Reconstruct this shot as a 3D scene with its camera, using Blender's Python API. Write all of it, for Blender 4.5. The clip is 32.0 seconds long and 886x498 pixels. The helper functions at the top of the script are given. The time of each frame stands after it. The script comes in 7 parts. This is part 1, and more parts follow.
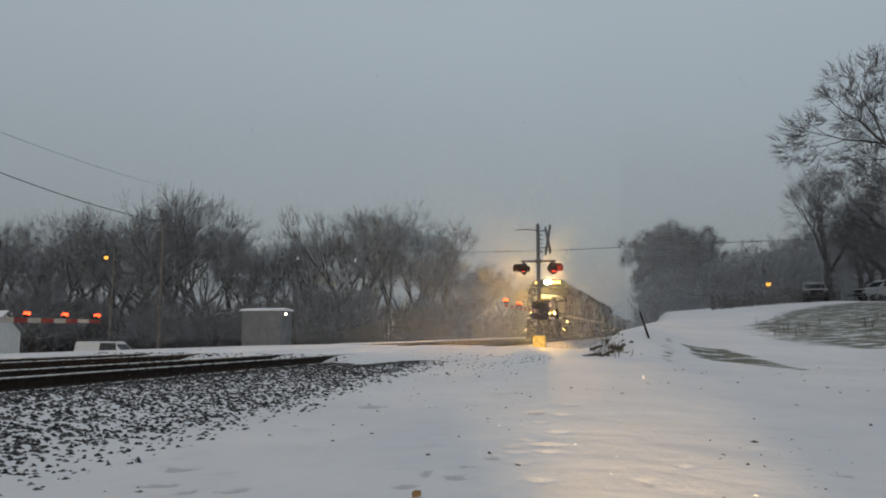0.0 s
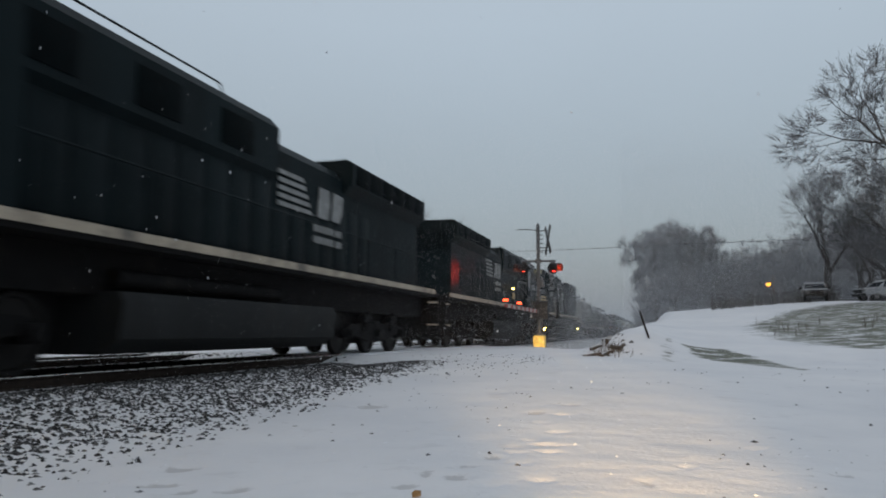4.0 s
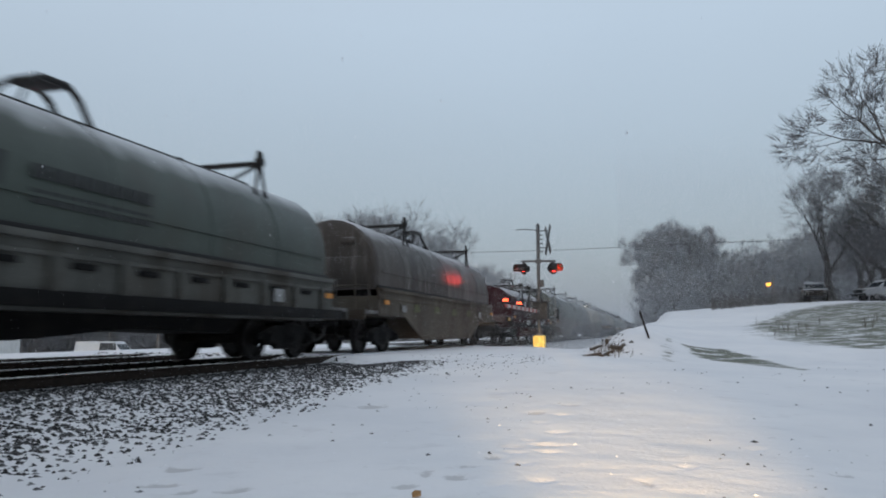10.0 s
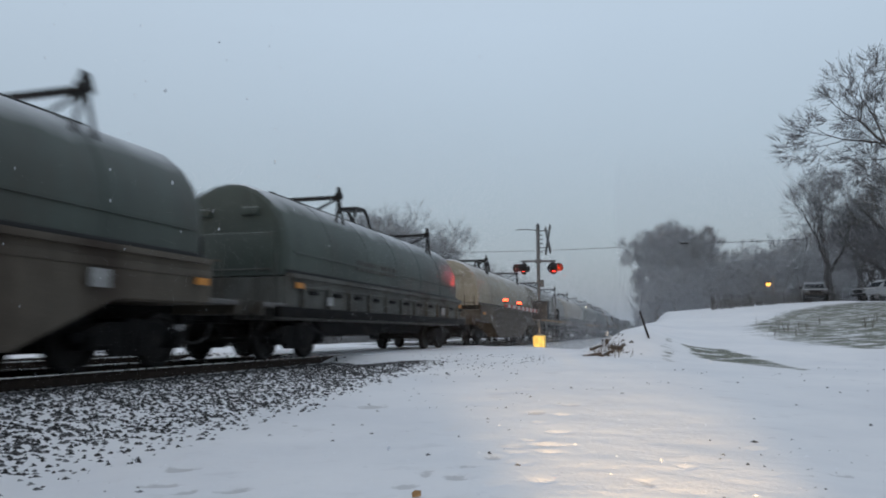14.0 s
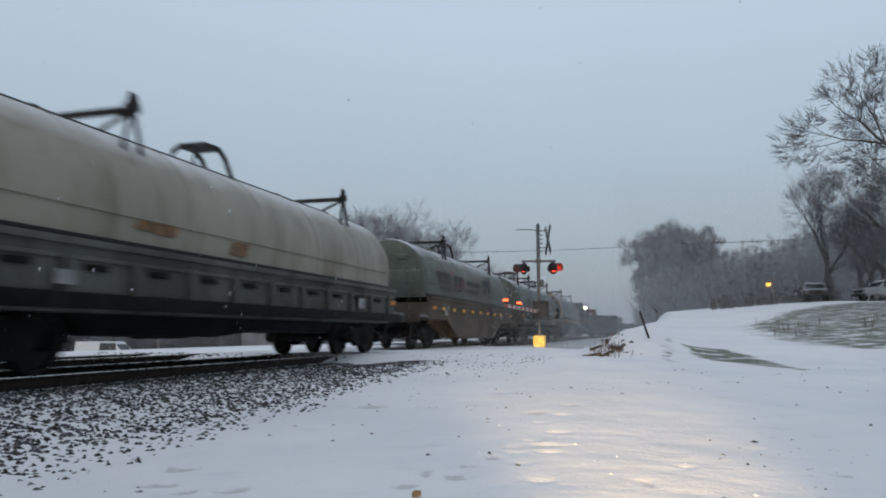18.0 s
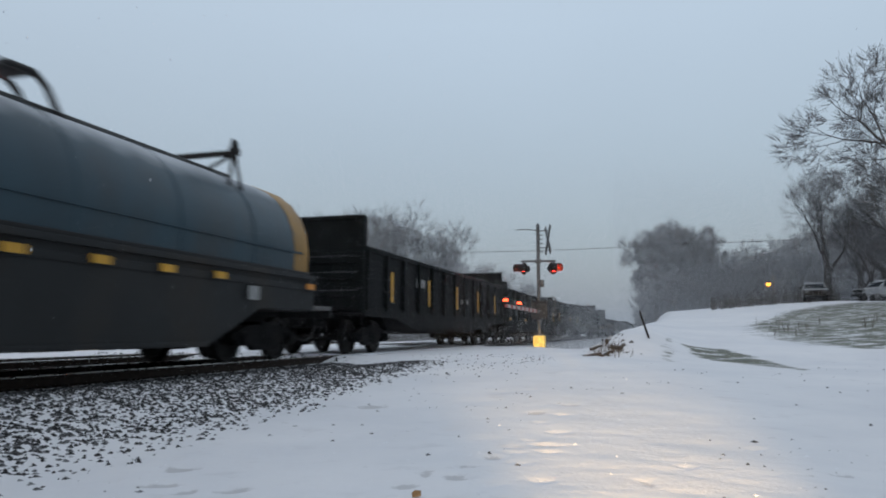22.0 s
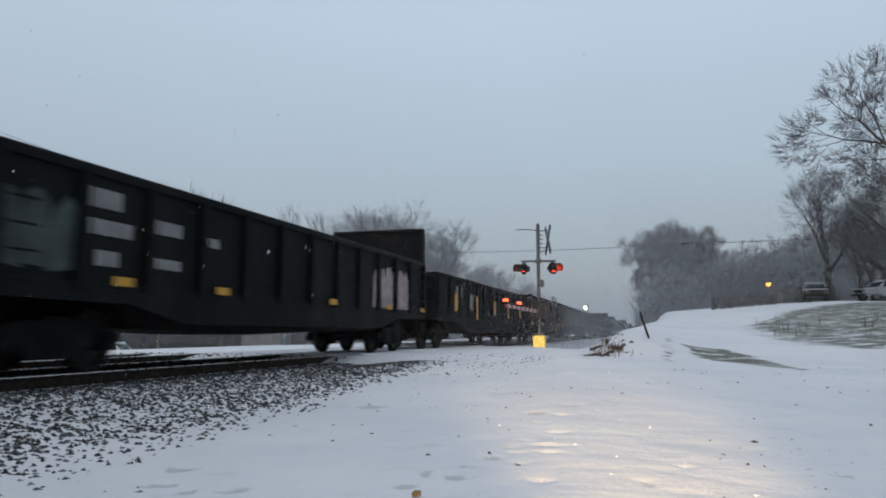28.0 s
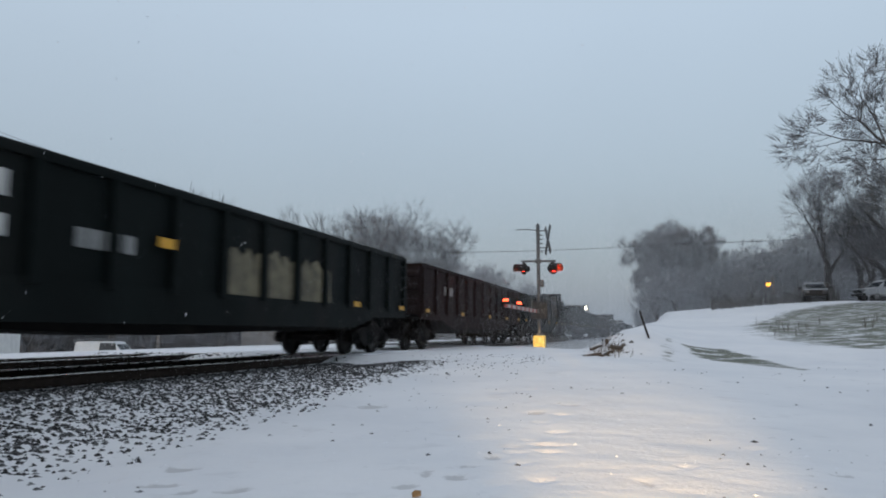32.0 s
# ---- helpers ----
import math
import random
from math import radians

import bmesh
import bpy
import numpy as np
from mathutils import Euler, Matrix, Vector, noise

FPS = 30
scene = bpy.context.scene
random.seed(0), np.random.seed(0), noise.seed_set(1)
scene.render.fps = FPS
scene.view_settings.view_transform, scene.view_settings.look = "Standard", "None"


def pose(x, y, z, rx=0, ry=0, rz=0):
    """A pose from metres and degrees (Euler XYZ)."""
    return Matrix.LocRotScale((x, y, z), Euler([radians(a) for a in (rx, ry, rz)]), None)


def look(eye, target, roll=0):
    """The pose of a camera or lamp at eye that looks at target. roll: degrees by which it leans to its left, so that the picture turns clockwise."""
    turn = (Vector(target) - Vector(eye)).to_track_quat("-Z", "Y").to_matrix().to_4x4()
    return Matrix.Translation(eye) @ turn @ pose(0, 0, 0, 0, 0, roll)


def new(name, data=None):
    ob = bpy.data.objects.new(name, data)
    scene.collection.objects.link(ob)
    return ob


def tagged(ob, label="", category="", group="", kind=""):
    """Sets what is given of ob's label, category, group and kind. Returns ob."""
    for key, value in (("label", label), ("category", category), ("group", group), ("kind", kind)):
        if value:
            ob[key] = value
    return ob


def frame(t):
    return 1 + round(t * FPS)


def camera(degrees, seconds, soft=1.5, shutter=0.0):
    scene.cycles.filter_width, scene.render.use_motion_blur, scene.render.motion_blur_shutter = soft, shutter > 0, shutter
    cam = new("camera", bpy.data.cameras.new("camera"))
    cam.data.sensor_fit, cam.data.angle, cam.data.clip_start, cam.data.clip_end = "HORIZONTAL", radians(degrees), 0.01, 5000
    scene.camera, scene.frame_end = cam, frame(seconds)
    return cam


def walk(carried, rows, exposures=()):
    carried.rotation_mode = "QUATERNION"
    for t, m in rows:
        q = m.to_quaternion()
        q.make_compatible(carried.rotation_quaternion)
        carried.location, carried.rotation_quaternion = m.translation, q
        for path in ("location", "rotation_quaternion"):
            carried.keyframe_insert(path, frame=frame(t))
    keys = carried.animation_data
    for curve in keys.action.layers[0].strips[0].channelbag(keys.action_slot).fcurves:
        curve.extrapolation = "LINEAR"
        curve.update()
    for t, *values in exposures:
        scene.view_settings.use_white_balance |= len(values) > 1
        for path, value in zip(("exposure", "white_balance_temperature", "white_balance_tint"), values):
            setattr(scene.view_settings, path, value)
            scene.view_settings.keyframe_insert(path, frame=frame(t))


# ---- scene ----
# The camera stands still beside a level crossing; the rail tops lie at z = 0.
cam = camera(62.98, 32.0, soft=1.9, shutter=0.45)
EYE = (0.0, 0.0, 0.54)
walk(cam, [(0.0, pose(*EYE, 96.6, 0, 0)), (32.0, pose(*EYE, 96.6, 0, 0))],
     exposures=[(0.0, -0.56, 6950, 12), (2.0, -0.48, 6850, 12), (3.2, -0.38, 6800, 12), (4.5, -0.08, 6600, 12), (5.5, 0.07, 6480, 12), (8.0, 0.07, 6440, 12), (9.0, 0.0, 6420, 12), (32.0, 0.0, 6420, 12)])

# ---- plan: s runs along the track, d to its left ----
TURN = radians(16.31)
ALONG = Vector((math.sin(TURN), math.cos(TURN), 0))
LEFT = Vector((-math.cos(TURN), math.sin(TURN), 0))
TRACK_TURN = 90 - 16.31
TRACK_1, TRACK_2 = 8.35, 12.3
SPEED = 13.9


def spot(s, d, z=0.0):
    return ALONG * s + LEFT * d + Vector((0, 0, z))


def plan(x, y):
    return x * ALONG.x + y * ALONG.y, x * LEFT.x + y * LEFT.y


def step(v, a, b):
    k = min(1.0, max(0.0, (v - a) / (b - a)))
    return k * k * (3 - 2 * k)


_rng = random.Random(12)
PRINTS = [(0.35 + 0.24 * (k % 2) + 0.12 * k, 4.9 + 0.55 * k, 0.13) for k in range(8)]
PRINTS += [(_rng.uniform(-3.2, 3.2), _rng.uniform(4.6, 8.5), _rng.uniform(0.08, 0.16)) for _ in range(26)]


# trodden wet slush: place, length across and depth
SLUSH = [(-2.13, 5.93, 0.17, 0.10), (-2.06, 5.37, 0.20, 0.07), (-1.79, 5.17, 0.10, 0.09), (-1.46, 5.17, 0.15, 0.09), (-0.28, 5.28, 0.11, 0.07), (-0.13, 5.64, 0.07, 0.14), (0.16, 5.90, 0.14, 0.07),
         (0.09, 5.52, 0.10, 0.07), (0.42, 6.23, 0.09, 0.10), (1.13, 8.89, 0.12, 0.10), (1.64, 9.46, 0.13, 0.10), (0.98, 6.89, 0.16, 0.07), (-0.92, 9.52, 0.24, 0.16), (1.50, 5.50, 0.05, 0.12), (3.36, 6.25, 0.12, 0.06)]


def slush_mark(x, y):
    if not (4.5 < y < 10.5 and -3 < x < 4):
        return 0.0
    return max(math.exp(-((x - a) / rx) ** 2 - ((y - b) / ry) ** 2) for a, b, rx, ry in SLUSH)


def ground_z(x, y):
    """Height of the ground at a place of the world."""
    s, d = plan(x, y)
    z = -0.56 + 0.5 * step(s, 4, 17)
    z += 0.05 * noise.noise((x * 0.25, y * 0.25, 0)) + 0.012 * noise.noise((x * 1.3, y * 1.3, 3))
    if 0 < y < 16 and -8 < x < 12:
        z += 0.014 * noise.noise((x * 1.2, y * 1.7, 8)) + 0.006 * noise.noise((x * 2.9, y * 2.2, 2))
        for a, b, r in PRINTS:
            q = ((x - a) ** 2 + ((y - b) * 1.4) ** 2) / (r * r)
            if q < 4:
                z += 0.035 * (q * 0.9 - 1) * math.exp(-q * 1.3)
        z -= 0.03 * slush_mark(x, y)
    road = step(s, 15.5, 17) * (1 - step(s, 29.5, 31.5))
    # the ground right of the crossing stays lower, then climbs to the drive
    right = step(-d, -2.0, 4.0)
    z -= 0.22 * right
    if y > 14:
        rise = max(0.0, y - 17.5) * (0.053 + 0.0037 * min(14.0, max(0.0, -d)))
        rise = 4.5 * math.tanh(rise / 4.5)
        z += rise * step(-d, -2.0, 1.5) * step(y, 16, 22)
        z += 0.62 * math.exp(-((d - 0.62) / 1.15) ** 2) * step(s, 18.6, 22.5) * (1 - step(s, 40, 70)) * (1 + 0.25 * noise.noise((x * 1.1, y * 0.9, 4)))
    # wet ditch beyond the road, between the track and the bank
    ditch = step(s, 27, 33) * step(d, 1.2, 3.0) * (1 - step(d, 5.0, 6.8))
    z = z * (1 - ditch) - 0.75 * ditch
    # shoulder of broken stone and the bed of the tracks
    bed = step(d, 4.6, 7.0) * (1 - step(d, 14.2, 17.0)) * (1 - road)
    z = z * (1 - bed) - (0.205 - 0.04 * step(d, 6.3, 6.95)) * bed
    if road > 0 and d > 2:
        z = z * (1 - road * step(d, 2, 5)) - 0.015 * road * step(d, 2, 5)
    # land falls away beyond the tracks
    fall = step(d, 15.5, 45)
    z -= 2.1 * fall * (1 - 0.3 * step(s, 62, 90))
    far = math.hypot(x, y)
    if far > 260:
        z += (far - 260) * 0.012
    return z


# ---- world and light: a snowy overcast dusk ----
def overcast():
    world = bpy.data.worlds.new("dusk_sky")
    scene.world = world
    world.use_nodes = True
    nodes, links = world.node_tree.nodes, world.node_tree.links
    nodes.clear()
    out = nodes.new("ShaderNodeOutputWorld")
    back = nodes.new("ShaderNodeBackground")
    sky = nodes.new("ShaderNodeTexSky")
    sky.sky_type, sky.sun_disc = "NISHITA", False
    sky.sun_elevation, sky.sun_rotation = radians(6), radians(200)
    sky.dust_density = 4.0
    coord = nodes.new("ShaderNodeTexCoord")
    split = nodes.new("ShaderNodeSeparateXYZ")
    ramp = nodes.new("ShaderNodeValToRGB")
    ramp.color_ramp.elements[0].position, ramp.color_ramp.elements[0].color = 0.0, (0.245, 0.292, 0.345, 1)
    ramp.color_ramp.elements[1].position, ramp.color_ramp.elements[1].color = 1.0, (0.60, 0.67, 0.75, 1)
    mid = ramp.color_ramp.elements.new(0.16)
    mid.color = (0.335, 0.405, 0.472, 1)
    top = ramp.color_ramp.elements.new(0.40)
    top.color = (0.455, 0.55, 0.64, 1)
    cloud = nodes.new("ShaderNodeTexNoise")
    cloud.inputs["Scale"].default_value, cloud.inputs["Detail"].default_value = 1.6, 3.0
    spread = nodes.new("ShaderNodeMapRange")
    spread.inputs["To Min"].default_value, spread.inputs["To Max"].default_value = 0.93, 1.07
    mult = nodes.new("ShaderNodeVectorMath")
    mult.operation = "SCALE"
    mix = nodes.new("ShaderNodeMix")
    mix.data_type = "RGBA"
    mix.inputs["Factor"].default_value = 0.04
    links.new(coord.outputs["Generated"], split.inputs[0])
    links.new(split.outputs["Z"], ramp.inputs["Fac"])
    links.new(coord.outputs["Generated"], cloud.inputs["Vector"])
    links.new(cloud.outputs["Fac"], spread.inputs["Value"])
    links.new(ramp.outputs["Color"], mult.inputs[0])
    links.new(spread.outputs["Result"], mult.inputs["Scale"])
    links.new(mult.outputs["Vector"], mix.inputs["A"])
    links.new(sky.outputs["Color"], mix.inputs["B"])
    links.new(mix.outputs["Result"], back.inputs["Color"])
    back.inputs["Strength"].default_value = 1.0
    links.new(back.outputs["Background"], out.inputs["Surface"])
    lamp = bpy.data.lights.new("sun", "SUN")
    lamp.energy, lamp.angle, lamp.color = 0.12, radians(60), (1.0, 0.97, 0.95)
    sun = new("sun", lamp)
    sun.matrix_world = look((0, 0, 60), (4, 8, 0))


overcast()


# ---- materials ----
def material(name, base, rough=0.7, metal=0.0, scale=3.0, vary=0.25, bump=0.15, snow=0.0, dirt=None, dirt_amount=0.0, random_tone=0.0, streak=1.0, fine=40.0, gloss=0.5, runs=None, run_amount=0.5):
    """A surface with broad stains and fine grain; snow: how thickly snow lies on what faces up."""
    m = bpy.data.materials.new(name)
    m.use_nodes = True
    nodes, links = m.node_tree.nodes, m.node_tree.links
    bsdf = nodes["Principled BSDF"]
    bsdf.inputs["Metallic"].default_value = metal
    bsdf.inputs["Specular IOR Level"].default_value = gloss
    coord = nodes.new("ShaderNodeTexCoord")
    stretch = nodes.new("ShaderNodeMapping")
    stretch.inputs["Scale"].default_value = (1, 1, streak)
    links.new(coord.outputs["Object"], stretch.inputs["Vector"])
    broad = nodes.new("ShaderNodeTexNoise")
    broad.inputs["Scale"].default_value, broad.inputs["Detail"].default_value = scale, 5.0
    grain = nodes.new("ShaderNodeTexNoise")
    grain.inputs["Scale"].default_value, grain.inputs["Detail"].default_value = fine, 3.0
    links.new(stretch.outputs["Vector"], broad.inputs["Vector"])
    links.new(coord.outputs["Object"], grain.inputs["Vector"])
    tone = nodes.new("ShaderNodeMapRange")
    tone.inputs["From Min"].default_value, tone.inputs["From Max"].default_value = 0.3, 0.7
    tone.inputs["To Min"].default_value, tone.inputs["To Max"].default_value = 1 - vary, 1 + vary
    links.new(broad.outputs["Fac"], tone.inputs["Value"])
    colour = nodes.new("ShaderNodeVectorMath")
    colour.operation = "SCALE"
    colour.inputs[0].default_value = base
    links.new(tone.outputs["Result"], colour.inputs["Scale"])
    last = colour.outputs["Vector"]
    tone_2 = nodes.new("ShaderNodeMapRange")
    tone_2.inputs["From Min"].default_value, tone_2.inputs["From Max"].default_value = 0.3, 0.7
    tone_2.inputs["To Min"].default_value, tone_2.inputs["To Max"].default_value = 1 - vary * 0.5, 1 + vary * 0.5
    links.new(grain.outputs["Fac"], tone_2.inputs["Value"])
    colour_2 = nodes.new("ShaderNodeVectorMath")
    colour_2.operation = "SCALE"
    links.new(last, colour_2.inputs[0])
    links.new(tone_2.outputs["Result"], colour_2.inputs["Scale"])
    last = colour_2.outputs["Vector"]
    if random_tone:
        info = nodes.new("ShaderNodeObjectInfo")
        spread = nodes.new("ShaderNodeMapRange")
        spread.inputs["To Min"].default_value, spread.inputs["To Max"].default_value = 1 - random_tone, 1 + random_tone
        links.new(info.outputs["Random"], spread.inputs["Value"])
        c3 = nodes.new("ShaderNodeVectorMath")
        c3.operation = "SCALE"
        links.new(last, c3.inputs[0])
        links.new(spread.outputs["Result"], c3.inputs["Scale"])
        last = c3.outputs["Vector"]
    if dirt:
        spots = nodes.new("ShaderNodeTexNoise")
        spots.inputs["Scale"].default_value, spots.inputs["Detail"].default_value = scale * 0.6, 8.0
        spots.inputs["Roughness"].default_value = 0.65
        links.new(stretch.outputs["Vector"], spots.inputs["Vector"])
        cut = nodes.new("ShaderNodeMapRange")
        cut.inputs["From Min"].default_value, cut.inputs["From Max"].default_value = 0.62 - 0.3 * dirt_amount, 0.78 - 0.3 * dirt_amount
        links.new(spots.outputs["Fac"], cut.inputs["Value"])
        mix = nodes.new("ShaderNodeMix")
        mix.data_type = "RGBA"
        links.new(cut.outputs["Result"], mix.inputs["Factor"])
        links.new(last, mix.inputs["A"])
        mix.inputs["B"].default_value = (*dirt, 1)
        last = mix.outputs["Result"]
    if runs:
        # rain-washed streaks that run straight down
        fall = nodes.new("ShaderNodeMapping")
        fall.inputs["Scale"].default_value = (2.6, 2.6, 0.22)
        links.new(coord.outputs["Object"], fall.inputs["Vector"])
        wash = nodes.new("ShaderNodeTexNoise")
        wash.inputs["Scale"].default_value, wash.inputs["Detail"].default_value, wash.inputs["Roughness"].default_value = 1.6, 6.0, 0.7
        links.new(fall.outputs["Vector"], wash.inputs["Vector"])
        cut = nodes.new("ShaderNodeMapRange")
        cut.inputs["From Min"].default_value, cut.inputs["From Max"].default_value = 0.52, 0.70
        cut.inputs["To Max"].default_value = run_amount
        links.new(wash.outputs["Fac"], cut.inputs["Value"])
        mix = nodes.new("ShaderNodeMix")
        mix.data_type = "RGBA"
        links.new(cut.outputs["Result"], mix.inputs["Factor"])
        links.new(last, mix.inputs["A"])
        mix.inputs["B"].default_value = (*runs, 1)
        last = mix.outputs["Result"]
    rough_out = None
    if snow:
        where = nodes.new("ShaderNodeNewGeometry")
        up = nodes.new("ShaderNodeSeparateXYZ")
        links.new(where.outputs["Normal"], up.inputs[0])
        add = nodes.new("ShaderNodeMath")
        add.operation = "MULTIPLY_ADD"
        links.new(broad.outputs["Fac"], add.inputs[0])
        add.inputs[1].default_value = 0.5
        links.new(up.outputs["Z"], add.inputs[2])
        lie = nodes.new("ShaderNodeMapRange")
        lie.inputs["From Min"].default_value, lie.inputs["From Max"].default_value = 1.15 - 0.55 * snow, 1.5 - 0.55 * snow
        lie.inputs["To Max"].default_value = min(1.0, 0.45 + snow * 0.6)
        links.new(add.outputs["Value"], lie.inputs["Value"])
        mix = nodes.new("ShaderNodeMix")
        mix.data_type = "RGBA"
        links.new(lie.outputs["Result"], mix.inputs["Factor"])
        links.new(last, mix.inputs["A"])
        mix.inputs["B"].default_value = (0.80, 0.82, 0.85, 1)
        last = mix.outputs["Result"]
        rough_mix = nodes.new("ShaderNodeMapRange")
        rough_mix.inputs["To Min"].default_value, rough_mix.inputs["To Max"].default_value = rough, 0.8
        links.new(lie.outputs["Result"], rough_mix.inputs["Value"])
        rough_out = rough_mix.outputs["Result"]
    links.new(last, bsdf.inputs["Base Color"])
    if rough_out is None:
        rough_map = nodes.new("ShaderNodeMapRange")
        rough_map.inputs["To Min"].default_value, rough_map.inputs["To Max"].default_value = max(0.02, rough - 0.12), min(1, rough + 0.12)
        links.new(broad.outputs["Fac"], rough_map.inputs["Value"])
        rough_out = rough_map.outputs["Result"]
    links.new(rough_out, bsdf.inputs["Roughness"])
    if bump:
        relief = nodes.new("ShaderNodeBump")
        relief.inputs["Strength"].default_value, relief.inputs["Distance"].default_value = bump, 0.02
        links.new(grain.outputs["Fac"], relief.inputs["Height"])
        links.new(relief.outputs["Normal"], bsdf.inputs["Normal"])
    return m


def glow(name, colour, strength):
    m = bpy.data.materials.new(name)
    m.use_nodes = True
    bsdf = m.node_tree.nodes["Principled BSDF"]
    bsdf.inputs["Base Color"].default_value = (*[min(0.8, c) for c in colour], 1)
    bsdf.inputs["Emission Color"].default_value = (*colour, 1)
    bsdf.inputs["Emission Strength"].default_value = strength
    return m


def glass(name, tint=(0.02, 0.025, 0.03)):
    m = bpy.data.materials.new(name)
    m.use_nodes = True
    bsdf = m.node_tree.nodes["Principled BSDF"]
    bsdf.inputs["Base Color"].default_value = (*tint, 1)
    bsdf.inputs["Roughness"].default_value = 0.06
    bsdf.inputs["IOR"].default_value = 1.52
    return m


def ground_material():
    """Snow, with bare turf and wet stone where the sheet's own marks say so."""
    m = bpy.data.materials.new("snowy_ground")
    m.use_nodes = True
    nodes, links = m.node_tree.nodes, m.node_tree.links
    bsdf = nodes["Principled BSDF"]
    coord = nodes.new("ShaderNodeTexCoord")

    def grain(scale, detail, rough=0.5, squash=None):
        n = nodes.new("ShaderNodeTexNoise")
        n.inputs["Scale"].default_value, n.inputs["Detail"].default_value, n.inputs["Roughness"].default_value = scale, detail, rough
        if squash:
            mp = nodes.new("ShaderNodeMapping")
            mp.inputs["Scale"].default_value = squash
            links.new(coord.outputs["Object"], mp.inputs["Vector"])
            links.new(mp.outputs["Vector"], n.inputs["Vector"])
        else:
            links.new(coord.outputs["Object"], n.inputs["Vector"])
        return n.outputs["Fac"]

    def ramp(value, lo, hi, a=0.0, b=1.0):
        r = nodes.new("ShaderNodeMapRange")
        r.inputs["From Min"].default_value, r.inputs["From Max"].default_value = lo, hi
        r.inputs["To Min"].default_value, r.inputs["To Max"].default_value = a, b
        links.new(value, r.inputs["Value"])
        return r.outputs["Result"]

    def mixed(f, a, b):
        x = nodes.new("ShaderNodeMix")
        x.data_type = "RGBA"
        links.new(f, x.inputs["Factor"])
        for socket, v in (("A", a), ("B", b)):
            if isinstance(v, tuple):
                x.inputs[socket].default_value = (*v, 1)
            else:
                links.new(v, x.inputs[socket])
        return x.outputs["Result"]

    def plus(a, b, op="ADD"):
        x = nodes.new("ShaderNodeMath")
        x.operation = op
        links.new(a, x.inputs[0])
        if isinstance(b, float):
            x.inputs[1].default_value = b
        else:
            links.new(b, x.inputs[1])
        return x.outputs[0]

    def mark(name):
        a = nodes.new("ShaderNodeAttribute")
        a.attribute_name = name
        return a.outputs["Fac"]

    coarse, middle, fine_grain = grain(0.35, 5, 0.6), grain(1.7, 6, 0.62, (1, 1.6, 1)), grain(26, 4)
    snow = mixed(ramp(coarse, 0.35, 0.65), (0.70, 0.71, 0.735), (0.79, 0.79, 0.80))
    snow = mixed(ramp(middle, 0.60, 0.74, 0.0, 0.45), snow, (0.55, 0.55, 0.57))
    turf = mixed(ramp(grain(5, 5), 0.4, 0.62), (0.050, 0.062, 0.032), (0.125, 0.125, 0.080))
    stone = mixed(ramp(grain(9, 5), 0.4, 0.65), (0.06, 0.06, 0.062), (0.24, 0.235, 0.23))
    tuft = grain(1.5, 9, 0.74, (0.8, 1.5, 1))
    turf_at = ramp(plus(mark("turf"), ramp(tuft, 0.3, 0.7, -0.62, 0.55)), 0.42, 0.70, 0.0, 0.92)
    stone_at = ramp(plus(mark("stone"), ramp(grain(6, 6, 0.65), 0.3, 0.7, -0.5, 0.5)), 0.45, 0.6)
    colour = mixed(turf_at, snow, turf)
    colour = mixed(stone_at, colour, stone)
    slush_at = ramp(plus(mark("slush"), ramp(grain(7, 6, 0.65), 0.3, 0.7, -0.4, 0.4)), 0.42, 0.70, 0.0, 0.45)
    colour = mixed(slush_at, colour, (0.30, 0.295, 0.295))
    links.new(colour, bsdf.inputs["Base Color"])
    bare = plus(turf_at, stone_at, "MAXIMUM")
    links.new(ramp(middle, 0.35, 0.7, 0.62, 0.85), bsdf.inputs["Roughness"])
    bsdf.inputs["Specular IOR Level"].default_value = 0.25
    height = plus(plus(plus(middle, 0.9, "MULTIPLY"), plus(fine_grain, 0.12, "MULTIPLY")), plus(bare, -0.4, "MULTIPLY"))
    relief = nodes.new("ShaderNodeBump")
    relief.inputs["Strength"].default_value, relief.inputs["Distance"].default_value = 0.38, 0.12
    links.new(height, relief.inputs["Height"])
    links.new(relief.outputs["Normal"], bsdf.inputs["Normal"])
    return m


SNOW_GROUND = ground_material()
STONE = material("ballast_stone", (0.046, 0.046, 0.047), 0.85, scale=5, vary=0.6, bump=0.4, snow=0.16, gloss=0.25)
RAIL_STEEL = material("rusty_rail", (0.034, 0.025, 0.020), 0.8, 0.0, 8, 0.35, 0.3, gloss=0.2)
RAIL_HEAD = material("polished_rail_head", (0.55, 0.53, 0.50), 0.28, 1.0, 5, 0.15, 0.05)
TIE_WOOD = material("creosoted_tie", (0.04, 0.032, 0.027), 0.85, scale=4, vary=0.4, bump=0.5, snow=0.12, random_tone=0.3)
# bark, twig and brush base colours are paled to carry distance haze
BARK = material("wet_grey_bark", (0.082, 0.080, 0.081), 0.9, scale=5, vary=0.3, bump=0.3, snow=0.10, random_tone=0.2)
TWIG = material("frosted_twigs", (0.150, 0.153, 0.164), 0.9, scale=2, vary=0.2, bump=0.0, snow=0.12, random_tone=0.2)
FROST_TWIG = material("pale_frosted_twigs", (0.135, 0.140, 0.152), 0.9, scale=2, vary=0.2, bump=0.0, snow=0.16)
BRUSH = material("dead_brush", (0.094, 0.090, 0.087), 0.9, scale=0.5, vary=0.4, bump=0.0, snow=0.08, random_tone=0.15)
# paler, bluer copy of the brush: far haze put into its colour
HAZY_BRUSH = material("hazy_dead_brush", (0.135, 0.141, 0.155), 0.9, scale=0.5, vary=0.3, bump=0.0, snow=0.06)
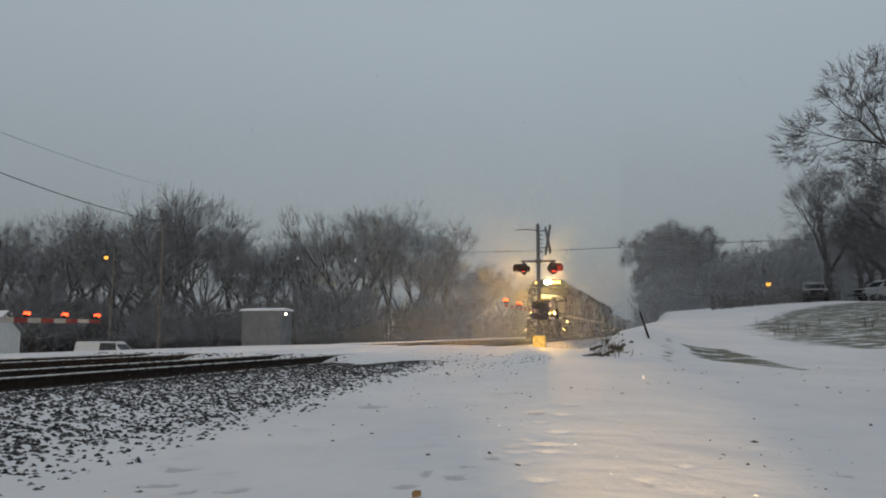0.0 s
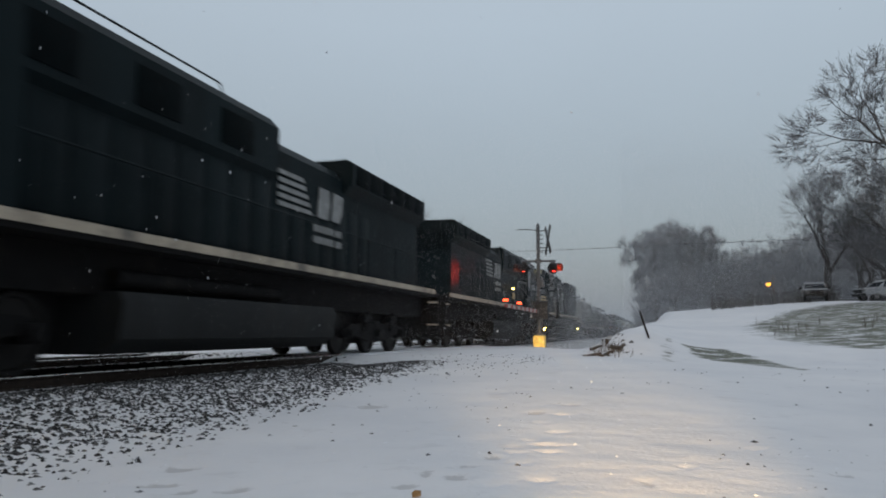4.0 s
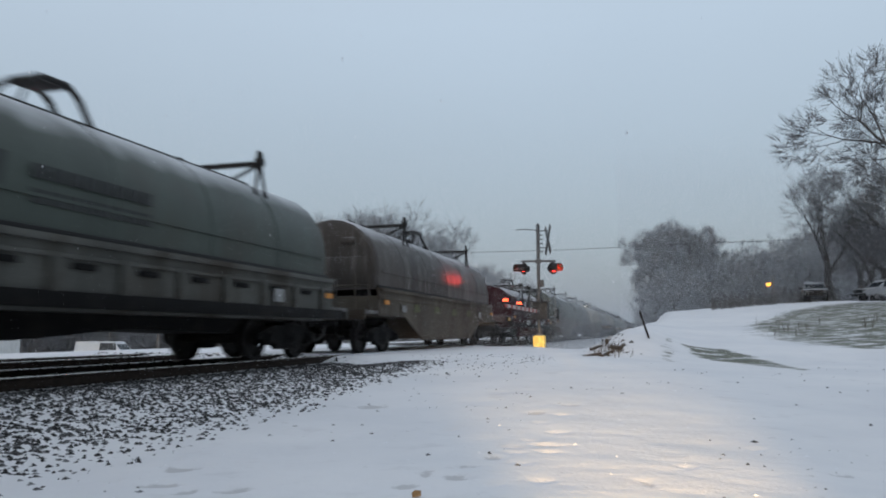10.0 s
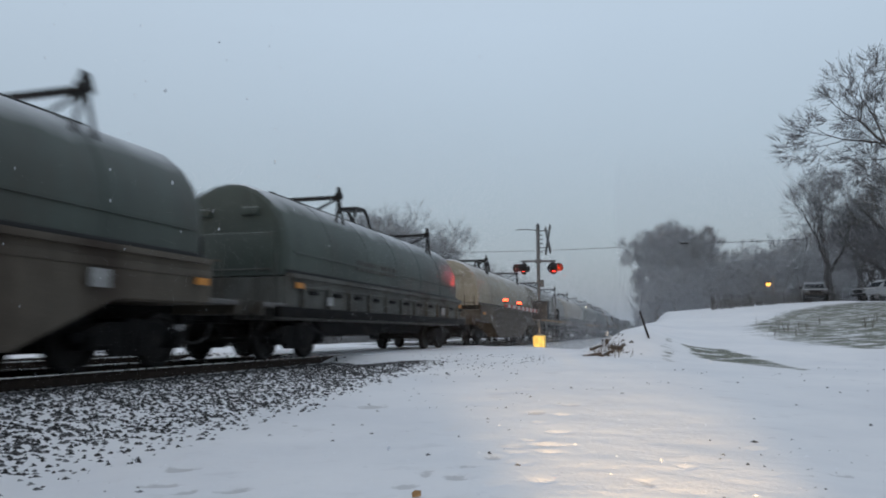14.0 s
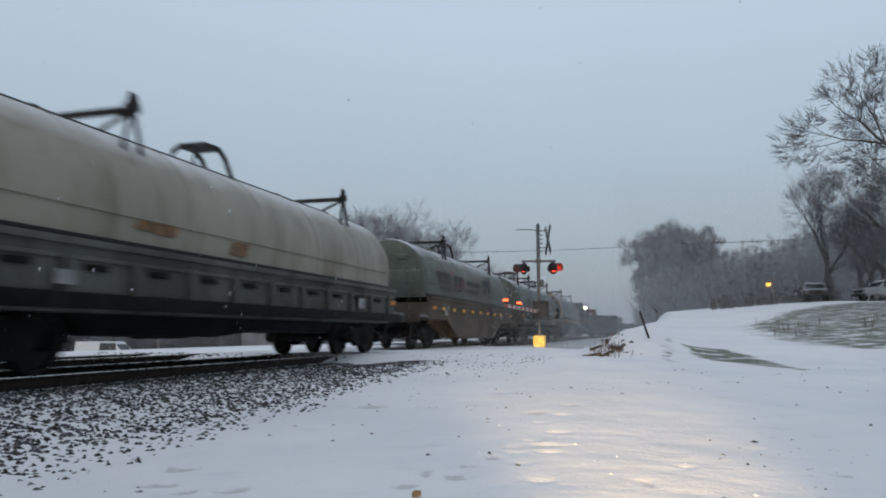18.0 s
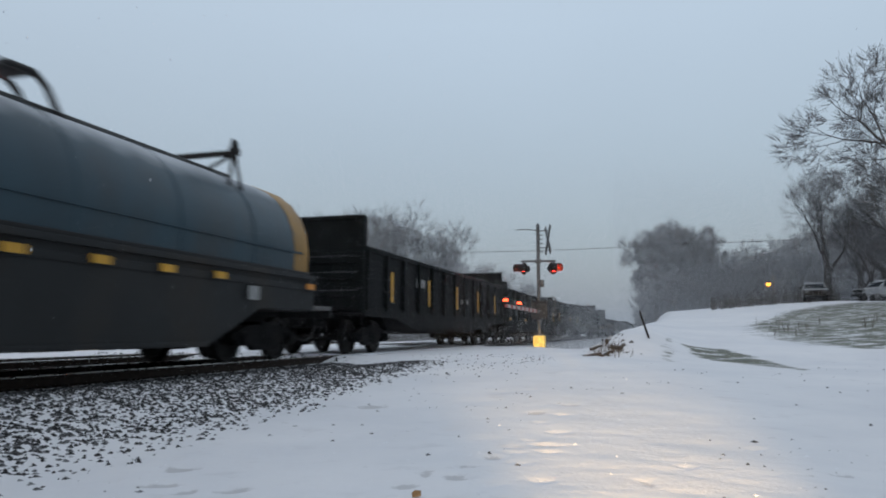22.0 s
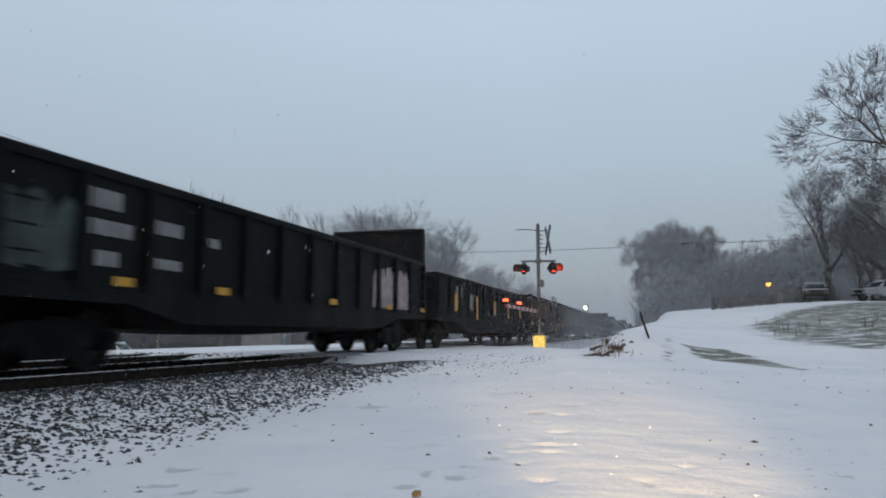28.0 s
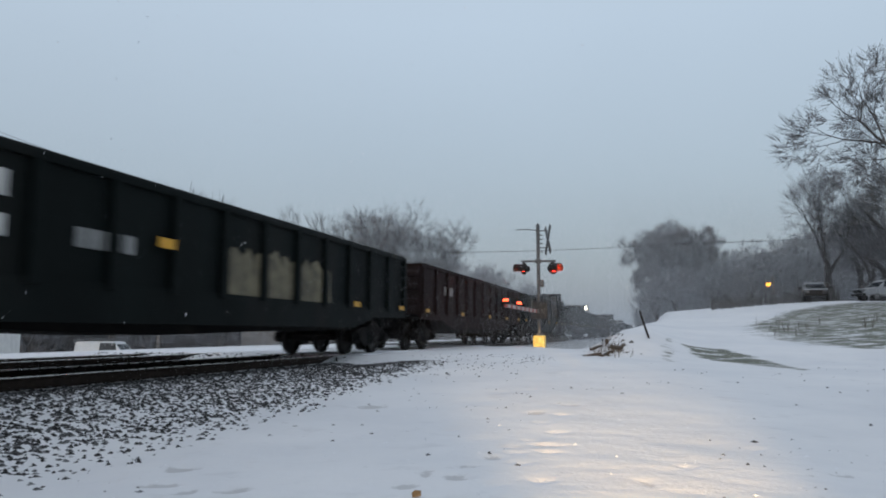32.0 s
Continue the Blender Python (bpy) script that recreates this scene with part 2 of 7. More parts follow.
GALVANISED = material("galvanised_steel", (0.13, 0.133, 0.138), 0.5, 0.3, 4, 0.2, 0.1)
ALUMINIUM = material("mill_aluminium", (0.15, 0.152, 0.155), 0.55, 0.2, 3, 0.2, 0.08, streak=0.3)
POLE_WOOD = material("weathered_pole", (0.13, 0.115, 0.10), 0.9, scale=3, vary=0.35, bump=0.5, streak=0.1)
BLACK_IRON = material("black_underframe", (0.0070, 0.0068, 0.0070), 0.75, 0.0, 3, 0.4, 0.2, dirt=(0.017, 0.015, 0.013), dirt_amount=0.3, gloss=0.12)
WHEEL_STEEL = material("wheel_steel", (0.013, 0.012, 0.0115), 0.6, 0.2, 5, 0.35, 0.2, gloss=0.2)
LOCO_BLACK = material("locomotive_black", (0.0042, 0.0098, 0.0115), 0.55, 0.0, 1.2, 0.3, 0.05, snow=0.18, dirt=(0.012, 0.018, 0.020), dirt_amount=0.12, streak=0.35, gloss=0.09, runs=(0.014, 0.020, 0.022), run_amount=0.3)
LOCO_GREY = material("dusty_black_tank", (0.018, 0.0195, 0.020), 0.7, 0.0, 1.5, 0.3, 0.1, dirt=(0.026, 0.025, 0.023), dirt_amount=0.3, streak=0.4, gloss=0.15)
WHITE_PAINT = material("dirty_white_paint", (0.66, 0.66, 0.64), 0.55, scale=3, vary=0.15, bump=0.05)
CREAM_PAINT = material("cream_sill_paint", (0.40, 0.34, 0.26), 0.6, scale=2, vary=0.3, bump=0.05, dirt=(0.10, 0.09, 0.08), dirt_amount=0.3)
GRIMY_LETTER = material("grimy_letter_paint", (0.24, 0.245, 0.24), 0.6, scale=3, vary=0.3, bump=0.05)
CAB_GLASS = glass("dark_cab_glass")
HOOD_GREY = material("olive_grey_hood", (0.052, 0.066, 0.056), 0.5, 0.0, 0.8, 0.24, 0.05, snow=0.58, dirt=(0.05, 0.048, 0.038), dirt_amount=0.2, streak=0.35, gloss=0.35, runs=(0.040, 0.046, 0.040), run_amount=0.6)
HOOD_OLIVE = material("dull_olive_hood", (0.086, 0.100, 0.080), 0.5, 0.0, 0.8, 0.24, 0.05, snow=0.58, dirt=(0.045, 0.046, 0.035), dirt_amount=0.25, streak=0.35, gloss=0.3, runs=(0.042, 0.046, 0.038), run_amount=0.7)
HOOD_LIGHT = material("pale_grey_hood", (0.188, 0.190, 0.174), 0.5, 0.0, 0.8, 0.16, 0.05, snow=0.58, dirt=(0.085, 0.078, 0.065), dirt_amount=0.15, streak=0.35, gloss=0.35, runs=(0.10, 0.10, 0.09), run_amount=0.5)
HOOD_BEIGE = material("beige_hood", (0.27, 0.25, 0.20), 0.5, 0.0, 0.8, 0.16, 0.05, snow=0.58, dirt=(0.13, 0.10, 0.07), dirt_amount=0.18, streak=0.35, gloss=0.35, runs=(0.15, 0.125, 0.09), run_amount=0.6)
HOOD_BROWN = material("rusty_brown_hood", (0.046, 0.038, 0.033), 0.5, 0.0, 0.8, 0.4, 0.08, snow=0.5, dirt=(0.16, 0.15, 0.14), dirt_amount=0.12, streak=0.25, gloss=0.35, runs=(0.17, 0.16, 0.145), run_amount=0.75)
HOOD_RED = material("oxide_red_hood", (0.030, 0.0052, 0.0078), 0.6, 0.0, 1.0, 0.3, 0.05, dirt=(0.020, 0.007, 0.008), dirt_amount=0.25, streak=0.4, gloss=0.12)
HOOD_SNOW_RED = material("snow_covered_red_top", (0.075, 0.05, 0.055), 0.5, 0.0, 1.0, 0.25, 0.05, snow=0.42)
HOOD_BLUE = material("deep_blue_hood", (0.014, 0.038, 0.054), 0.42, 0.0, 0.8, 0.25, 0.05, snow=0.5, dirt=(0.025, 0.03, 0.032), dirt_amount=0.2, streak=0.35, gloss=0.4)
HOOD_YELLOW = material("amber_end_band", (0.30, 0.165, 0.035), 0.5, 0.0, 1.0, 0.25, 0.05)
TROUGH_GREY = material("grimy_grey_trough", (0.088, 0.089, 0.080), 0.7, 0.0, 1.0, 0.35, 0.12, dirt=(0.045, 0.035, 0.026), dirt_amount=0.35, streak=0.4, gloss=0.25, runs=(0.035, 0.03, 0.025), run_amount=0.7)
TROUGH_TAN = material("muddy_tan_trough", (0.088, 0.075, 0.058), 0.7, 0.0, 1.0, 0.35, 0.12, dirt=(0.040, 0.028, 0.020), dirt_amount=0.45, streak=0.4, gloss=0.25, runs=(0.05, 0.04, 0.03), run_amount=0.65)
TROUGH_BLUE = material("grimy_dark_trough", (0.017, 0.0185, 0.019), 0.7, 0.0, 1.0, 0.3, 0.12, dirt=(0.03, 0.025, 0.02), dirt_amount=0.3, streak=0.4, gloss=0.3)
GON_BLACK = material("faded_black_gondola", (0.0058, 0.0072, 0.0073), 0.7, 0.0, 0.7, 0.4, 0.15, dirt=(0.015, 0.0145, 0.0135), dirt_amount=0.28, streak=0.3, snow=0.06, gloss=0.10, runs=(0.014, 0.014, 0.0135), run_amount=0.5)
GON_GREEN = material("dark_green_gondola", (0.0050, 0.0080, 0.0078), 0.7, 0.0, 0.7, 0.4, 0.15, dirt=(0.014, 0.0145, 0.0135), dirt_amount=0.25, streak=0.3, snow=0.06, gloss=0.10)
GON_BROWN = material("oxide_brown_gondola", (0.015, 0.0082, 0.0080), 0.7, 0.0, 0.7, 0.4, 0.15, dirt=(0.02, 0.016, 0.014), dirt_amount=0.28, streak=0.3, snow=0.06, gloss=0.10)
GON_RED = material("oxide_red_gondola", (0.0185, 0.0070, 0.0076), 0.7, 0.0, 0.7, 0.4, 0.15, dirt=(0.011, 0.009, 0.009), dirt_amount=0.28, streak=0.3, snow=0.06, gloss=0.10, runs=(0.010, 0.008, 0.008), run_amount=0.6)
YELLOW_MARK = material("yellow_reflector", (0.55, 0.29, 0.02), 0.45, scale=3, vary=0.2, bump=0.03)
ORANGE_MARK = material("orange_reflector", (0.55, 0.21, 0.02), 0.45, scale=3, vary=0.2, bump=0.03)
DARK_LETTER = material("dark_letter_paint", (0.020, 0.022, 0.022), 0.55, scale=3, vary=0.2, bump=0.03)
GRAFFITI_PINK = material("pale_pink_spray", (0.33, 0.26, 0.26), 0.7, scale=4, vary=0.35, bump=0.03)
GRAFFITI_GREEN = material("grey_teal_spray", (0.035, 0.050, 0.048), 0.7, scale=3, vary=0.6, bump=0.03)
GRAFFITI_TAN = material("tan_spray", (0.135, 0.118, 0.075), 0.7, scale=3, vary=0.6, bump=0.03)
GRAFFITI_OLIVE = material("olive_spray", (0.075, 0.08, 0.03), 0.7, scale=4, vary=0.45, bump=0.03)
SNOW_PATCH = material("packed_snow", (0.82, 0.83, 0.86), 0.75, scale=6, vary=0.06, bump=0.3)
HEADLIGHT = glow("lit_headlight", (1.0, 0.50, 0.10), 48000.0)
DITCH_LIGHT = glow("lit_ditch_light", (1.0, 0.46, 0.06), 450.0)
STEP_LIGHT = glow("lit_step_lamp", (1.0, 0.66, 0.14), 45.0)
NUMBER_LIT = glow("lit_number_board", (1.0, 0.74, 0.34), 3.0)
NUMBER_DIM = material("dim_number_board", (0.26, 0.26, 0.17), 0.5, scale=3, vary=0.3, bump=0.02)
RED_LAMP = glow("lit_red_lens", (1.0, 0.010, 0.006), 42.0)
RED_BULB = glow("lit_red_bulb", (1.0, 0.07, 0.02), 7.0)
SODIUM = glow("lit_sodium_lamp", (1.0, 0.42, 0.05), 2.6)
WHITE_LAMP = glow("lit_white_lamp", (1.0, 0.86, 0.62), 9.0)
CABINET_LAMP = glow("lit_cabinet_lamp", (1.0, 0.86, 0.80), 10.0)
GATE_RED = material("gate_red_sheeting", (0.30, 0.030, 0.026), 0.45, scale=4, vary=0.15, bump=0.03)
GATE_WHITE = material("gate_white_sheeting", (0.46, 0.45, 0.43), 0.45, scale=4, vary=0.1, bump=0.03)
MACHINE_GREY = material("gate_machine_grey", (0.035, 0.035, 0.037), 0.55, 0.0, 5, 0.3, 0.15)
RUBBLE = material("snowy_rubble", (0.07, 0.062, 0.056), 0.9, scale=4, vary=0.5, bump=0.5, snow=0.55)
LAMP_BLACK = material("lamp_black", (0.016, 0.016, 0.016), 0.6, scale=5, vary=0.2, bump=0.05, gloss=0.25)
LOUVRE_BLACK = material("louvre_black", (0.0022, 0.0045, 0.0052), 0.8, scale=6, vary=0.3, bump=0.2, gloss=0.06)
BASE_YELLOW = material("yellow_mast_base", (0.78, 0.60, 0.16), 0.55, scale=5, vary=0.35, bump=0.2)
WIRE = material("black_cable", (0.03, 0.03, 0.032), 0.6, scale=3, vary=0.1, bump=0)
SIDING_WHITE = material("white_clapboard", (0.66, 0.66, 0.64), 0.6, scale=2, vary=0.1, bump=0.1)
ROOF_SNOW = material("snowy_shingles", (0.20, 0.20, 0.20), 0.8, scale=2, vary=0.2, bump=0.3, snow=0.8)
VAN_WHITE = material("white_van_paint", (0.66, 0.67, 0.67), 0.3, scale=2, vary=0.05, bump=0.0, snow=0.4)
CAR_SILVER = material("silver_car_paint", (0.30, 0.315, 0.33), 0.3, 0.4, 2, 0.08, 0.0, snow=0.35)
CAR_DARK = material("dark_truck_paint", (0.035, 0.038, 0.042), 0.35, 0.2, 2, 0.1, 0.0, snow=0.3)
RUBBER = material("black_tyre", (0.02, 0.02, 0.02), 0.8, scale=8, vary=0.2, bump=0.2)
DEAD_GRASS = material("dead_grass", (0.17, 0.155, 0.085), 0.9, scale=1, vary=0.4, bump=0.0, snow=0.2)
DRY_WEED = material("dry_weed_stalks", (0.12, 0.10, 0.08), 0.9, scale=1, vary=0.3, bump=0.0, snow=0.25)
DRIFTWOOD = material("rotten_timber", (0.07, 0.058, 0.05), 0.9, scale=4, vary=0.4, bump=0.5, snow=0.45)


def flake_material():
    """Ice flakes: half of the light that strikes them passes through."""
    m = bpy.data.materials.new("snowflake")
    m.use_nodes = True
    nodes, links = m.node_tree.nodes, m.node_tree.links
    nodes.clear()
    out, mix = nodes.new("ShaderNodeOutputMaterial"), nodes.new("ShaderNodeMixShader")
    back, fore = nodes.new("ShaderNodeBsdfDiffuse"), nodes.new("ShaderNodeBsdfTranslucent")
    for n in (back, fore):
        n.inputs["Color"].default_value = (0.86, 0.88, 0.91, 1)
    mix.inputs["Fac"].default_value = 0.8
    links.new(back.outputs[0], mix.inputs[1])
    links.new(fore.outputs[0], mix.inputs[2])
    links.new(mix.outputs[0], out.inputs["Surface"])
    return m


FLAKE = flake_material()
POST_WOOD = material("black_rotten_post", (0.026, 0.022, 0.020), 0.9, scale=4, vary=0.4, bump=0.4)
NOSE_WHITE = material("grimy_white_nose_paint", (0.40, 0.39, 0.37), 0.6, scale=2.5, vary=0.3, bump=0.05, dirt=(0.16, 0.14, 0.12), dirt_amount=0.35)



# ---- mesh helpers ----
def box(bm, x0, x1, y0, y1, z0, z1, bevel=0.0):
    v = [bm.verts.new((x, y, z)) for x in (x0, x1) for y in (y0, y1) for z in (z0, z1)]
    faces = [bm.faces.new([v[i] for i in q]) for q in ((0, 1, 3, 2), (4, 6, 7, 5), (0, 4, 5, 1), (2, 3, 7, 6), (0, 2, 6, 4), (1, 5, 7, 3))]
    if bevel:
        edges = {e for fc in faces for e in fc.edges}
        bmesh.ops.bevel(bm, geom=list(edges), offset=bevel, segments=2, profile=0.5, affect="EDGES")
    return bm


def tube(bm, points, radius, sides=8, end_radius=None):
    """A round bar through the points, tapering to end_radius."""
    points = [Vector(p) for p in points]
    end_radius = radius if end_radius is None else end_radius
    rings = []
    for i, p in enumerate(points):
        way = (points[min(i + 1, len(points) - 1)] - points[max(i - 1, 0)]).normalized()
        side = way.cross(Vector((0, 0, 1)) if abs(way.z) < 0.9 else Vector((1, 0, 0))).normalized()
        top = side.cross(way)
        r = radius + (end_radius - radius) * i / max(1, len(points) - 1)
        rings.append([bm.verts.new(p + (side * math.cos(a) + top * math.sin(a)) * r) for a in (2 * math.pi * k / sides for k in range(sides))])
    for a, b in zip(rings, rings[1:]):
        for k in range(sides):
            bm.faces.new((a[k], a[(k + 1) % sides], b[(k + 1) % sides], b[k]))
    bm.faces.new(rings[0][::-1])
    bm.faces.new(rings[-1])
    return bm


def prism(bm, outline, x0, x1, axis="x"):
    """An outline drawn out: (y, z) along x, or (x, z) along y."""
    def at(a, b, c):
        return (c, a, b) if axis == "x" else (a, c, b)
    lo = [bm.verts.new(at(a, b, x0)) for a, b in outline]
    hi = [bm.verts.new(at(a, b, x1)) for a, b in outline]
    k = len(outline)
    for i in range(k):
        bm.faces.new((lo[i], lo[(i + 1) % k], hi[(i + 1) % k], hi[i]))
    bm.faces.new(lo[::-1])
    bm.faces.new(hi)
    return bm


def loft(bm, rings):
    """A closed skin through rings of equal counts."""
    made = [[bm.verts.new(p) for p in ring] for ring in rings]
    k = len(made[0])
    for a, b in zip(made, made[1:]):
        for i in range(k):
            bm.faces.new((a[i], a[(i + 1) % k], b[(i + 1) % k], b[i]))
    bm.faces.new(made[0][::-1])
    bm.faces.new(made[-1])
    return bm


def mesh_of(name, bm, mat, angle=35):
    bmesh.ops.recalc_face_normals(bm, faces=bm.faces)
    me = bpy.data.meshes.new(name)
    bm.to_mesh(me)
    bm.free()
    me.polygons.foreach_set("use_smooth", [True] * len(me.polygons))
    me.set_sharp_from_angle(angle=radians(angle))
    me.materials.append(mat)
    return me


def raw_mesh(name, verts, faces, mat, smooth=False):
    me = bpy.data.meshes.new(name)
    me.from_pydata(verts, [], faces)
    me.validate()
    if smooth:
        me.polygons.foreach_set("use_smooth", [True] * len(me.polygons))
    me.materials.append(mat)
    return me


def part(name, bm, mat, parent, label="", m=None):
    """One mesh under a thing or under a part; bm may be a finished mesh, to share it."""
    me = mesh_of(name, bm, mat) if isinstance(bm, bmesh.types.BMesh) else bm
    ob = new(name, me)
    ob.parent = parent
    if m is not None:
        ob.matrix_basis = m
    if label:
        ob["label"] = label
    return ob


def B():
    return bmesh.new()


def thing(name, label, category, m=None, group="", kind=""):
    ob = new(name)
    ob.empty_display_size = 0.3
    if m is not None:
        ob.matrix_basis = m
    return tagged(ob, label, category, group, kind)


def solo(name, bm, mat, label, category, m=None, group="", kind=""):
    me = mesh_of(name, bm, mat) if isinstance(bm, bmesh.types.BMesh) else bm
    ob = new(name, me)
    if m is not None:
        ob.matrix_basis = m
    return tagged(ob, label, category, group, kind)


# ---- ground ----
def turf_mark(x, y):
    """Where the snow lies thin over turf."""
    s, d = plan(x, y)
    def along(points, v):
        for (v0, a0), (v1, a1) in zip(points, points[1:]):
            if v0 <= v <= v1:
                return a0 + (a1 - a0) * (v - v0) / (v1 - v0)
        return 99.0
    left, right = along([(15.6, 7.8), (17.8, 7.2), (19.2, 6.6), (21.6, 7.0)], y), along([(15.6, 7.9), (17.5, 8.4), (19.1, 8.7), (21.6, 8.5)], y)
    near = step(x, left - 0.25, left + 0.3) * (1 - step(x, right - 0.3, right + 0.3)) if right < 90 else 0.0
    rim = along([(21.0, 12.2), (23, 11.3), (26, 11.2), (34, 13.3), (47, 21.6), (53, 28.8)], y)
    wide = step(x, rim - 0.6, rim + 1.8) * step(y, 20.8, 22.5) * (1 - step(y, 51, 53)) if rim < 90 else 0.0
    gully = 0.5 * math.exp(-((x - 5.25 - 0.32 * (y - 17.1)) / 0.22) ** 2) * step(y, 16.8, 17.6) * (1 - step(y, 23, 25))
    return max(0.76 * near, 0.72 * wide, gully)


def stone_mark(x, y):
    s, d = plan(x, y)
    bed = step(d, 4.3, 6.4) * (1 - step(d, 15, 16.5)) * (1 - step(s, 15, 17)) * (0.22 + 0.3 * step(d, 6.6, 7.0))
    bed = max(bed, 0.5 * step(s, 30, 33) * step(d, 1.6, 2.4) * (1 - step(d, 15, 18)))
    bank = 0.40 * math.exp(-((d - 1.5) / 0.5) ** 2) * step(s, 18.2, 19.5) * (1 - step(s, 28, 50))
    return max(bed, bank)


def build_ground():
    def axis(lo, hi, fine_lo, fine_hi, fine, grow):
        vals = [fine_lo + fine * i for i in range(int((fine_hi - fine_lo) / fine) + 1)]
        st, v = fine, vals[-1]
        while v < hi:
            st *= grow
            v += st
            vals.append(v)
        st, v = fine, vals[0]
        while v > lo:
            st *= grow
            v -= st
            vals.insert(0, v)
        return vals
    xs = axis(-1600, 1600, -4.2, 4.2, 0.055, 1.035)
    ys = axis(-300, 2200, 4.4, 9.8, 0.055, 1.03)
    verts, turf, stone, slush = [], [], [], []
    for y in ys:
        for x in xs:
            verts.append((x, y, ground_z(x, y)))
            turf.append(turf_mark(x, y))
            stone.append(stone_mark(x, y))
            slush.append(slush_mark(x, y))
    w = len(xs)
    faces = [(j * w + i, j * w + i + 1, (j + 1) * w + i + 1, (j + 1) * w + i) for j in range(len(ys) - 1) for i in range(w - 1)]
    me = raw_mesh("ground", verts, faces, SNOW_GROUND, True)
    for name, values in (("turf", turf), ("stone", stone), ("slush", slush)):
        me.attributes.new(name, "FLOAT", "POINT").data.foreach_set("value", values)
    return tagged(new("ground", me), "snow-covered ground with bare turf and wet stone showing through", "ground", kind="structure")


GROUND = build_ground()


def chips(count, place, size, flat, seed):
    """Broken stones: jittered eight-sided lumps."""
    rng = random.Random(seed)
    verts, faces = [], []
    for _ in range(count):
        x, y, z, k = place(rng)
        if x is None:
            continue
        r = size * k * rng.uniform(0.55, 1.35)
        turn = rng.uniform(0, 6.28)
        b = len(verts)
        for a in range(4):
            q = turn + a * 1.5708 + rng.uniform(-0.4, 0.4)
            l = r * rng.uniform(0.7, 1.25)
            verts.append((x + l * math.cos(q), y + l * math.sin(q), z + r * rng.uniform(-0.15, 0.2)))
        verts.append((x + rng.uniform(-0.3, 0.3) * r, y + rng.uniform(-0.3, 0.3) * r, z + r * flat * rng.uniform(0.6, 1.1)))
        verts.append((x + rng.uniform(-0.4, 0.4) * r, y + rng.uniform(-0.4, 0.4) * r, z + r * flat * rng.uniform(0.3, 0.9)))
        t1, t2 = b + 4, b + 5
        faces += [(b, b + 1, t1), (b + 1, b + 2, t1), (t1, b + 2, t2), (b + 2, b + 3, t2), (b + 3, b, t2), (t2, b, t1)]
    return verts, faces


def build_ballast():
    def shoulder(rng):
        s = rng.uniform(-6, 17.2)
        u = rng.random()
        d = 7.25 - 3.1 * u ** 1.25
        limit = 4.8 + 0.30 * (1 - step(s, 5.5, 9)) + 0.25 * noise.noise((s * 0.8, 0, 5))
        if d < limit and rng.random() > 0.04 + 0.5 * math.exp(-(limit - d) / 0.38):
            return None, 0, 0, 0
        if s > 15.6 + 0.6 * noise.noise((d, 3, 1)):
            return None, 0, 0, 0
        p = spot(s, d)
        return p.x, p.y, ground_z(p.x, p.y) - 0.004, 1.0
    v, f = chips(25000, shoulder, 0.034, 0.66, 4)
    tagged(new("ballast", raw_mesh("ballast", v, f, STONE)), "dark grey crushed stone ballast half buried in snow", "gravel", kind="stuff")

    rng = random.Random(44)
    shapes = []
    for k in range(8):
        v, f = chips(1, lambda r: (0.0, 0.0, -0.006, 1.0), 0.045, 0.7, 60 + k)
        shapes.append(raw_mesh("stone", v, f, STONE))
    made = 0
    while made < 260:
        q = spot(rng.uniform(3.5, 9.5), 6.9 - 2.0 * rng.random() ** 1.1)
        part("stone", shapes[made % 8], None, GROUND, m=pose(q.x, q.y, ground_z(q.x, q.y), rng.uniform(-12, 12), rng.uniform(-12, 12), rng.uniform(0, 360)) @ Matrix.Diagonal((*[rng.uniform(0.7, 1.3)] * 3, 1)))
        made += 1

    def between(rng):
        s = rng.uniform(-6, 17)
        p = spot(s, rng.uniform(7.2, 15.0))
        return p.x, p.y, ground_z(p.x, p.y) - 0.004, 1.0
    v, f = chips(5000, between, 0.05, 0.6, 9)
    tagged(new("ballast", raw_mesh("ballast", v, f, STONE)), "grey crushed stone between the rails", "gravel", kind="stuff")

    def strewn(rng):
        x, y = rng.uniform(-4, 10), rng.uniform(4.2, 17)
        near = noise.noise((x * 0.5, y * 0.9, 7))
        if near < 0.12 and rng.random() > 0.10:
            return None, 0, 0, 0
        return x, y, ground_z(x, y) - 0.004, rng.choice((0.5, 0.6, 0.8, 1.0))
    v, f = chips(700, strewn, 0.036, 0.6, 11)
    tagged(new("loose_stones", raw_mesh("loose_stones", v, f, STONE)), "loose stones strewn over the snow beside the crossing", "stones", kind="stuff")

    def edge(rng):
        s = rng.uniform(12.5, 18.5)
        p = spot(s + rng.uniform(-0.6, 0.6), rng.uniform(2.2, 6.0))
        return p.x, p.y, ground_z(p.x, p.y) - 0.003, rng.uniform(0.5, 1.1)
    v, f = chips(260, edge, 0.034, 0.6, 13)
    tagged(new("loose_stones", raw_mesh("loose_stones", v, f, STONE)), "dark stones scattered along the snowy road edge", "stones", kind="stuff")


build_ballast()


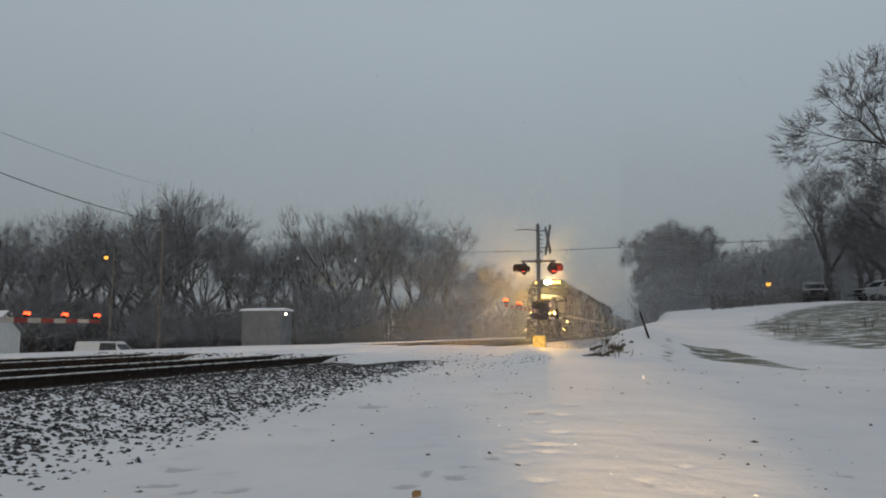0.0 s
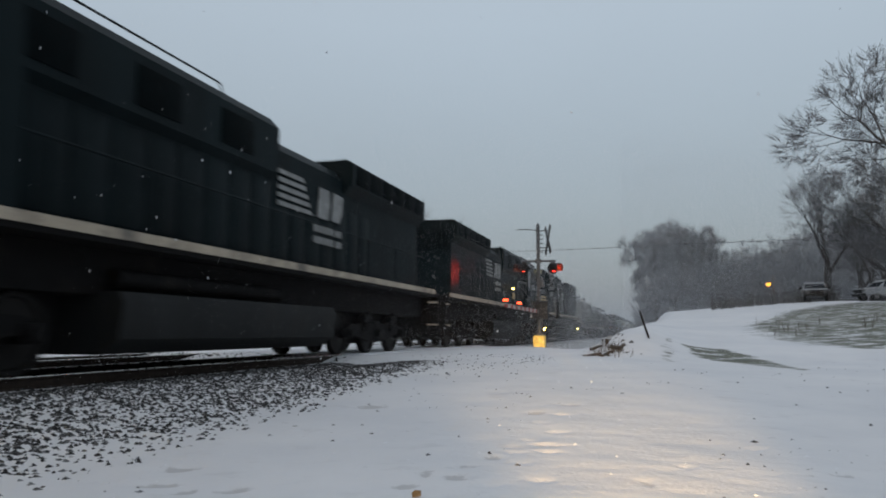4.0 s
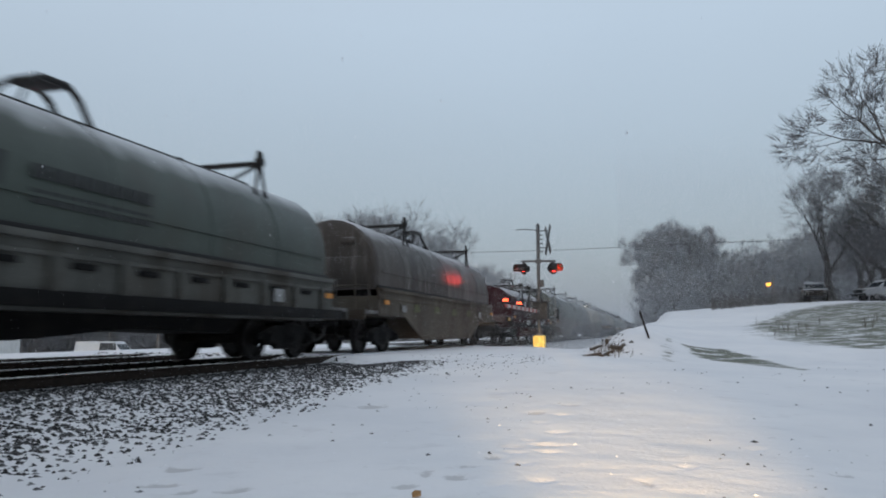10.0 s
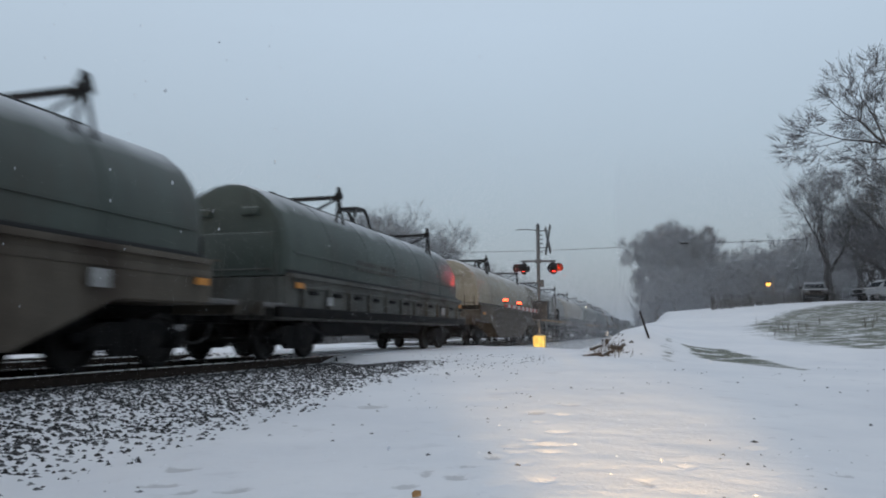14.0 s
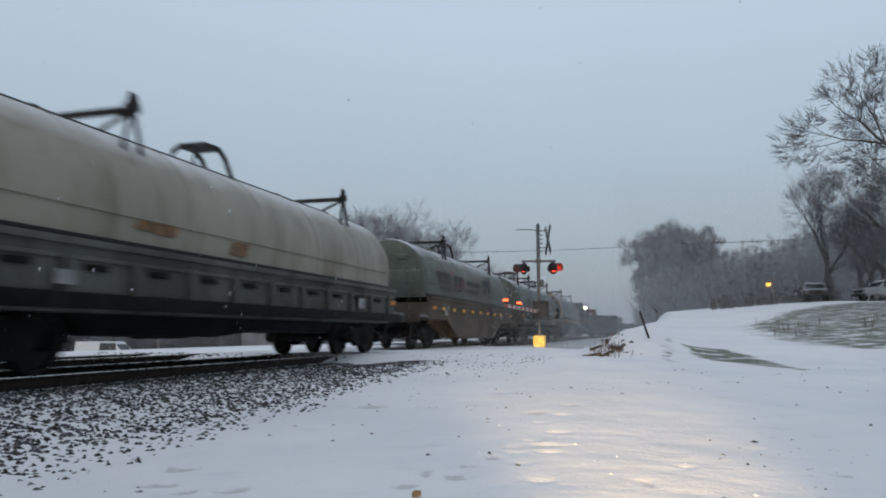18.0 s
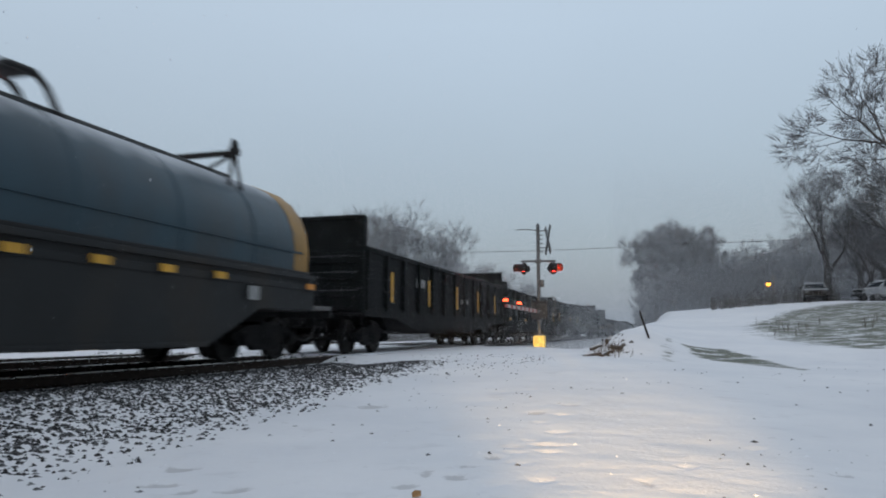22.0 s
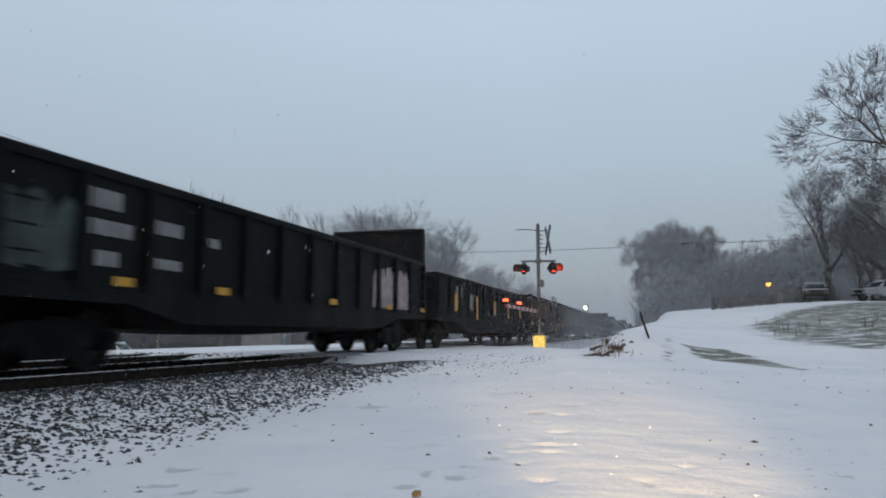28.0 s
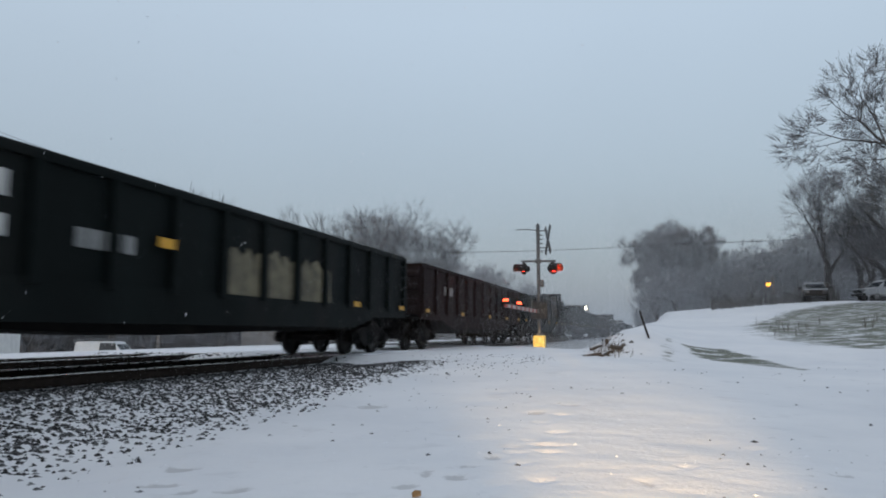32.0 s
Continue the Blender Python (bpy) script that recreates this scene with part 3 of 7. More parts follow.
# ---- tracks ----
def build_track(d, label):
    track = thing("railway_track", label, "track", pose(*spot(0, d), 0, 0, TRACK_TURN), "railway tracks", "structure")
    outline = [(-0.075, -0.18), (0.075, -0.18), (0.075, -0.165), (0.012, -0.14), (0.012, -0.05), (0.036, -0.04), (0.036, -0.016), (-0.036, -0.016), (-0.036, -0.04), (-0.012, -0.05), (-0.012, -0.14), (-0.075, -0.165)]
    for side in (-0.755, 0.755):
        rail = part("rail", prism(B(), [(y + side, z) for y, z in outline], -90, 700), RAIL_STEEL, track, "rust-brown steel rail")
        part("rail_head", prism(B(), [(side - 0.037, -0.016), (side + 0.037, -0.016), (side + 0.034, -0.006), (side + 0.024, 0.0), (side - 0.024, 0.0), (side - 0.034, -0.006)], -90, 700), RAIL_HEAD, rail, "polished running surface")
    tie = mesh_of("tie", box(B(), -0.115, 0.115, -1.3, 1.3, -0.36, -0.182, 0.008), TIE_WOOD)
    plate = B()
    for side in (-0.755, 0.755):
        box(plate, -0.09, 0.09, side - 0.17, side + 0.17, -0.182, -0.174)
        for px in (-0.06, 0.06):
            for py in (-0.1, 0.1):
                box(plate, px - 0.012, px + 0.012, side + py - 0.012, side + py + 0.012, -0.174, -0.150)
    plate = mesh_of("tie_plate", plate, RAIL_STEEL)
    rng = random.Random(int(d * 10))
    x = -12.0
    while x < 75:
        if not 16.3 < x < 30.5:
            t = part("tie", tie, None, track, m=pose(x, rng.uniform(-0.04, 0.04), 0, 0, 0, rng.uniform(-1, 1)))
            if x < 30:
                part("tie_plate", plate, None, t)
        x += 0.53
    return track


build_track(TRACK_1, "main line track with polished rails on dark ties")
build_track(TRACK_2, "second track with rusty rails partly under snow")


def build_crossing():
    """Panels between and beside the rails where the road crosses, under trodden snow."""
    deck = thing("crossing_deck", "snow-covered level crossing deck between the rails", "crossing", pose(*spot(0, 0), 0, 0, TRACK_TURN), kind="structure")
    for centre in (TRACK_1, TRACK_2):
        for y0, y1 in ((-1.35, -0.82), (-0.66, 0.66), (0.82, 1.35)):
            for k in range(4):
                x0 = 16.9 + 3.35 * k
                bm = box(B(), x0, x0 + 3.3, centre + y0, centre + y1, -0.2, 0.004, 0.01)
                part("panel", bm, SNOW_PATCH, deck)


build_crossing()


# ---- the train: x runs towards its tail, y away from the camera's side ----
MOVERS = []


def rolling(name, label, category, centre, turned=False, group=""):
    """A vehicle whose middle is at s = centre at the start."""
    def at(t):
        return pose(*spot(centre - SPEED * t, TRACK_1), 0, 0, TRACK_TURN + (180 if turned else 0))
    ob = thing(name, label, category, at(0), group)
    MOVERS.append((ob, at))
    return ob


SHARED = {}


def shared(key, make, mat):
    if key not in SHARED:
        SHARED[key] = mesh_of(key.split(":")[0], make(), mat)
    return SHARED[key]


def wheel_bm(r):
    bm = B()
    for side in (-1, 1):
        y = side * 0.755
        prof = [(r + 0.03, y - side * 0.06), (r + 0.03, y - side * 0.035), (r, y - side * 0.03), (r - 0.008, y + side * 0.075), (r - 0.07, y + side * 0.075), (r - 0.09, y + side * 0.03), (0.12, y + side * 0.035), (0.11, y + side * 0.085), (0.0, y + side * 0.085)]
        rings = []
        for rr, yy in prof:
            rings.append([bm.verts.new((max(rr, 0.01) * math.cos(a), yy, max(rr, 0.01) * math.sin(a))) for a in (6.28319 * k / 20 for k in range(20))])
        for a, b in zip(rings, rings[1:]):
            for k in range(20):
                bm.faces.new((a[k], a[(k + 1) % 20], b[(k + 1) % 20], b[k]))
    tube(bm, [(0, -0.8, 0), (0, 0.8, 0)], 0.085, 10)
    return bm


def side_frame_bm(side, half, axles, r):
    """A cast frame with pedestals over the axles and a spring nest."""
    bm = B()
    y = side * 1.02
    top, low = r + 0.16, r - 0.16
    prof = [(-half - 0.28, r + 0.10), (-half - 0.28, r - 0.02), (-half + 0.20, r - 0.02), (-0.42, low - 0.06), (0.42, low - 0.06), (half - 0.20, r - 0.02), (half + 0.28, r - 0.02), (half + 0.28, r + 0.10), (half - 0.15, top + 0.06), (0.5, top + 0.10), (-0.5, top + 0.10), (-half + 0.15, top + 0.06)]
    prism(bm, prof, y - 0.07, y + 0.07, "y")
    for x in axles:
        box(bm, x - 0.15, x + 0.15, y - 0.12, y + 0.13, r - 0.13, r + 0.13, 0.03)
        tube(bm, [(x, y + side * 0.10, r), (x, y + side * 0.19, r)], 0.10, 10)
    for x in (-0.16, 0.0, 0.16):
        tube(bm, [(x, y + side * 0.03, low - 0.02), (x, y + side * 0.03, low + 0.28)], 0.07, 8)
    return bm


def truck(parent, x, axle_count=2, r=0.43, pitch=1.75):
    axles = [(i - (axle_count - 1) / 2) * pitch for i in range(axle_count)]
    half = axles[-1]
    key = f"{axle_count}-{r}"
    bolster = shared("truck:" + key, lambda: box(box(B(), -0.22, 0.22, -1.1, 1.1, r + 0.02, r + 0.32, 0.03), -half, half, -0.3, 0.3, r + 0.08, r + 0.2), BLACK_IRON)
    t = part("truck", bolster, None, parent, m=pose(x, 0, 0))
    for side in (-1, 1):
        part("side_frame", shared(f"side_frame:{key}{side}", lambda: side_frame_bm(side, half, axles, r), BLACK_IRON), None, t)
    for a in axles:
        part("wheelset", shared("wheelset:" + key, lambda: wheel_bm(r), WHEEL_STEEL), None, t, m=pose(a, 0, r))
    if axle_count == 3:
        def gear():
            bm = B()
            for a in axles:
                box(bm, a - 0.32, a + 0.32, -0.55, 0.55, r - 0.12, r + 0.3, 0.05)
            for side in (-1, 1):
                for a in (-pitch / 2, pitch / 2):
                    tube(bm, [(a, side * 1.12, r + 0.05), (a + 0.12, side * 1.16, r + 0.55)], 0.05, 6)
                    tube(bm, [(a - 0.25, side * 1.16, r + 0.38), (a + 0.25, side * 1.16, r + 0.38)], 0.1, 8)
            return bm
        part("brake_gear", shared("brake_gear:" + key, gear, BLACK_IRON), None, t)
    return t


def coupler(parent, x, way, z=0.86):
    def make():
        bm = B()
        box(bm, 0, 0.6, -0.09, 0.09, -0.09, 0.09, 0.02)
        box(bm, 0.5, 0.82, -0.18, 0.14, -0.17, 0.17, 0.04)
        box(bm, 0.74, 0.86, 0.04, 0.2, -0.15, 0.15, 0.03)
        return bm
    c = part("coupler", shared("coupler", make, BLACK_IRON), None, parent, m=pose(x, 0, z, 0, 0, 0 if way > 0 else 180))

    def hose():
        return tube(B(), [(0.3, 0.35, -0.15), (0.5, 0.36, -0.42), (0.75, 0.30, -0.52), (0.95, 0.2, -0.45)], 0.025, 6)
    part("air_hose", shared("air_hose", hose, RUBBER), None, c)
    return c


# ---- locomotives: the cab end at -x ----
def bars(parent, name, mat, rects, y, thick=0.012, label=""):
    """Painted strips on a side wall, each a part of its own; rects: x0, x1, z0, z1."""
    for x0, x1, z0, z1 in rects:
        part(name, box(B(), x0, x1, y - thick, y + thick, z0, z1), mat, parent, label)


def slanted(parent, name, mat, quads, y, label="", thick=0.01):
    for q in quads:
        bm = B()
        prism(bm, q, y - thick, y + thick, "y")
        part(name, bm, mat, parent, label)


def locomotive(label, centre, turned, style, lit):
    loco = rolling("locomotive", label, "locomotive", centre, turned, "diesel locomotives")
    wide = style == "flared"            # flared radiator wings at the tail
    rear = 9.5 if wide else 9.45
    # underframe, walkway and its pale edge
    frame_part = part("underframe", box(box(box(B(), -10.9, 10.9, -1.0, 1.0, 1.05, 1.72, 0.04), -10.2, 11.0, -1.52, 1.52, 1.70, 1.84, 0.01), -11.0, -10.2, -1.38, 1.38, 1.70, 1.84, 0.01), BLACK_IRON, loco)
    for side in (-1, 1):
        sill = part("walkway_edge", box(B(), -9.3, 10.6, side * 1.53 - 0.012, side * 1.53 + 0.012, 1.78, 1.92), CREAM_PAINT, loco, "pale stripe along the walkway edge")
    part("end_sill", box(B(), -11.07, -10.98, -1.40, 1.40, 1.60, 1.72), CREAM_PAINT if not lit else WHITE_PAINT, loco, "pale stripe across the front sill")
    # fuel tank
    tank = B()
    prism(tank, [(-1.38, 1.10), (-1.46, 0.95), (-1.40, 0.45), (-1.05, 0.24), (1.05, 0.24), (1.40, 0.45), (1.46, 0.95), (1.38, 1.10)], -3.6, 3.2)
    if not wide:
        for v in tank.verts:
            v.co.x += 1.25
            v.co.z = 0.14 + (v.co.z - 0.24) * 1.2
    tank_part = part("fuel_tank", tank, LOCO_GREY, loco, "dusty dark fuel tank")
    for side in (-1, 1):
        part("air_reservoir", tube(B(), [(-3.4, side * 1.10, 1.30), (1.2, side * 1.10, 1.30)], 0.13, 12), BLACK_IRON, loco)
    for x in (-6.6, 6.6):
        truck(loco, x, 3, 0.53, 1.85)
        # slab added behind the truck so that its open gaps read black
        part("dark_truck_fill", prism(B(), [(x - 2.7, 1.05), (x - 2.5, 0.40), (x - 1.0, 0.26), (x + 1.0, 0.26), (x + 2.5, 0.40), (x + 2.7, 1.05)], -0.66, 0.66, "y"), BLACK_IRON, loco)
    # long tapered nose with a chamfered top, and cab
    def nose_ring(half, shoulder, crown):
        return [(-half + 0.3, 1.84), (-half, 1.84), (-half, shoulder), (-half * 0.62, crown - 0.06), (0, crown), (half * 0.62, crown - 0.06), (half, shoulder), (half, 1.84), (half - 0.3, 1.84)]
    nose = B()
    loft(nose, [[(-10.32, y, z) for y, z in nose_ring(0.96, 2.98, 3.16)], [(-10.20, y, z) for y, z in nose_ring(1.03, 3.02, 3.24)], [(-8.45, y, z) for y, z in nose_ring(1.45, 3.24, 3.62)]])
    nose_part = part("nose", nose, LOCO_BLACK, loco)
    cab = B()
    cab_ring = [(-1.50, 1.84), (-1.54, 3.40), (-1.48, 4.45), (-1.18, 4.80), (0, 4.92), (1.18, 4.80), (1.48, 4.45), (1.54, 3.40), (1.50, 1.84)]
    cab_front = [(y * 0.97, min(z, 4.68)) for y, z in cab_ring]
    loft(cab, [[(-8.62, y * 0.98, min(z, 3.45)) for y, z in cab_ring], [(-8.50, y, min(z, 3.55)) for y, z in cab_ring], [(-8.16, y, z) for y, z in cab_front], [(-8.02, y, z) for y, z in cab_ring], [(-5.5, y, z) for y, z in cab_ring]])
    cab_part = part("cab", cab, LOCO_BLACK, loco)
    for y0, y1 in ((-1.28, -0.16), (0.16, 1.28)):
        w = B()
        v = [w.verts.new(p) for p in ((-8.51, y0, 3.62), (-8.51, y1, 3.62), (-8.25, y1, 4.34), (-8.25, y0, 4.34))]
        v2 = [w.verts.new((p.co.x + 0.05, p.co.y, p.co.z)) for p in v]
        for i in range(4):
            w.faces.new((v[i], v[(i + 1) % 4], v2[(i + 1) % 4], v2[i]))
        w.faces.new(v)
        w.faces.new(v2[::-1])
        bmesh.ops.translate(w, verts=w.verts, vec=(-0.03, 0, 0))
        part("windshield", w, CAB_GLASS, cab_part, "dark windshield pane")
    for side in (-1, 1):
        for k, (x0, x1) in enumerate(((-7.75, -7.1), (-6.98, -6.35))):
            wb = box(B(), x0, x1, -0.015, 0.015, 3.60, 4.32, 0.006)
            m = pose(0, side * 1.515, 0, 0, 0, 0)
            wp = part("side_window", wb, CAB_GLASS, cab_part, "dark sliding side window", m)
            fr = B()
            for a, b, c, d in ((x0 - 0.05, x0, 3.55, 4.37), (x1, x1 + 0.05, 3.55, 4.37), (x0, x1, 4.32, 4.37), (x0, x1, 3.55, 3.60)):
                box(fr, a, b, -0.022, 0.022, c, d)
            part("window_frame", fr, GALVANISED, wp)
        part("sunshade", box(B(), -7.8, -6.3, side * 1.5 - 0.12, side * 1.5 + 0.12, 4.40, 4.43), LOCO_BLACK, cab_part)
        part("mirror", box(B(), -7.98, -7.90, side * 1.66 - 0.08, side * 1.66 + 0.08, 3.65, 4.1, 0.01), LAMP_BLACK, cab_part)
        bars(cab_part, "road_number", GRIMY_LETTER, [(-7.95 + 0.30 * i, -7.72 + 0.30 * i, 3.0, 3.32) for i in range(4)] + [(-7.6, -7.3, 2.78, 2.85)], side * 1.53, label="pale road-number block")
    # number boards and headlights over the windshield
    board = NUMBER_LIT if lit else NUMBER_DIM
    housing = B()
    for y0, y1, z0, z1 in ((-1.15, -0.29, 4.44, 4.80), (0.29, 1.15, 4.44, 4.80), (-0.29, 0.29, 4.775, 4.80), (-0.29, 0.29, 4.44, 4.465)):
        box(housing, -8.36, -8.0, y0, y1, z0, z1)
    housing = part("light_housing", housing, LOCO_BLACK, cab_part)
    for y0, y1 in ((-1.04, -0.30), (0.30, 1.04)):
        part("number_board", box(B(), -8.385, -8.355, y0, y1, 4.50, 4.75, 0.006), HEADLIGHT_BOARD if lit else board, housing, "brightly lit number board" if lit else "dim yellowish number board")
    for y in (-0.15, 0.15):
        barrel = B()
        rings = []
        for x, r in ((-8.20, 0.142), (-8.54, 0.142), (-8.54, 0.132), (-8.20, 0.126)):
            rings.append([barrel.verts.new((x, y + r * math.cos(g), 4.62 + r * math.sin(g))) for g in (6.28319 * k / 16 for k in range(16))])
        for g, h in zip(rings, rings[1:]):
            for k in range(16):
                barrel.faces.new((g[k], g[(k + 1) % 16], h[(k + 1) % 16], h[k]))
        lamp = part("headlight", barrel, LAMP_BLACK, housing)
        part("lens", tube(B(), [(-8.24, y, 4.62), (-8.21, y, 4.62)], 0.124, 16), HEADLIGHT if lit else CAB_GLASS, lamp, "lit amber-white headlight lens" if lit else "dark headlight lens")
    for side in (-1, 1):
        can = part("ditch_light", tube(B(), [(-10.98, side * 0.90, 2.06), (-10.80, side * 0.90, 2.06)], 0.12, 14), LAMP_BLACK, loco)
        part("lens", tube(B(), [(-11.0, side * 0.90, 2.06), (-10.982, side * 0.90, 2.06)], 0.10, 14), DITCH_LIGHT if lit else CAB_GLASS, can, "lit amber ditch light" if lit else "dark ditch light")
        part("bracket", box(B(), -10.95, -10.85, side * 0.90 - 0.05, side * 0.90 + 0.05, 1.84, 1.96), LAMP_BLACK, can)
    if lit:
        part("centre_lamp", tube(B(), [(-11.0, -0.5, 2.02), (-10.9, -0.5, 2.02)], 0.05, 12), STEP_LIGHT, nose_part, "small lit lamp on the nose")
    # nose stripes: five pale bands that wrap the nose, and a pale panel at its middle
    tone = NOSE_WHITE if wide else NOSE_CREAM
    for k in range(5):
        z = 2.14 + 0.175 * k
        for y0, y1 in ((-0.97, -0.92), (0.50, 0.97)) if lit else ((-0.97, -0.30), (0.30, 0.97)):
            part("stripe", box(B(), -10.345, -10.30, y0, y1, z, z + 0.09), tone, nose_part, "pale band across the nose")
        for side in (-1, 1):
            band = B()
            prism(band, [(-10.30, z), (-8.80, z), (-8.86, z + 0.09), (-10.30, z + 0.09)], 0, 0.02, "y")
            for v in band.verts:
                v.co.y = side * (1.008 + 0.24 * (v.co.x + 10.30) + 0.012 + v.co.y)
            part("stripe", band, tone, nose_part, "pale band along the nose side")
    if lit:
        panel = part("nose_panel", prism(B(), [(-0.90, 2.12), (0.50, 2.12), (0.50, 2.96), (-0.62, 2.96), (-0.90, 2.80)], -10.350, -10.30), tone, nose_part, "pale painted panel on the nose")
        part("emblem", prism(B(), [(-0.52, 2.24), (-0.30, 2.18), (0.16, 2.22), (0.22, 2.52), (0.34, 2.66), (0.20, 2.84), (-0.06, 2.86), (-0.16, 2.62), (-0.44, 2.52)], -10.358, -10.34), LOCO_BLACK, panel, "dark painted shape")
    else:
        part("emblem", prism(B(), [(-0.26, 2.15), (0.26, 2.15), (0.2, 2.6), (0.24, 2.95), (-0.2, 2.95), (-0.24, 2.6)], -10.352, -10.30), tone, nose_part, "pale painted shape at the middle of the nose")
    part("nose_door", box(B(), -10.335, -10.30, 0.40, 0.86, 1.88, 2.10, 0.01), LOCO_BLACK, nose_part)
    part("nose_snow", loft(B(), [[(-10.0, y, z) for y, z in ((-0.55, 3.24), (0.3, 3.28), (0.3, 3.32), (-0.55, 3.28))], [(-8.7, y, z) for y, z in ((-0.85, 3.50), (0.4, 3.58), (0.4, 3.63), (-0.85, 3.55))]]), SNOW_PATCH, nose_part, "snow lying on the nose top")
    # hood
    hood_top = 4.40 if wide else 4.35
    hood = B()
    wall_y = 1.26 if wide else 0.98
    low = [(-wall_y, 1.84), (-wall_y, hood_top - 0.25), (-wall_y + 0.24, hood_top), (wall_y - 0.24, hood_top), (wall_y, hood_top - 0.25), (wall_y, 1.84)]
    prism(hood, low, -5.95, rear)
    hood_part = part("hood", hood, LOCO_BLACK, loco)
    # doors and louvres along the hood
    doors = [(-5.2 + 0.72 * i, -4.56 + 0.72 * i) for i in range(15)]
    for side in (-1, 1):
        part("roof_deck", box(B(), -5.9, 0.5 if wide else -0.9, *sorted((0, side * 1.2)), 4.34, 4.66 if wide else 4.72, 0.03), LOCO_BLACK, hood_part)
        for x0, x1 in doors:
            part("hood_door", box(B(), x0, x1, side * (wall_y + 0.002) - 0.010, side * (wall_y + 0.002) + 0.010, 2.0, 3.45, 0.008), LOCO_BLACK, hood_part)
        if wide:
            blower = prism(B(), [(side * 1.2, 3.45), (side * 1.40, 3.62), (side * 1.40, 4.50), (side * 1.2, 4.72)][::side], -5.9, 0.55)
            part("blower_box", blower, LOCO_BLACK, hood_part)
            for k in range(3):
                part("louvre", box(B(), -5.6 + 2.1 * k, -4.6 + 2.1 * k, side * 1.405 - 0.015, side * 1.405 + 0.015, 3.75, 4.35, 0.006), LOUVRE_BLACK, hood_part)
        else:
            part("blower_box", box(B(), -5.9, -0.8, side * 0.98, side * 1.42, 3.05, 4.66, 0.05), LOCO_BLACK, hood_part)
            for k in range(4):
                part("louvre", box(B(), -5.4 + 1.05 * k, -4.6 + 1.05 * k, side * 1.43 - 0.015, side * 1.43 + 0.015, 3.25, 3.55, 0.006), LOUVRE_BLACK, hood_part)
            part("inertial_filter", box(B(), -5.8, -2.4, side * 0.98, side * 1.40, 2.2, 2.75, 0.05), LOUVRE_BLACK, hood_part)
    if wide:
        wing = B()
        ring = [(-0.95, 3.55), (-1.50, 4.05), (-1.52, 4.58), (-1.35, 4.68), (1.35, 4.68), (1.52, 4.58), (1.50, 4.05), (0.95, 3.55)]
        prism(wing, ring, 3.9, rear)
        part("radiator_wing", wing, LOCO_BLACK, loco, "flared black radiator section")
        for side in (-1, 1):
            for k in range(6):
                part("radiator_screen", box(B(), 4.15 + 0.88 * k, 4.9 + 0.88 * k, side * 1.515 - 0.015, side * 1.515 + 0.015, 4.10, 4.54, 0.006), LOUVRE_BLACK, hood_part)
    else:
        wing = B()
        ring = [(-1.20, 1.86), (-1.40, 2.30), (-1.50, 4.52), (-1.40, 4.70), (1.40, 4.70), (1.50, 4.52), (1.40, 2.30), (1.20, 1.86)]
        prism(wing, ring, 4.0, rear)
        part("radiator_wing", wing, LOCO_BLACK, loco, "flared black radiator section")
        for side in (-1, 1):
            for k in range(5):
                part("radiator_screen", box(B(), 4.3 + 1.0 * k, 5.15 + 1.0 * k, side * 1.49 - 0.015, side * 1.49 + 0.015, 3.75, 4.35, 0.006), LOUVRE_BLACK, hood_part)
    part("exhaust_stack", box(B(), -0.6, 0.5, -0.35, 0.35, hood_top, hood_top + 0.22, 0.05), LAMP_BLACK, hood_part)
    part("horn", tube(tube(B(), [(-5.5, -0.15, 4.72), (-5.0, -0.15, 4.72)], 0.09, 8, 0.03), [(-5.5, 0.15, 4.72), (-5.0, 0.15, 4.72)], 0.09, 8, 0.03), LAMP_BLACK, hood_part)
    for k in range(2 if wide else 3):
        part("roof_fan", tube(B(), [(4.9 + 1.5 * k, 0, 4.66), (4.9 + 1.5 * k, 0, 4.76)], 0.6, 18), LAMP_BLACK, hood_part)
    # painted marks on the hood side: a fan of bars and a block of pale shapes
    for side in (-1, 1):
        y = side * (wall_y + 0.036)
        x = 0.75 if wide else 0.30
        x2 = x + 1.68
        end = x2 + 1.44

        def lay(points):
            return points if side < 0 else [(x + end - px, z) for px, z in points][::-1]
        quads = [lay([(x, 3.05 + 0.16 * k), (x + 1.5 - 0.1 * k, 3.05 + 0.16 * k), (x + 1.42 - 0.1 * k, 3.14 + 0.16 * k), (x, 3.14 + 0.16 * k)]) for k in range(5)]
        slanted(hood_part, "paint_bar", GRIMY_LETTER, quads, y, "tapering pale bar painted on the hood")
        marks = [[(x2 + 0.05, 3.06), (x2 + 0.58, 3.06), (x2 + 0.68, 3.40), (x2 + 0.64, 3.74), (x2 + 0.14, 3.74)],
                 [(x2 + 0.76, 3.08), (x2 + 1.20, 3.07), (x2 + 1.34, 3.30), (x2 + 1.40, 3.72), (x2 + 0.86, 3.74)]]
        slanted(hood_part, "paint_mark", GRIMY_LETTER, [lay(q) for q in marks], y, "large pale emblem painted on the hood")
        a = x2 - 0.1 if side < 0 else x + end - x2 - 1.4
        bars(hood_part, "lettering", GRIMY_LETTER, [(a + 0.21 * i, a + 0.16 + 0.21 * i, z, z + 0.15) for z in (2.74, 2.49) for i in range(7)], y, label="pale stencilled letter block")
    # handrails, steps, pilot
    for side in (-1, 1):
        for x in (-5.0, -3.0, -1.0, 1.0, 3.0, 5.0, 7.0, 9.0):
            part("stanchion", tube(B(), [(x, side * 1.47, 1.84), (x, side * 1.47, 2.86)], 0.018, 6), LOCO_BLACK, loco)
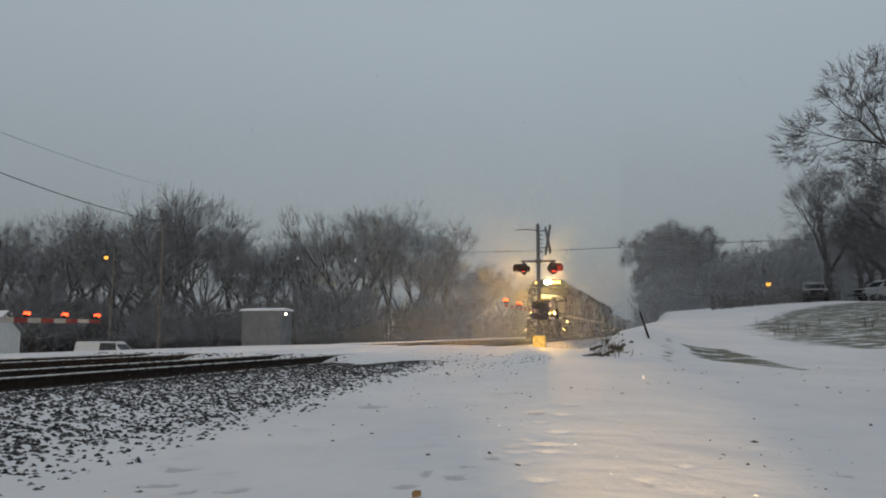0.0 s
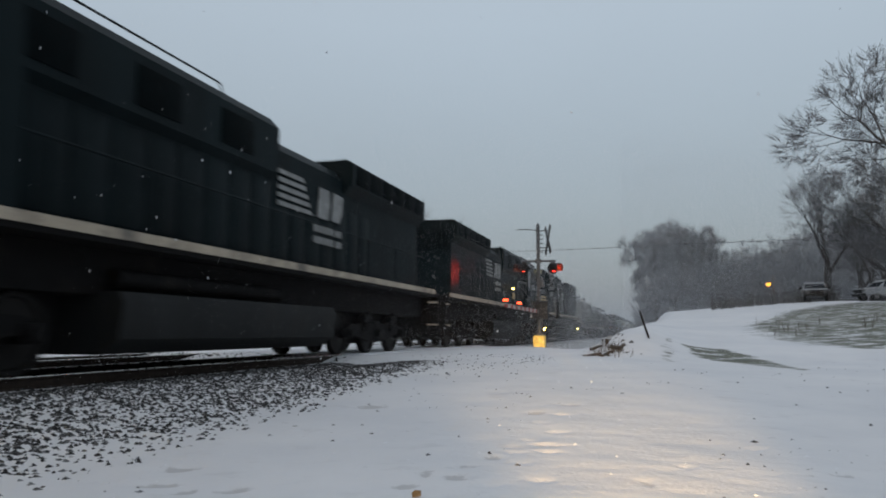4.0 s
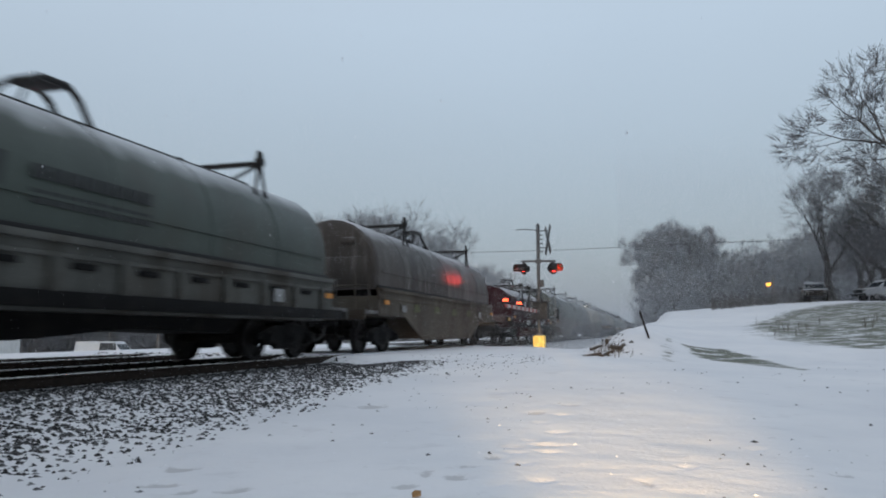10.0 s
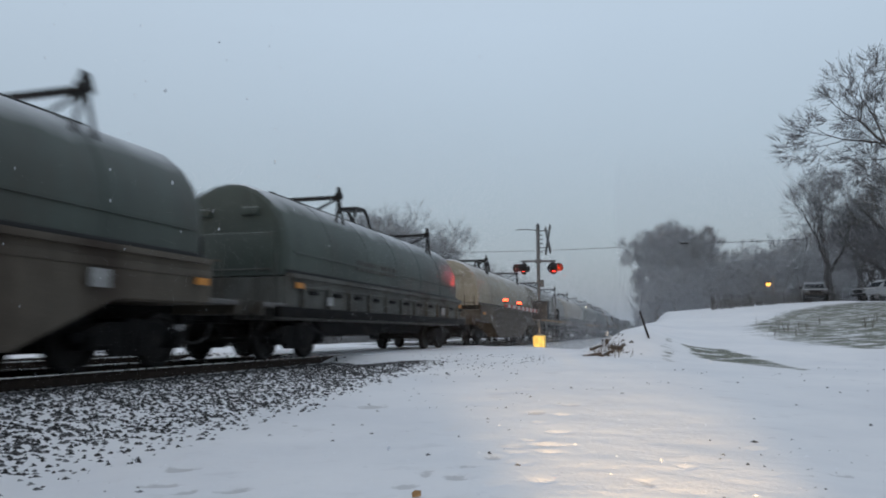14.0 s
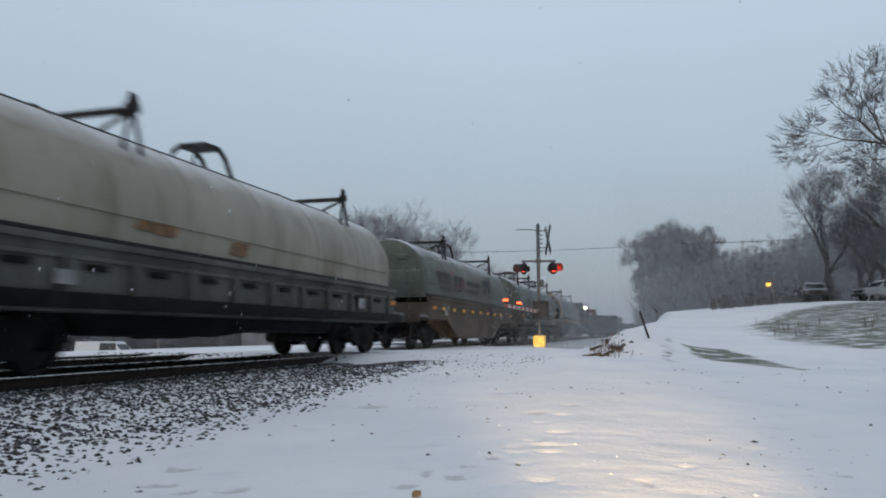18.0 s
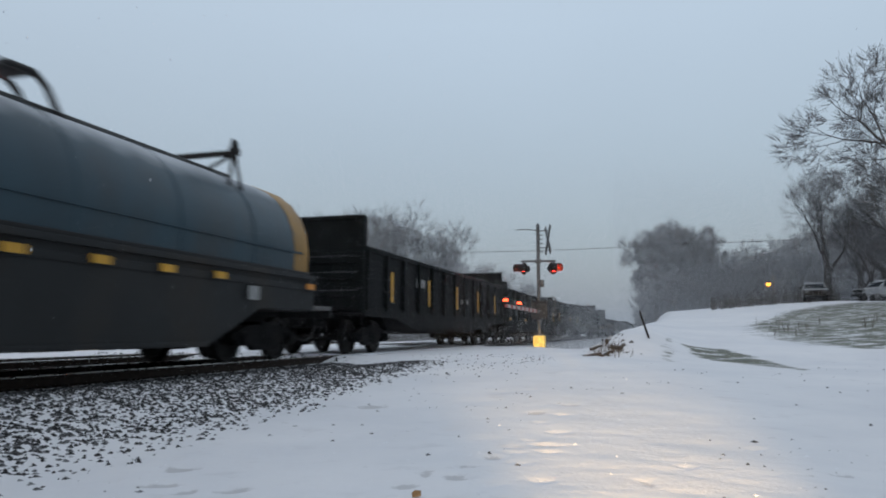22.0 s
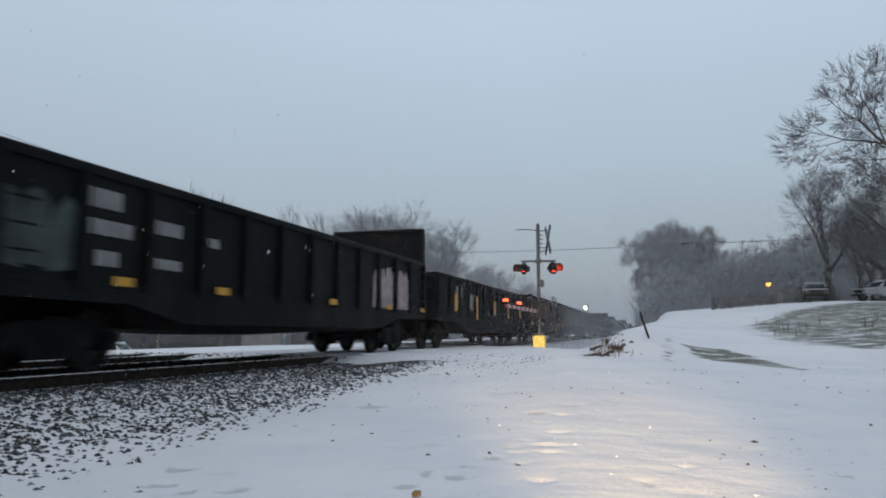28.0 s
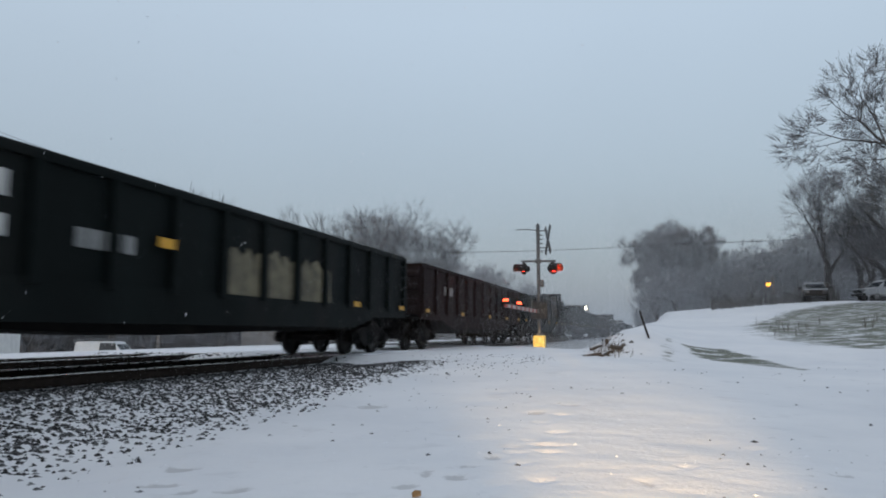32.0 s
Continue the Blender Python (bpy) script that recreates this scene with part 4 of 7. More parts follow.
        part("handrail", tube(B(), [(-5.6, side * 1.47, 2.86), (9.6, side * 1.47, 2.86)], 0.02, 6), LOCO_BLACK, loco)
        rails = [(-10.95, side * 1.42, 1.2), (-10.95, side * 1.42, 2.75), (-10.6, side * 1.42, 2.9), (-10.2, side * 1.1, 2.9)]
        part("grab_rail", tube(B(), rails, 0.02, 6), CREAM_PAINT, loco, "pale corner grab rail")
        for end in (-1, 1):
            for k in range(4):
                part("step", box(B(), end * 10.75 - 0.24, end * 10.75 + 0.24, side * 1.40 - 0.12, side * 1.40 + 0.12, 0.42 + 0.36 * k, 0.46 + 0.36 * k), CREAM_PAINT if k % 2 else BLACK_IRON, loco)
            part("step_well", box(B(), end * 10.9 - 0.1, end * 10.9 + 0.1, side * 1.2 - 0.02, side * 1.2 + 0.02, 0.4, 1.7), BLACK_IRON, loco)
        if lit:
            part("step_lamp", tube(B(), [(-8.0, side * 1.40, 1.42), (-8.0, side * 1.47, 1.42)], 0.075, 10), STEP_LIGHT, loco, "small yellow lamp under the walkway")
        if lit or not wide:
            part("step_lamp", tube(B(), [(-10.4, side * 1.42, 0.78), (-10.4, side * 1.50, 0.78)], 0.07, 10), STEP_LIGHT, loco, "small yellow lamp on the steps")
        if not wide:
            part("step_lamp", tube(B(), [(10.3, side * 1.42, 0.86), (10.3, side * 1.50, 0.86)], 0.06, 10), STEP_LIGHT, loco, "small yellow lamp on the rear steps")
            part("tail_rail", tube(B(), [(9.6, side * 1.47, 2.86), (10.4, side * 1.46, 2.5), (10.85, side * 1.42, 1.84)], 0.022, 6), GRIMY_LETTER, loco, "pale sloping tail handrail")
            part("hood_recess", box(B(), 5.0, 6.6, side * 1.40 - 0.03, side * 1.40 + 0.03, 2.4, 3.4, 0.02), LOUVRE_BLACK, hood_part, "dark recess in the hood side")
        if turned:
            part("hood_lamp", tube(B(), [(-2.3, side * 1.26, 2.80), (-2.3, side * 1.32, 2.80)], 0.04, 10), STEP_LIGHT, hood_part, "small yellow lamp on the hood")
            part("hood_plate", box(B(), -2.75, -2.25, side * 1.29 - 0.02, side * 1.29 + 0.02, 2.28, 2.60, 0.01), NOSE_CREAM, hood_part, "beige plate on the hood door")
            part("door_panel", box(B(), -6.28, -5.62, side * 1.525 - 0.02, side * 1.525 + 0.02, 3.05, 4.42, 0.01), FROSTED, cab_part, "pale frosted panel behind the cab windows")
            part("cab_door", box(B(), -6.0, -5.3, side * 1.28 - 0.02, side * 1.28 + 0.02, 2.0, 3.75, 0.01), LOUVRE_BLACK, hood_part, "dark rear cab door")
            part("handrail", tube(B(), [(-5.9, side * 1.5, 3.25), (-3.1, side * 1.5, 3.25), (-2.5, side * 1.5, 2.86)], 0.024, 6), GRIMY_LETTER, loco, "raised pale handrail beside the cab")
    plow = B()
    prism(plow, [(-1.36, 0.12), (1.36, 0.12), (1.36, 0.75), (0.6, 1.0), (-0.6, 1.0), (-1.36, 0.75)], -11.15, -11.0)
    part("pilot_plow", plow, BLACK_IRON, loco)
    for y in (-0.75, 0.55):
        part("pilot_mark", prism(B(), [(y, 1.05), (y + 0.22, 1.05), (y + 0.12, 1.5), (y - 0.1, 1.5)], -11.075, -11.05), GRIMY_LETTER, loco, "pale slanted mark on the pilot")
    part("pilot_plate", box(B(), -11.06, -10.98, -1.36, 1.36, 0.75, 1.60), BLACK_IRON, loco)
    part("end_sill", box(B(), 10.98, 11.06, -1.5, 1.5, 0.75, 1.72), BLACK_IRON, loco)
    for y in (-0.6, 0.6):
        part("front_stanchion", tube(B(), [(-11.0, y, 1.84), (-11.0, y, 2.75), (-11.0, y * 0.3, 2.75)], 0.018, 6), CREAM_PAINT, loco)
    part("roof_antenna", box(B(), -7.2, -6.6, -0.5, 0.5, 4.88, 4.98, 0.03), LAMP_BLACK, cab_part)
    for side in (() if turned else (-1, 1)):
        ps = [(-5.9, side * 1.2, 4.6), (-5.9, side * 1.2, 4.86), (-1.2, side * 1.2, 4.86), (-1.0, side * 1.2, 4.5)]
        part("roof_rail", tube(B(), ps, 0.018, 6), LOCO_BLACK, loco)
    part("sand_filler", box(B(), -9.5, -9.2, 0.45, 0.75, 3.22, 3.38, 0.01), LOCO_BLACK, nose_part)
    coupler(loco, -11.0, -1)
    coupler(loco, 11.0, 1)
    return loco


HEADLIGHT_BOARD = glow("glaring_number_board", (1.0, 0.68, 0.20), 4.0)
FROSTED = material("frosted_panel", (0.24, 0.255, 0.26), 0.6, scale=2.5, vary=0.5, bump=0.05)
NOSE_CREAM = material("cream_nose_paint", (0.56, 0.44, 0.25), 0.55, scale=3, vary=0.2, bump=0.05)
locomotive("black diesel locomotive with pale nose bands and blazing headlights", 67.4, False, "flared", True)
locomotive("black diesel locomotive running cab last with grimy pale stripe", 90.36, True, "flared", False)
locomotive("black diesel locomotive with cream nose bands and dim number boards", 112.75, False, "tall", False)


# ---- covered coil wagons ----
def hood_ring(kind):
    if kind == "square":
        return [(-1.46, 1.62), (-1.46, 3.20), (-1.42, 3.52), (-1.22, 3.74), (-0.85, 3.85), (0, 3.90), (0.85, 3.85), (1.22, 3.74), (1.42, 3.52), (1.46, 3.20), (1.46, 1.62)]
    if kind == "flat":
        return [(-1.46, 1.50), (-1.40, 2.28), (-1.32, 2.40), (-0.70, 2.86), (0, 2.94), (0.70, 2.86), (1.32, 2.40), (1.40, 2.28), (1.46, 1.50)]
    ring = [(-1.36, 1.68), (-1.38, 2.20)]
    for k in range(1, 12):
        a = math.pi * k / 12
        ring.append((-1.38 * math.cos(a), 2.20 + 1.42 * math.sin(a)))
    return ring + [(1.38, 2.20), (1.36, 1.68)]


def shell(bm, ring, x0, x1, soft=0.16):
    def scaled(k, x):
        return [(x, y * k, 1.6 + (z - 1.6) * k if z > 1.7 else z) for y, z in ring]
    return loft(bm, [scaled(1 - soft * 0.35, x0), scaled(1 - soft * 0.10, x0 + soft * 0.35), scaled(1, x0 + soft), scaled(1, x1 - soft), scaled(1 - soft * 0.10, x1 - soft * 0.35), scaled(1 - soft * 0.35, x1)])


def lift_bracket(parent, x, z, mat):
    """A trestle: two legs spread on each side, a beam over the hood and a knob on top."""
    at = pose(x, 0, z)
    part("lift_beam", shared("lift_beam", lambda: box(B(), -0.065, 0.065, -0.98, 0.98, 0.22, 0.31, 0.015), mat), None, parent, "dark steel beam over the hood top", at)
    for side in (-1, 1):
        y = side * 0.92
        for way in (-1, 1):
            part("lift_leg", shared(f"lift_leg:{side}{way}", lambda: tube(B(), [(way * 0.24, y * 1.05, -0.52), (way * 0.03, y, 0.25)], 0.036, 6), mat), None, parent, "", at)
        part("lift_arch", shared(f"lift_arch:{side}", lambda: tube(B(), [(-0.16, y, 0.27), (-0.05, y, 0.50), (0.05, y, 0.50), (0.16, y, 0.27)], 0.03, 6), mat), None, parent, "", at)
        part("lift_knob", shared(f"lift_knob:{side}", lambda: box(tube(B(), [(0, y, 0.30), (0, y, 0.46)], 0.065, 8, 0.045), -0.09, 0.09, y - 0.08, y + 0.08, 0.21, 0.36, 0.02), mat), None, parent, "", at)
        part("lift_brace", shared(f"lift_brace:{side}", lambda: tube(B(), [(0, y * 0.95, 0.22), (0, y * 0.35, -0.02)], 0.032, 6), mat), None, parent, "", at)


def lift_loop(parent, x, z, mat, reach=0.72):
    """A broad arched lifting frame on a thick middle post."""
    bm = B()
    for y in (-0.26, 0.26):
        tube(bm, [(x - 0.66, y, z - 0.06), (x - 0.50, y, z + 0.34), (x - 0.30, y, z + 0.48), (x + 0.18, y, z + 0.50), (x + 0.40, y, z + 0.36), (x + reach, y, z - 0.06)], 0.052, 6)
    box(bm, x - 0.34, x + 0.22, -0.30, 0.30, z + 0.45, z + 0.53, 0.03)
    for px in (x - 0.62, x + reach - 0.04):
        box(bm, px - 0.06, px + 0.06, -0.36, 0.36, z - 0.08, z - 0.01, 0.01)
    return part("lift_loop", bm, mat, parent, "dark steel lifting frame with snow on it")


def coil_car(label, f, r, hood_mat, trough_mat, sides="ribbed", ring="round", marks="", bands=None, top_rail=True, halves=None, ledge=0.07):
    f, r = f + 0.3, r + 0.35
    centre, half = (f + r) / 2, (r - f) / 2
    car = rolling("coil_car", label, "coil car", centre, False, "covered coil wagons")
    ends = half + 0.75
    top = max(z for _, z in hood_ring(ring))
    part("centre_sill", box(B(), -ends, ends, -0.28, 0.28, 0.72, 1.10, 0.02), BLACK_IRON, car)
    pieces = [(-half, half - (0.6 if ring == "flat" else 0.0), hood_mat)] if not halves else [(-half, -0.06, hood_mat), (0.06, half, halves)]
    hood_parts = []
    for x0, x1, mt in pieces:
        hood_parts.append(part("hood", shell(B(), hood_ring(ring), x0, x1), mt, car))
    hood = hood_parts[0]
    part("hood_lip", box(box(B(), -half - 0.03, half + 0.03, -1.545, -1.36, 1.62, 1.71, 0.01), -half - 0.03, half + 0.03, 1.36, 1.545, 1.62, 1.71, 0.01), trough_mat, car)
    if sides == "ribbed":
        body = B()
        prism(body, [(-1.47, 1.64), (-1.47, 0.98), (-1.25, 0.80), (1.25, 0.80), (1.47, 0.98), (1.47, 1.64)], -half - 0.1, half + 0.1)
        trough = part("trough", body, trough_mat, car)
        n = 11
        rib = mesh_of("rib", box(B(), -0.06, 0.06, -0.05, 0.05, -0.24, 0.24, 0.01), trough_mat)
        pocket = mesh_of("pocket", box(B(), -0.20, 0.20, -0.03, 0.03, -0.04, 0.04, 0.012), BLACK_IRON)
        for side in (-1, 1):
            for k in range(n):
                x = -half + 0.5 + (2 * half - 1.0) * k / (n - 1)
                part("rib", rib, None, trough, m=pose(x, side * 1.50, 1.26))
                part("pocket", pocket, None, trough, m=pose(x + 0.5, side * 1.49, 1.36))
            part("side_sill", box(B(), -half - 0.5, half + 0.5, side * 1.46 - 0.09, side * 1.46 + 0.06, 0.84, 1.04, 0.012), BLACK_IRON, car)
            part("side_rail", box(B(), -half, half, side * 1.49 - 0.02, side * 1.49 + 0.05, 1.44, 1.50, 0.01), trough_mat, car)
    else:
        body = B()
        lowx = half - 3.6
        for side in (-1, 1):
            prism(body, [(-half - 0.1, 1.64), (-half - 0.1, 1.02), (-half + 2.0, 1.00), (-lowx, 0.34), (lowx, 0.34), (half - 2.0, 1.00), (half + 0.1, 1.02), (half + 0.1, 1.64)], side * 1.42, side * 1.47, "y")
        box(body, -half - 0.05, half + 0.05, -1.42, 1.42, 0.98, 1.50)
        box(body, -lowx, lowx, -1.42, 1.42, 0.36, 1.0)
        trough = part("trough", body, trough_mat, car, "deep-bellied trough streaked with grime")
        for side in (-1, 1):
            part("side_rail", box(B(), -half - 0.1, half + 0.1, side * 1.47 - 0.02, side * 1.47 + 0.07, 1.40, 1.52, 0.012), trough_mat, car)
            part("belly_flange", box(B(), -lowx, lowx, side * 1.46 - 0.03, side * 1.46 + 0.05, 0.32, 0.40, 0.01), trough_mat, car)
    for end in (-1, 1):
        x = end * (half + 0.55)
        part("end_platform", box(B(), x - 0.45, x + 0.45, -1.45, 1.45, 1.02, 1.10, 0.01), SNOWY_STEEL, car, "snow-dusted end platform")
        part("end_sill", box(B(), end * (half + 0.98) - 0.05, end * (half + 0.98) + 0.05, -1.45, 1.45, 0.86, 1.12, 0.01), trough_mat, car)
        part("end_handrail", tube(B(), [(x, -1.35, 1.1), (x, -1.35, 1.75), (x, 1.35, 1.75), (x, 1.35, 1.1)], 0.018, 6), trough_mat, car)
        part("ladder", tube(tube(B(), [(end * (half + 0.12), -1.2, 1.1), (end * (half + 0.12), -1.2, 2.1)], 0.016, 5), [(end * (half + 0.12), -0.8, 1.1), (end * (half + 0.12), -0.8, 2.1)], 0.016, 5), trough_mat, car)
        for y in (-1.3, 1.3):
            st = tube(B(), [(end * (half + 0.9) - 0.2, y, 0.9), (end * (half + 0.9) - 0.2, y, 0.45), (end * (half + 0.9) + 0.2, y, 0.45), (end * (half + 0.9) + 0.2, y, 0.9)], 0.02, 6)
            part("stirrup_step", st, BLACK_IRON, car)
        truck(car, end * (half - 1.15 if ring != "flat" else half + 0.30))
        coupler(car, end * (half + 0.62), end)
        if ring != "flat":
            for yv in (-0.55, 0.55):
                part("vent_hood", box(B(), end * (half + 0.02) - 0.06, end * (half + 0.02) + 0.06, yv - 0.2, yv + 0.2, top - 0.72, top - 0.55, 0.03), hood_mat, hood)
    part("brake_wheel", tube(B(), [(half + 0.30, 0.6, 1.85), (half + 0.34, 0.6, 1.85)], 0.28, 14), BLACK_IRON, car)
    if sides == "ribbed" and ring != "flat":
        # solid slab for brake gear, added to darken the gap below the trough
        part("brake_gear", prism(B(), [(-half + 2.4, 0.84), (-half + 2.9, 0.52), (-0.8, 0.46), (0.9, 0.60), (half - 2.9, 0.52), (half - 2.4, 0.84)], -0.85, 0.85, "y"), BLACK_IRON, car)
    part("brake_reservoir", tube(B(), [(-1.2, 0.5, 0.62), (0.2, 0.5, 0.62)], 0.2, 10), BLACK_IRON, car)
    if ring == "flat":
        for side in (-1, 1):
            slanted(hood, "diagonal_brace", GALVANISED, [[(-half + 0.2, 1.62), (-half + 0.5, 1.62), (-half + 2.85, 2.92), (-half + 2.75, 3.04)]], side * 1.50, "pale diagonal brace", 0.03)
            posts = (-half + 2.8, -1.2, 1.6, half - 2.9)
            for x in posts:
                part("frame_post", box(B(), x - 0.045, x + 0.045, side * 1.49 - 0.04, side * 1.49 + 0.04, 1.5, 3.05, 0.01), LAMP_BLACK, hood)
            part("frame_rail", tube(B(), [(posts[0], side * 1.42, 3.06), (posts[-1], side * 1.42, 3.06), (half - 0.9, side * 1.46, 1.6)], 0.055, 6), LAMP_BLACK, hood)
            # open underframe below the deck
            part("sill_edge", box(B(), -half, half, side * 1.555 - 0.012, side * 1.555 + 0.012, 1.50, 1.535), SNOWY_STEEL, car, "snow-dusted edge along the sill")
            part("lower_chord", box(B(), -half + 1.8, half - 1.8, side * 1.40 - 0.06, side * 1.40 + 0.06, 0.36, 0.46, 0.01), HOOD_RED, car)
            for k in range(8):
                x = -half + 2.2 + (2 * half - 4.4) * k / 7
                part("frame_strut", box(B(), x - 0.05, x + 0.05, side * 1.40 - 0.05, side * 1.40 + 0.05, 0.44, 0.95), HOOD_RED, car)
        for end in (-1, 1):
            x0, x1 = sorted((end * (half + 0.05), end * (half + 1.75)))
            part("end_deck", box(B(), x0, x1, -1.47, 1.47, 1.06, 1.34, 0.03), HOOD_SNOW_RED, car, "snow-dusted dark red end deck")
            part("deck_frame", prism(B(), [(x0, 1.06), (x0 + 0.25, 0.56), (x1 - 0.25, 0.56), (x1, 1.06)], -0.9, 0.9, "y"), BLACK_IRON, car)
            part("deck_edge", box(B(), x0 + 0.02, x1 - 0.02, -1.50, -1.476, 1.04, 1.30), BLACK_IRON, car)
            xm = end * (half + 1.0)
            part("reflector", box(B(), xm - 0.25, xm + 0.25, -1.515, -1.502, 1.12, 1.26), YELLOW_MARK, car, "yellow-orange reflective patch")
        for x in (-half + 2.8, -1.2, 1.6, half - 2.9):
            part("cross_beam", box(B(), x - 0.06, x + 0.06, -1.46, 1.46, 3.02, 3.12, 0.01), LAMP_BLACK, hood)
            for y in (-1.42, 1.42):
                part("beam_knuckle", box(B(), x - 0.11, x + 0.11, y - 0.1, y + 0.1, 2.98, 3.2, 0.03), LAMP_BLACK, hood)
        lift_loop(hood, -0.2, 3.12, LAMP_BLACK)
        part("beam_web", box(B(), -1.2, 1.6, -0.08, 0.08, 3.0, 3.12), LAMP_BLACK, hood)
        part("hood_top", loft(B(), [[(-half + 0.3, y, z + 0.012) for y, z in ((-1.32, 2.40), (-0.70, 2.86), (0, 2.94), (0.70, 2.86), (1.32, 2.40), (0, 2.3))], [(half - 0.9, y, z + 0.012) for y, z in ((-1.32, 2.40), (-0.70, 2.86), (0, 2.94), (0.70, 2.86), (1.32, 2.40), (0, 2.3))]]), HOOD_SNOW_RED, hood, "snow-covered sloping top")
    else:
        z = top - 0.02
        for x in ((-half + 3.4, half - 2.2) if not halves else (-half + 2.0, -1.6, 2.1, half - 1.2)):
            lift_bracket(hood, x, z, LAMP_BLACK)
        for x in ((-half + 6.0,) if not halves else (-half + 3.6, half - 3.4)):
            lift_loop(hood, x + (0.75 if hood_mat is HOOD_BROWN else 0.45), z, LAMP_BLACK, 1.1 if hood_mat is HOOD_BROWN else 0.72)
        if top_rail:
            part("top_rail", box(B(), -half + 1.6, half - 1.2, -ledge, ledge, z - 0.04, z + 0.12, 0.012), DARK_LEDGE, hood, "dark ledge along the hood ridge")
    y = -1.472 if ring == "square" else -1.485 if ring == "flat" else -1.392
    if ring != "flat":
        for x0, x1, mt in pieces:
            # welded seams: one along each side, hoops round the hood, and a pressed end panel
            for side in (-1, 1):
                part("side_seam", box(B(), x0 + 0.3, x1 - 0.3, side * abs(y) - 0.012, side * abs(y) + 0.012, 2.14, 2.18), mt, hood)
                # black strip stands in for the shade along the hood's lower edge
                part("hood_foot_shade", box(B(), x0 + 0.02, x1 - 0.02, side * abs(y) - 0.02, side * abs(y) + 0.03, 1.71, 1.79, 0.008), LAMP_BLACK, hood, "black strip for the shade under the hood edge")
            n = max(3, int((x1 - x0) / 1.9))
            for k in range(1, n):
                xs_ = x0 + (x1 - x0) * k / n
                hoop = [(yy * 1.005, 1.6 + (zz - 1.6) * 1.005) for yy, zz in hood_ring(ring)]
                part("hoop_seam", loft(B(), [[(xs_ - 0.035, yy, zz) for yy, zz in hoop], [(xs_ + 0.035, yy, zz) for yy, zz in hoop]]), mt, hood)
        for end in (-1, 1):
            part("end_panel", box(B(), end * half - 0.02, end * half + 0.02, -1.08, 1.08, 1.76, 2.55, 0.015), hood_mat, hood)
            part("end_recess", box(B(), end * half - 0.026, end * half + 0.026, 0.52, 0.74, 1.80, 2.50, 0.008), LAMP_BLACK, hood, "dark upright slot in the hood end")
    if "emblem" in marks:
        x = -half + (0.25 if "forward" in marks else 1.5)
        quads = [[(x - 0.1 * k, 2.02 + 0.13 * k), (x + 1.45 - 0.05 * k, 2.02 + 0.13 * k), (x + 1.40 - 0.05 * k, 2.09 + 0.13 * k), (x - 0.1 * k, 2.09 + 0.13 * k)] for k in range(5)]
        slanted(hood, "paint_bar", DARK_LETTER, quads, y, "five tapering dark bars")
        x2 = x + 1.75
        slanted(hood, "paint_mark", DARK_LETTER, [[(x2 + 0.05, 2.02), (x2 + 0.62, 2.02), (x2 + 0.74, 2.30), (x2 + 0.70, 2.60), (x2 + 0.14, 2.60)],
                [(x2 + 0.78, 2.04), (x2 + 1.22, 2.02), (x2 + 1.36, 2.22), (x2 + 1.40, 2.58), (x2 + 0.90, 2.60)]], y, "large worn dark painted shape")
        if "bare" not in marks:
            bars(hood, "lettering", DARK_LETTER, [(x2 + 1.8 + 0.27 * i, x2 + 2.0 + 0.27 * i, z, z + 0.17) for z in (2.06, 2.36) for i in range(8)], y, 0.008, "two lines of dark lettering")
    if "faint" in marks:
        bars(hood, "lettering", trough_mat, [(-half + 3.5 + 0.32 * i, -half + 3.75 + 0.32 * i, 2.05, 2.30) for i in range(9)], y, 0.008, "faded line of lettering")
    if "scrawl" in marks:
        rng = random.Random(3)
        q = []
        for k in range(7):
            x, z = 1.2 + 0.2 * k, 2.0 + 0.1 * (k % 3)
            q.append([(x, z), (x + 0.14, z + 0.02), (x + 0.22, z + 0.75), (x + 0.05, z + 0.7)])
        slanted(hood, "graffiti", DARK_LETTER, q, y - 0.004, "dark scrawled graffiti", 0.006)
    if "rust" in marks:
        slanted(hood, "rust_patch", RUST_PATCH, [[(-half + 3.0, 2.0), (-half + 3.9, 1.96), (-half + 4.0, 2.15), (-half + 3.1, 2.12)], [(-half + 5.4, 1.88), (-half + 5.9, 1.86), (-half + 6.0, 2.12), (-half + 5.5, 2.1)]], y, "rust-brown patch on the hood", 0.006)
    if "splash" in marks:
        slanted(car, "spray_paint", GRAFFITI_OLIVE, [[(half - 10.6 + 2.1 * k, 1.14 + 0.03 * (k % 2)), (half - 9.9 + 2.1 * k, 1.16), (half - 10.0 + 2.1 * k, 1.36), (half - 10.4 + 2.1 * k, 1.38)] for k in range(4)], -1.476, "faded olive-yellow spray patch", 0.006)
    if "tag" in marks:
        rng = random.Random(5)
        q = []
        for k in range(9):
            x, z = half - 5.4 + 0.55 * k, 1.66 + rng.uniform(0, 0.05)
            q.append([(x, z), (x + 0.42, z), (x + 0.36 + rng.uniform(-.1, .1), z + rng.uniform(0.25, 0.6)), (x + 0.08, z + rng.uniform(0.2, 0.5))])
        slanted(hood, "graffiti", GRAFFITI_OLIVE, q, y, "olive and black spray paint along the hood foot", 0.006)
    if "red_lettering" in marks:
        y = -1.47
        bars(hood, "lettering", WHITE_PAINT, [(-2.6, -2.35, 1.95, 2.2), (-2.7, -2.1, 1.62, 1.9), (2.0, 3.1, 1.85, 2.0), (3.15, 3.45, 1.65, 2.1)], y, 0.008, "pale emblem blocks on the red side")
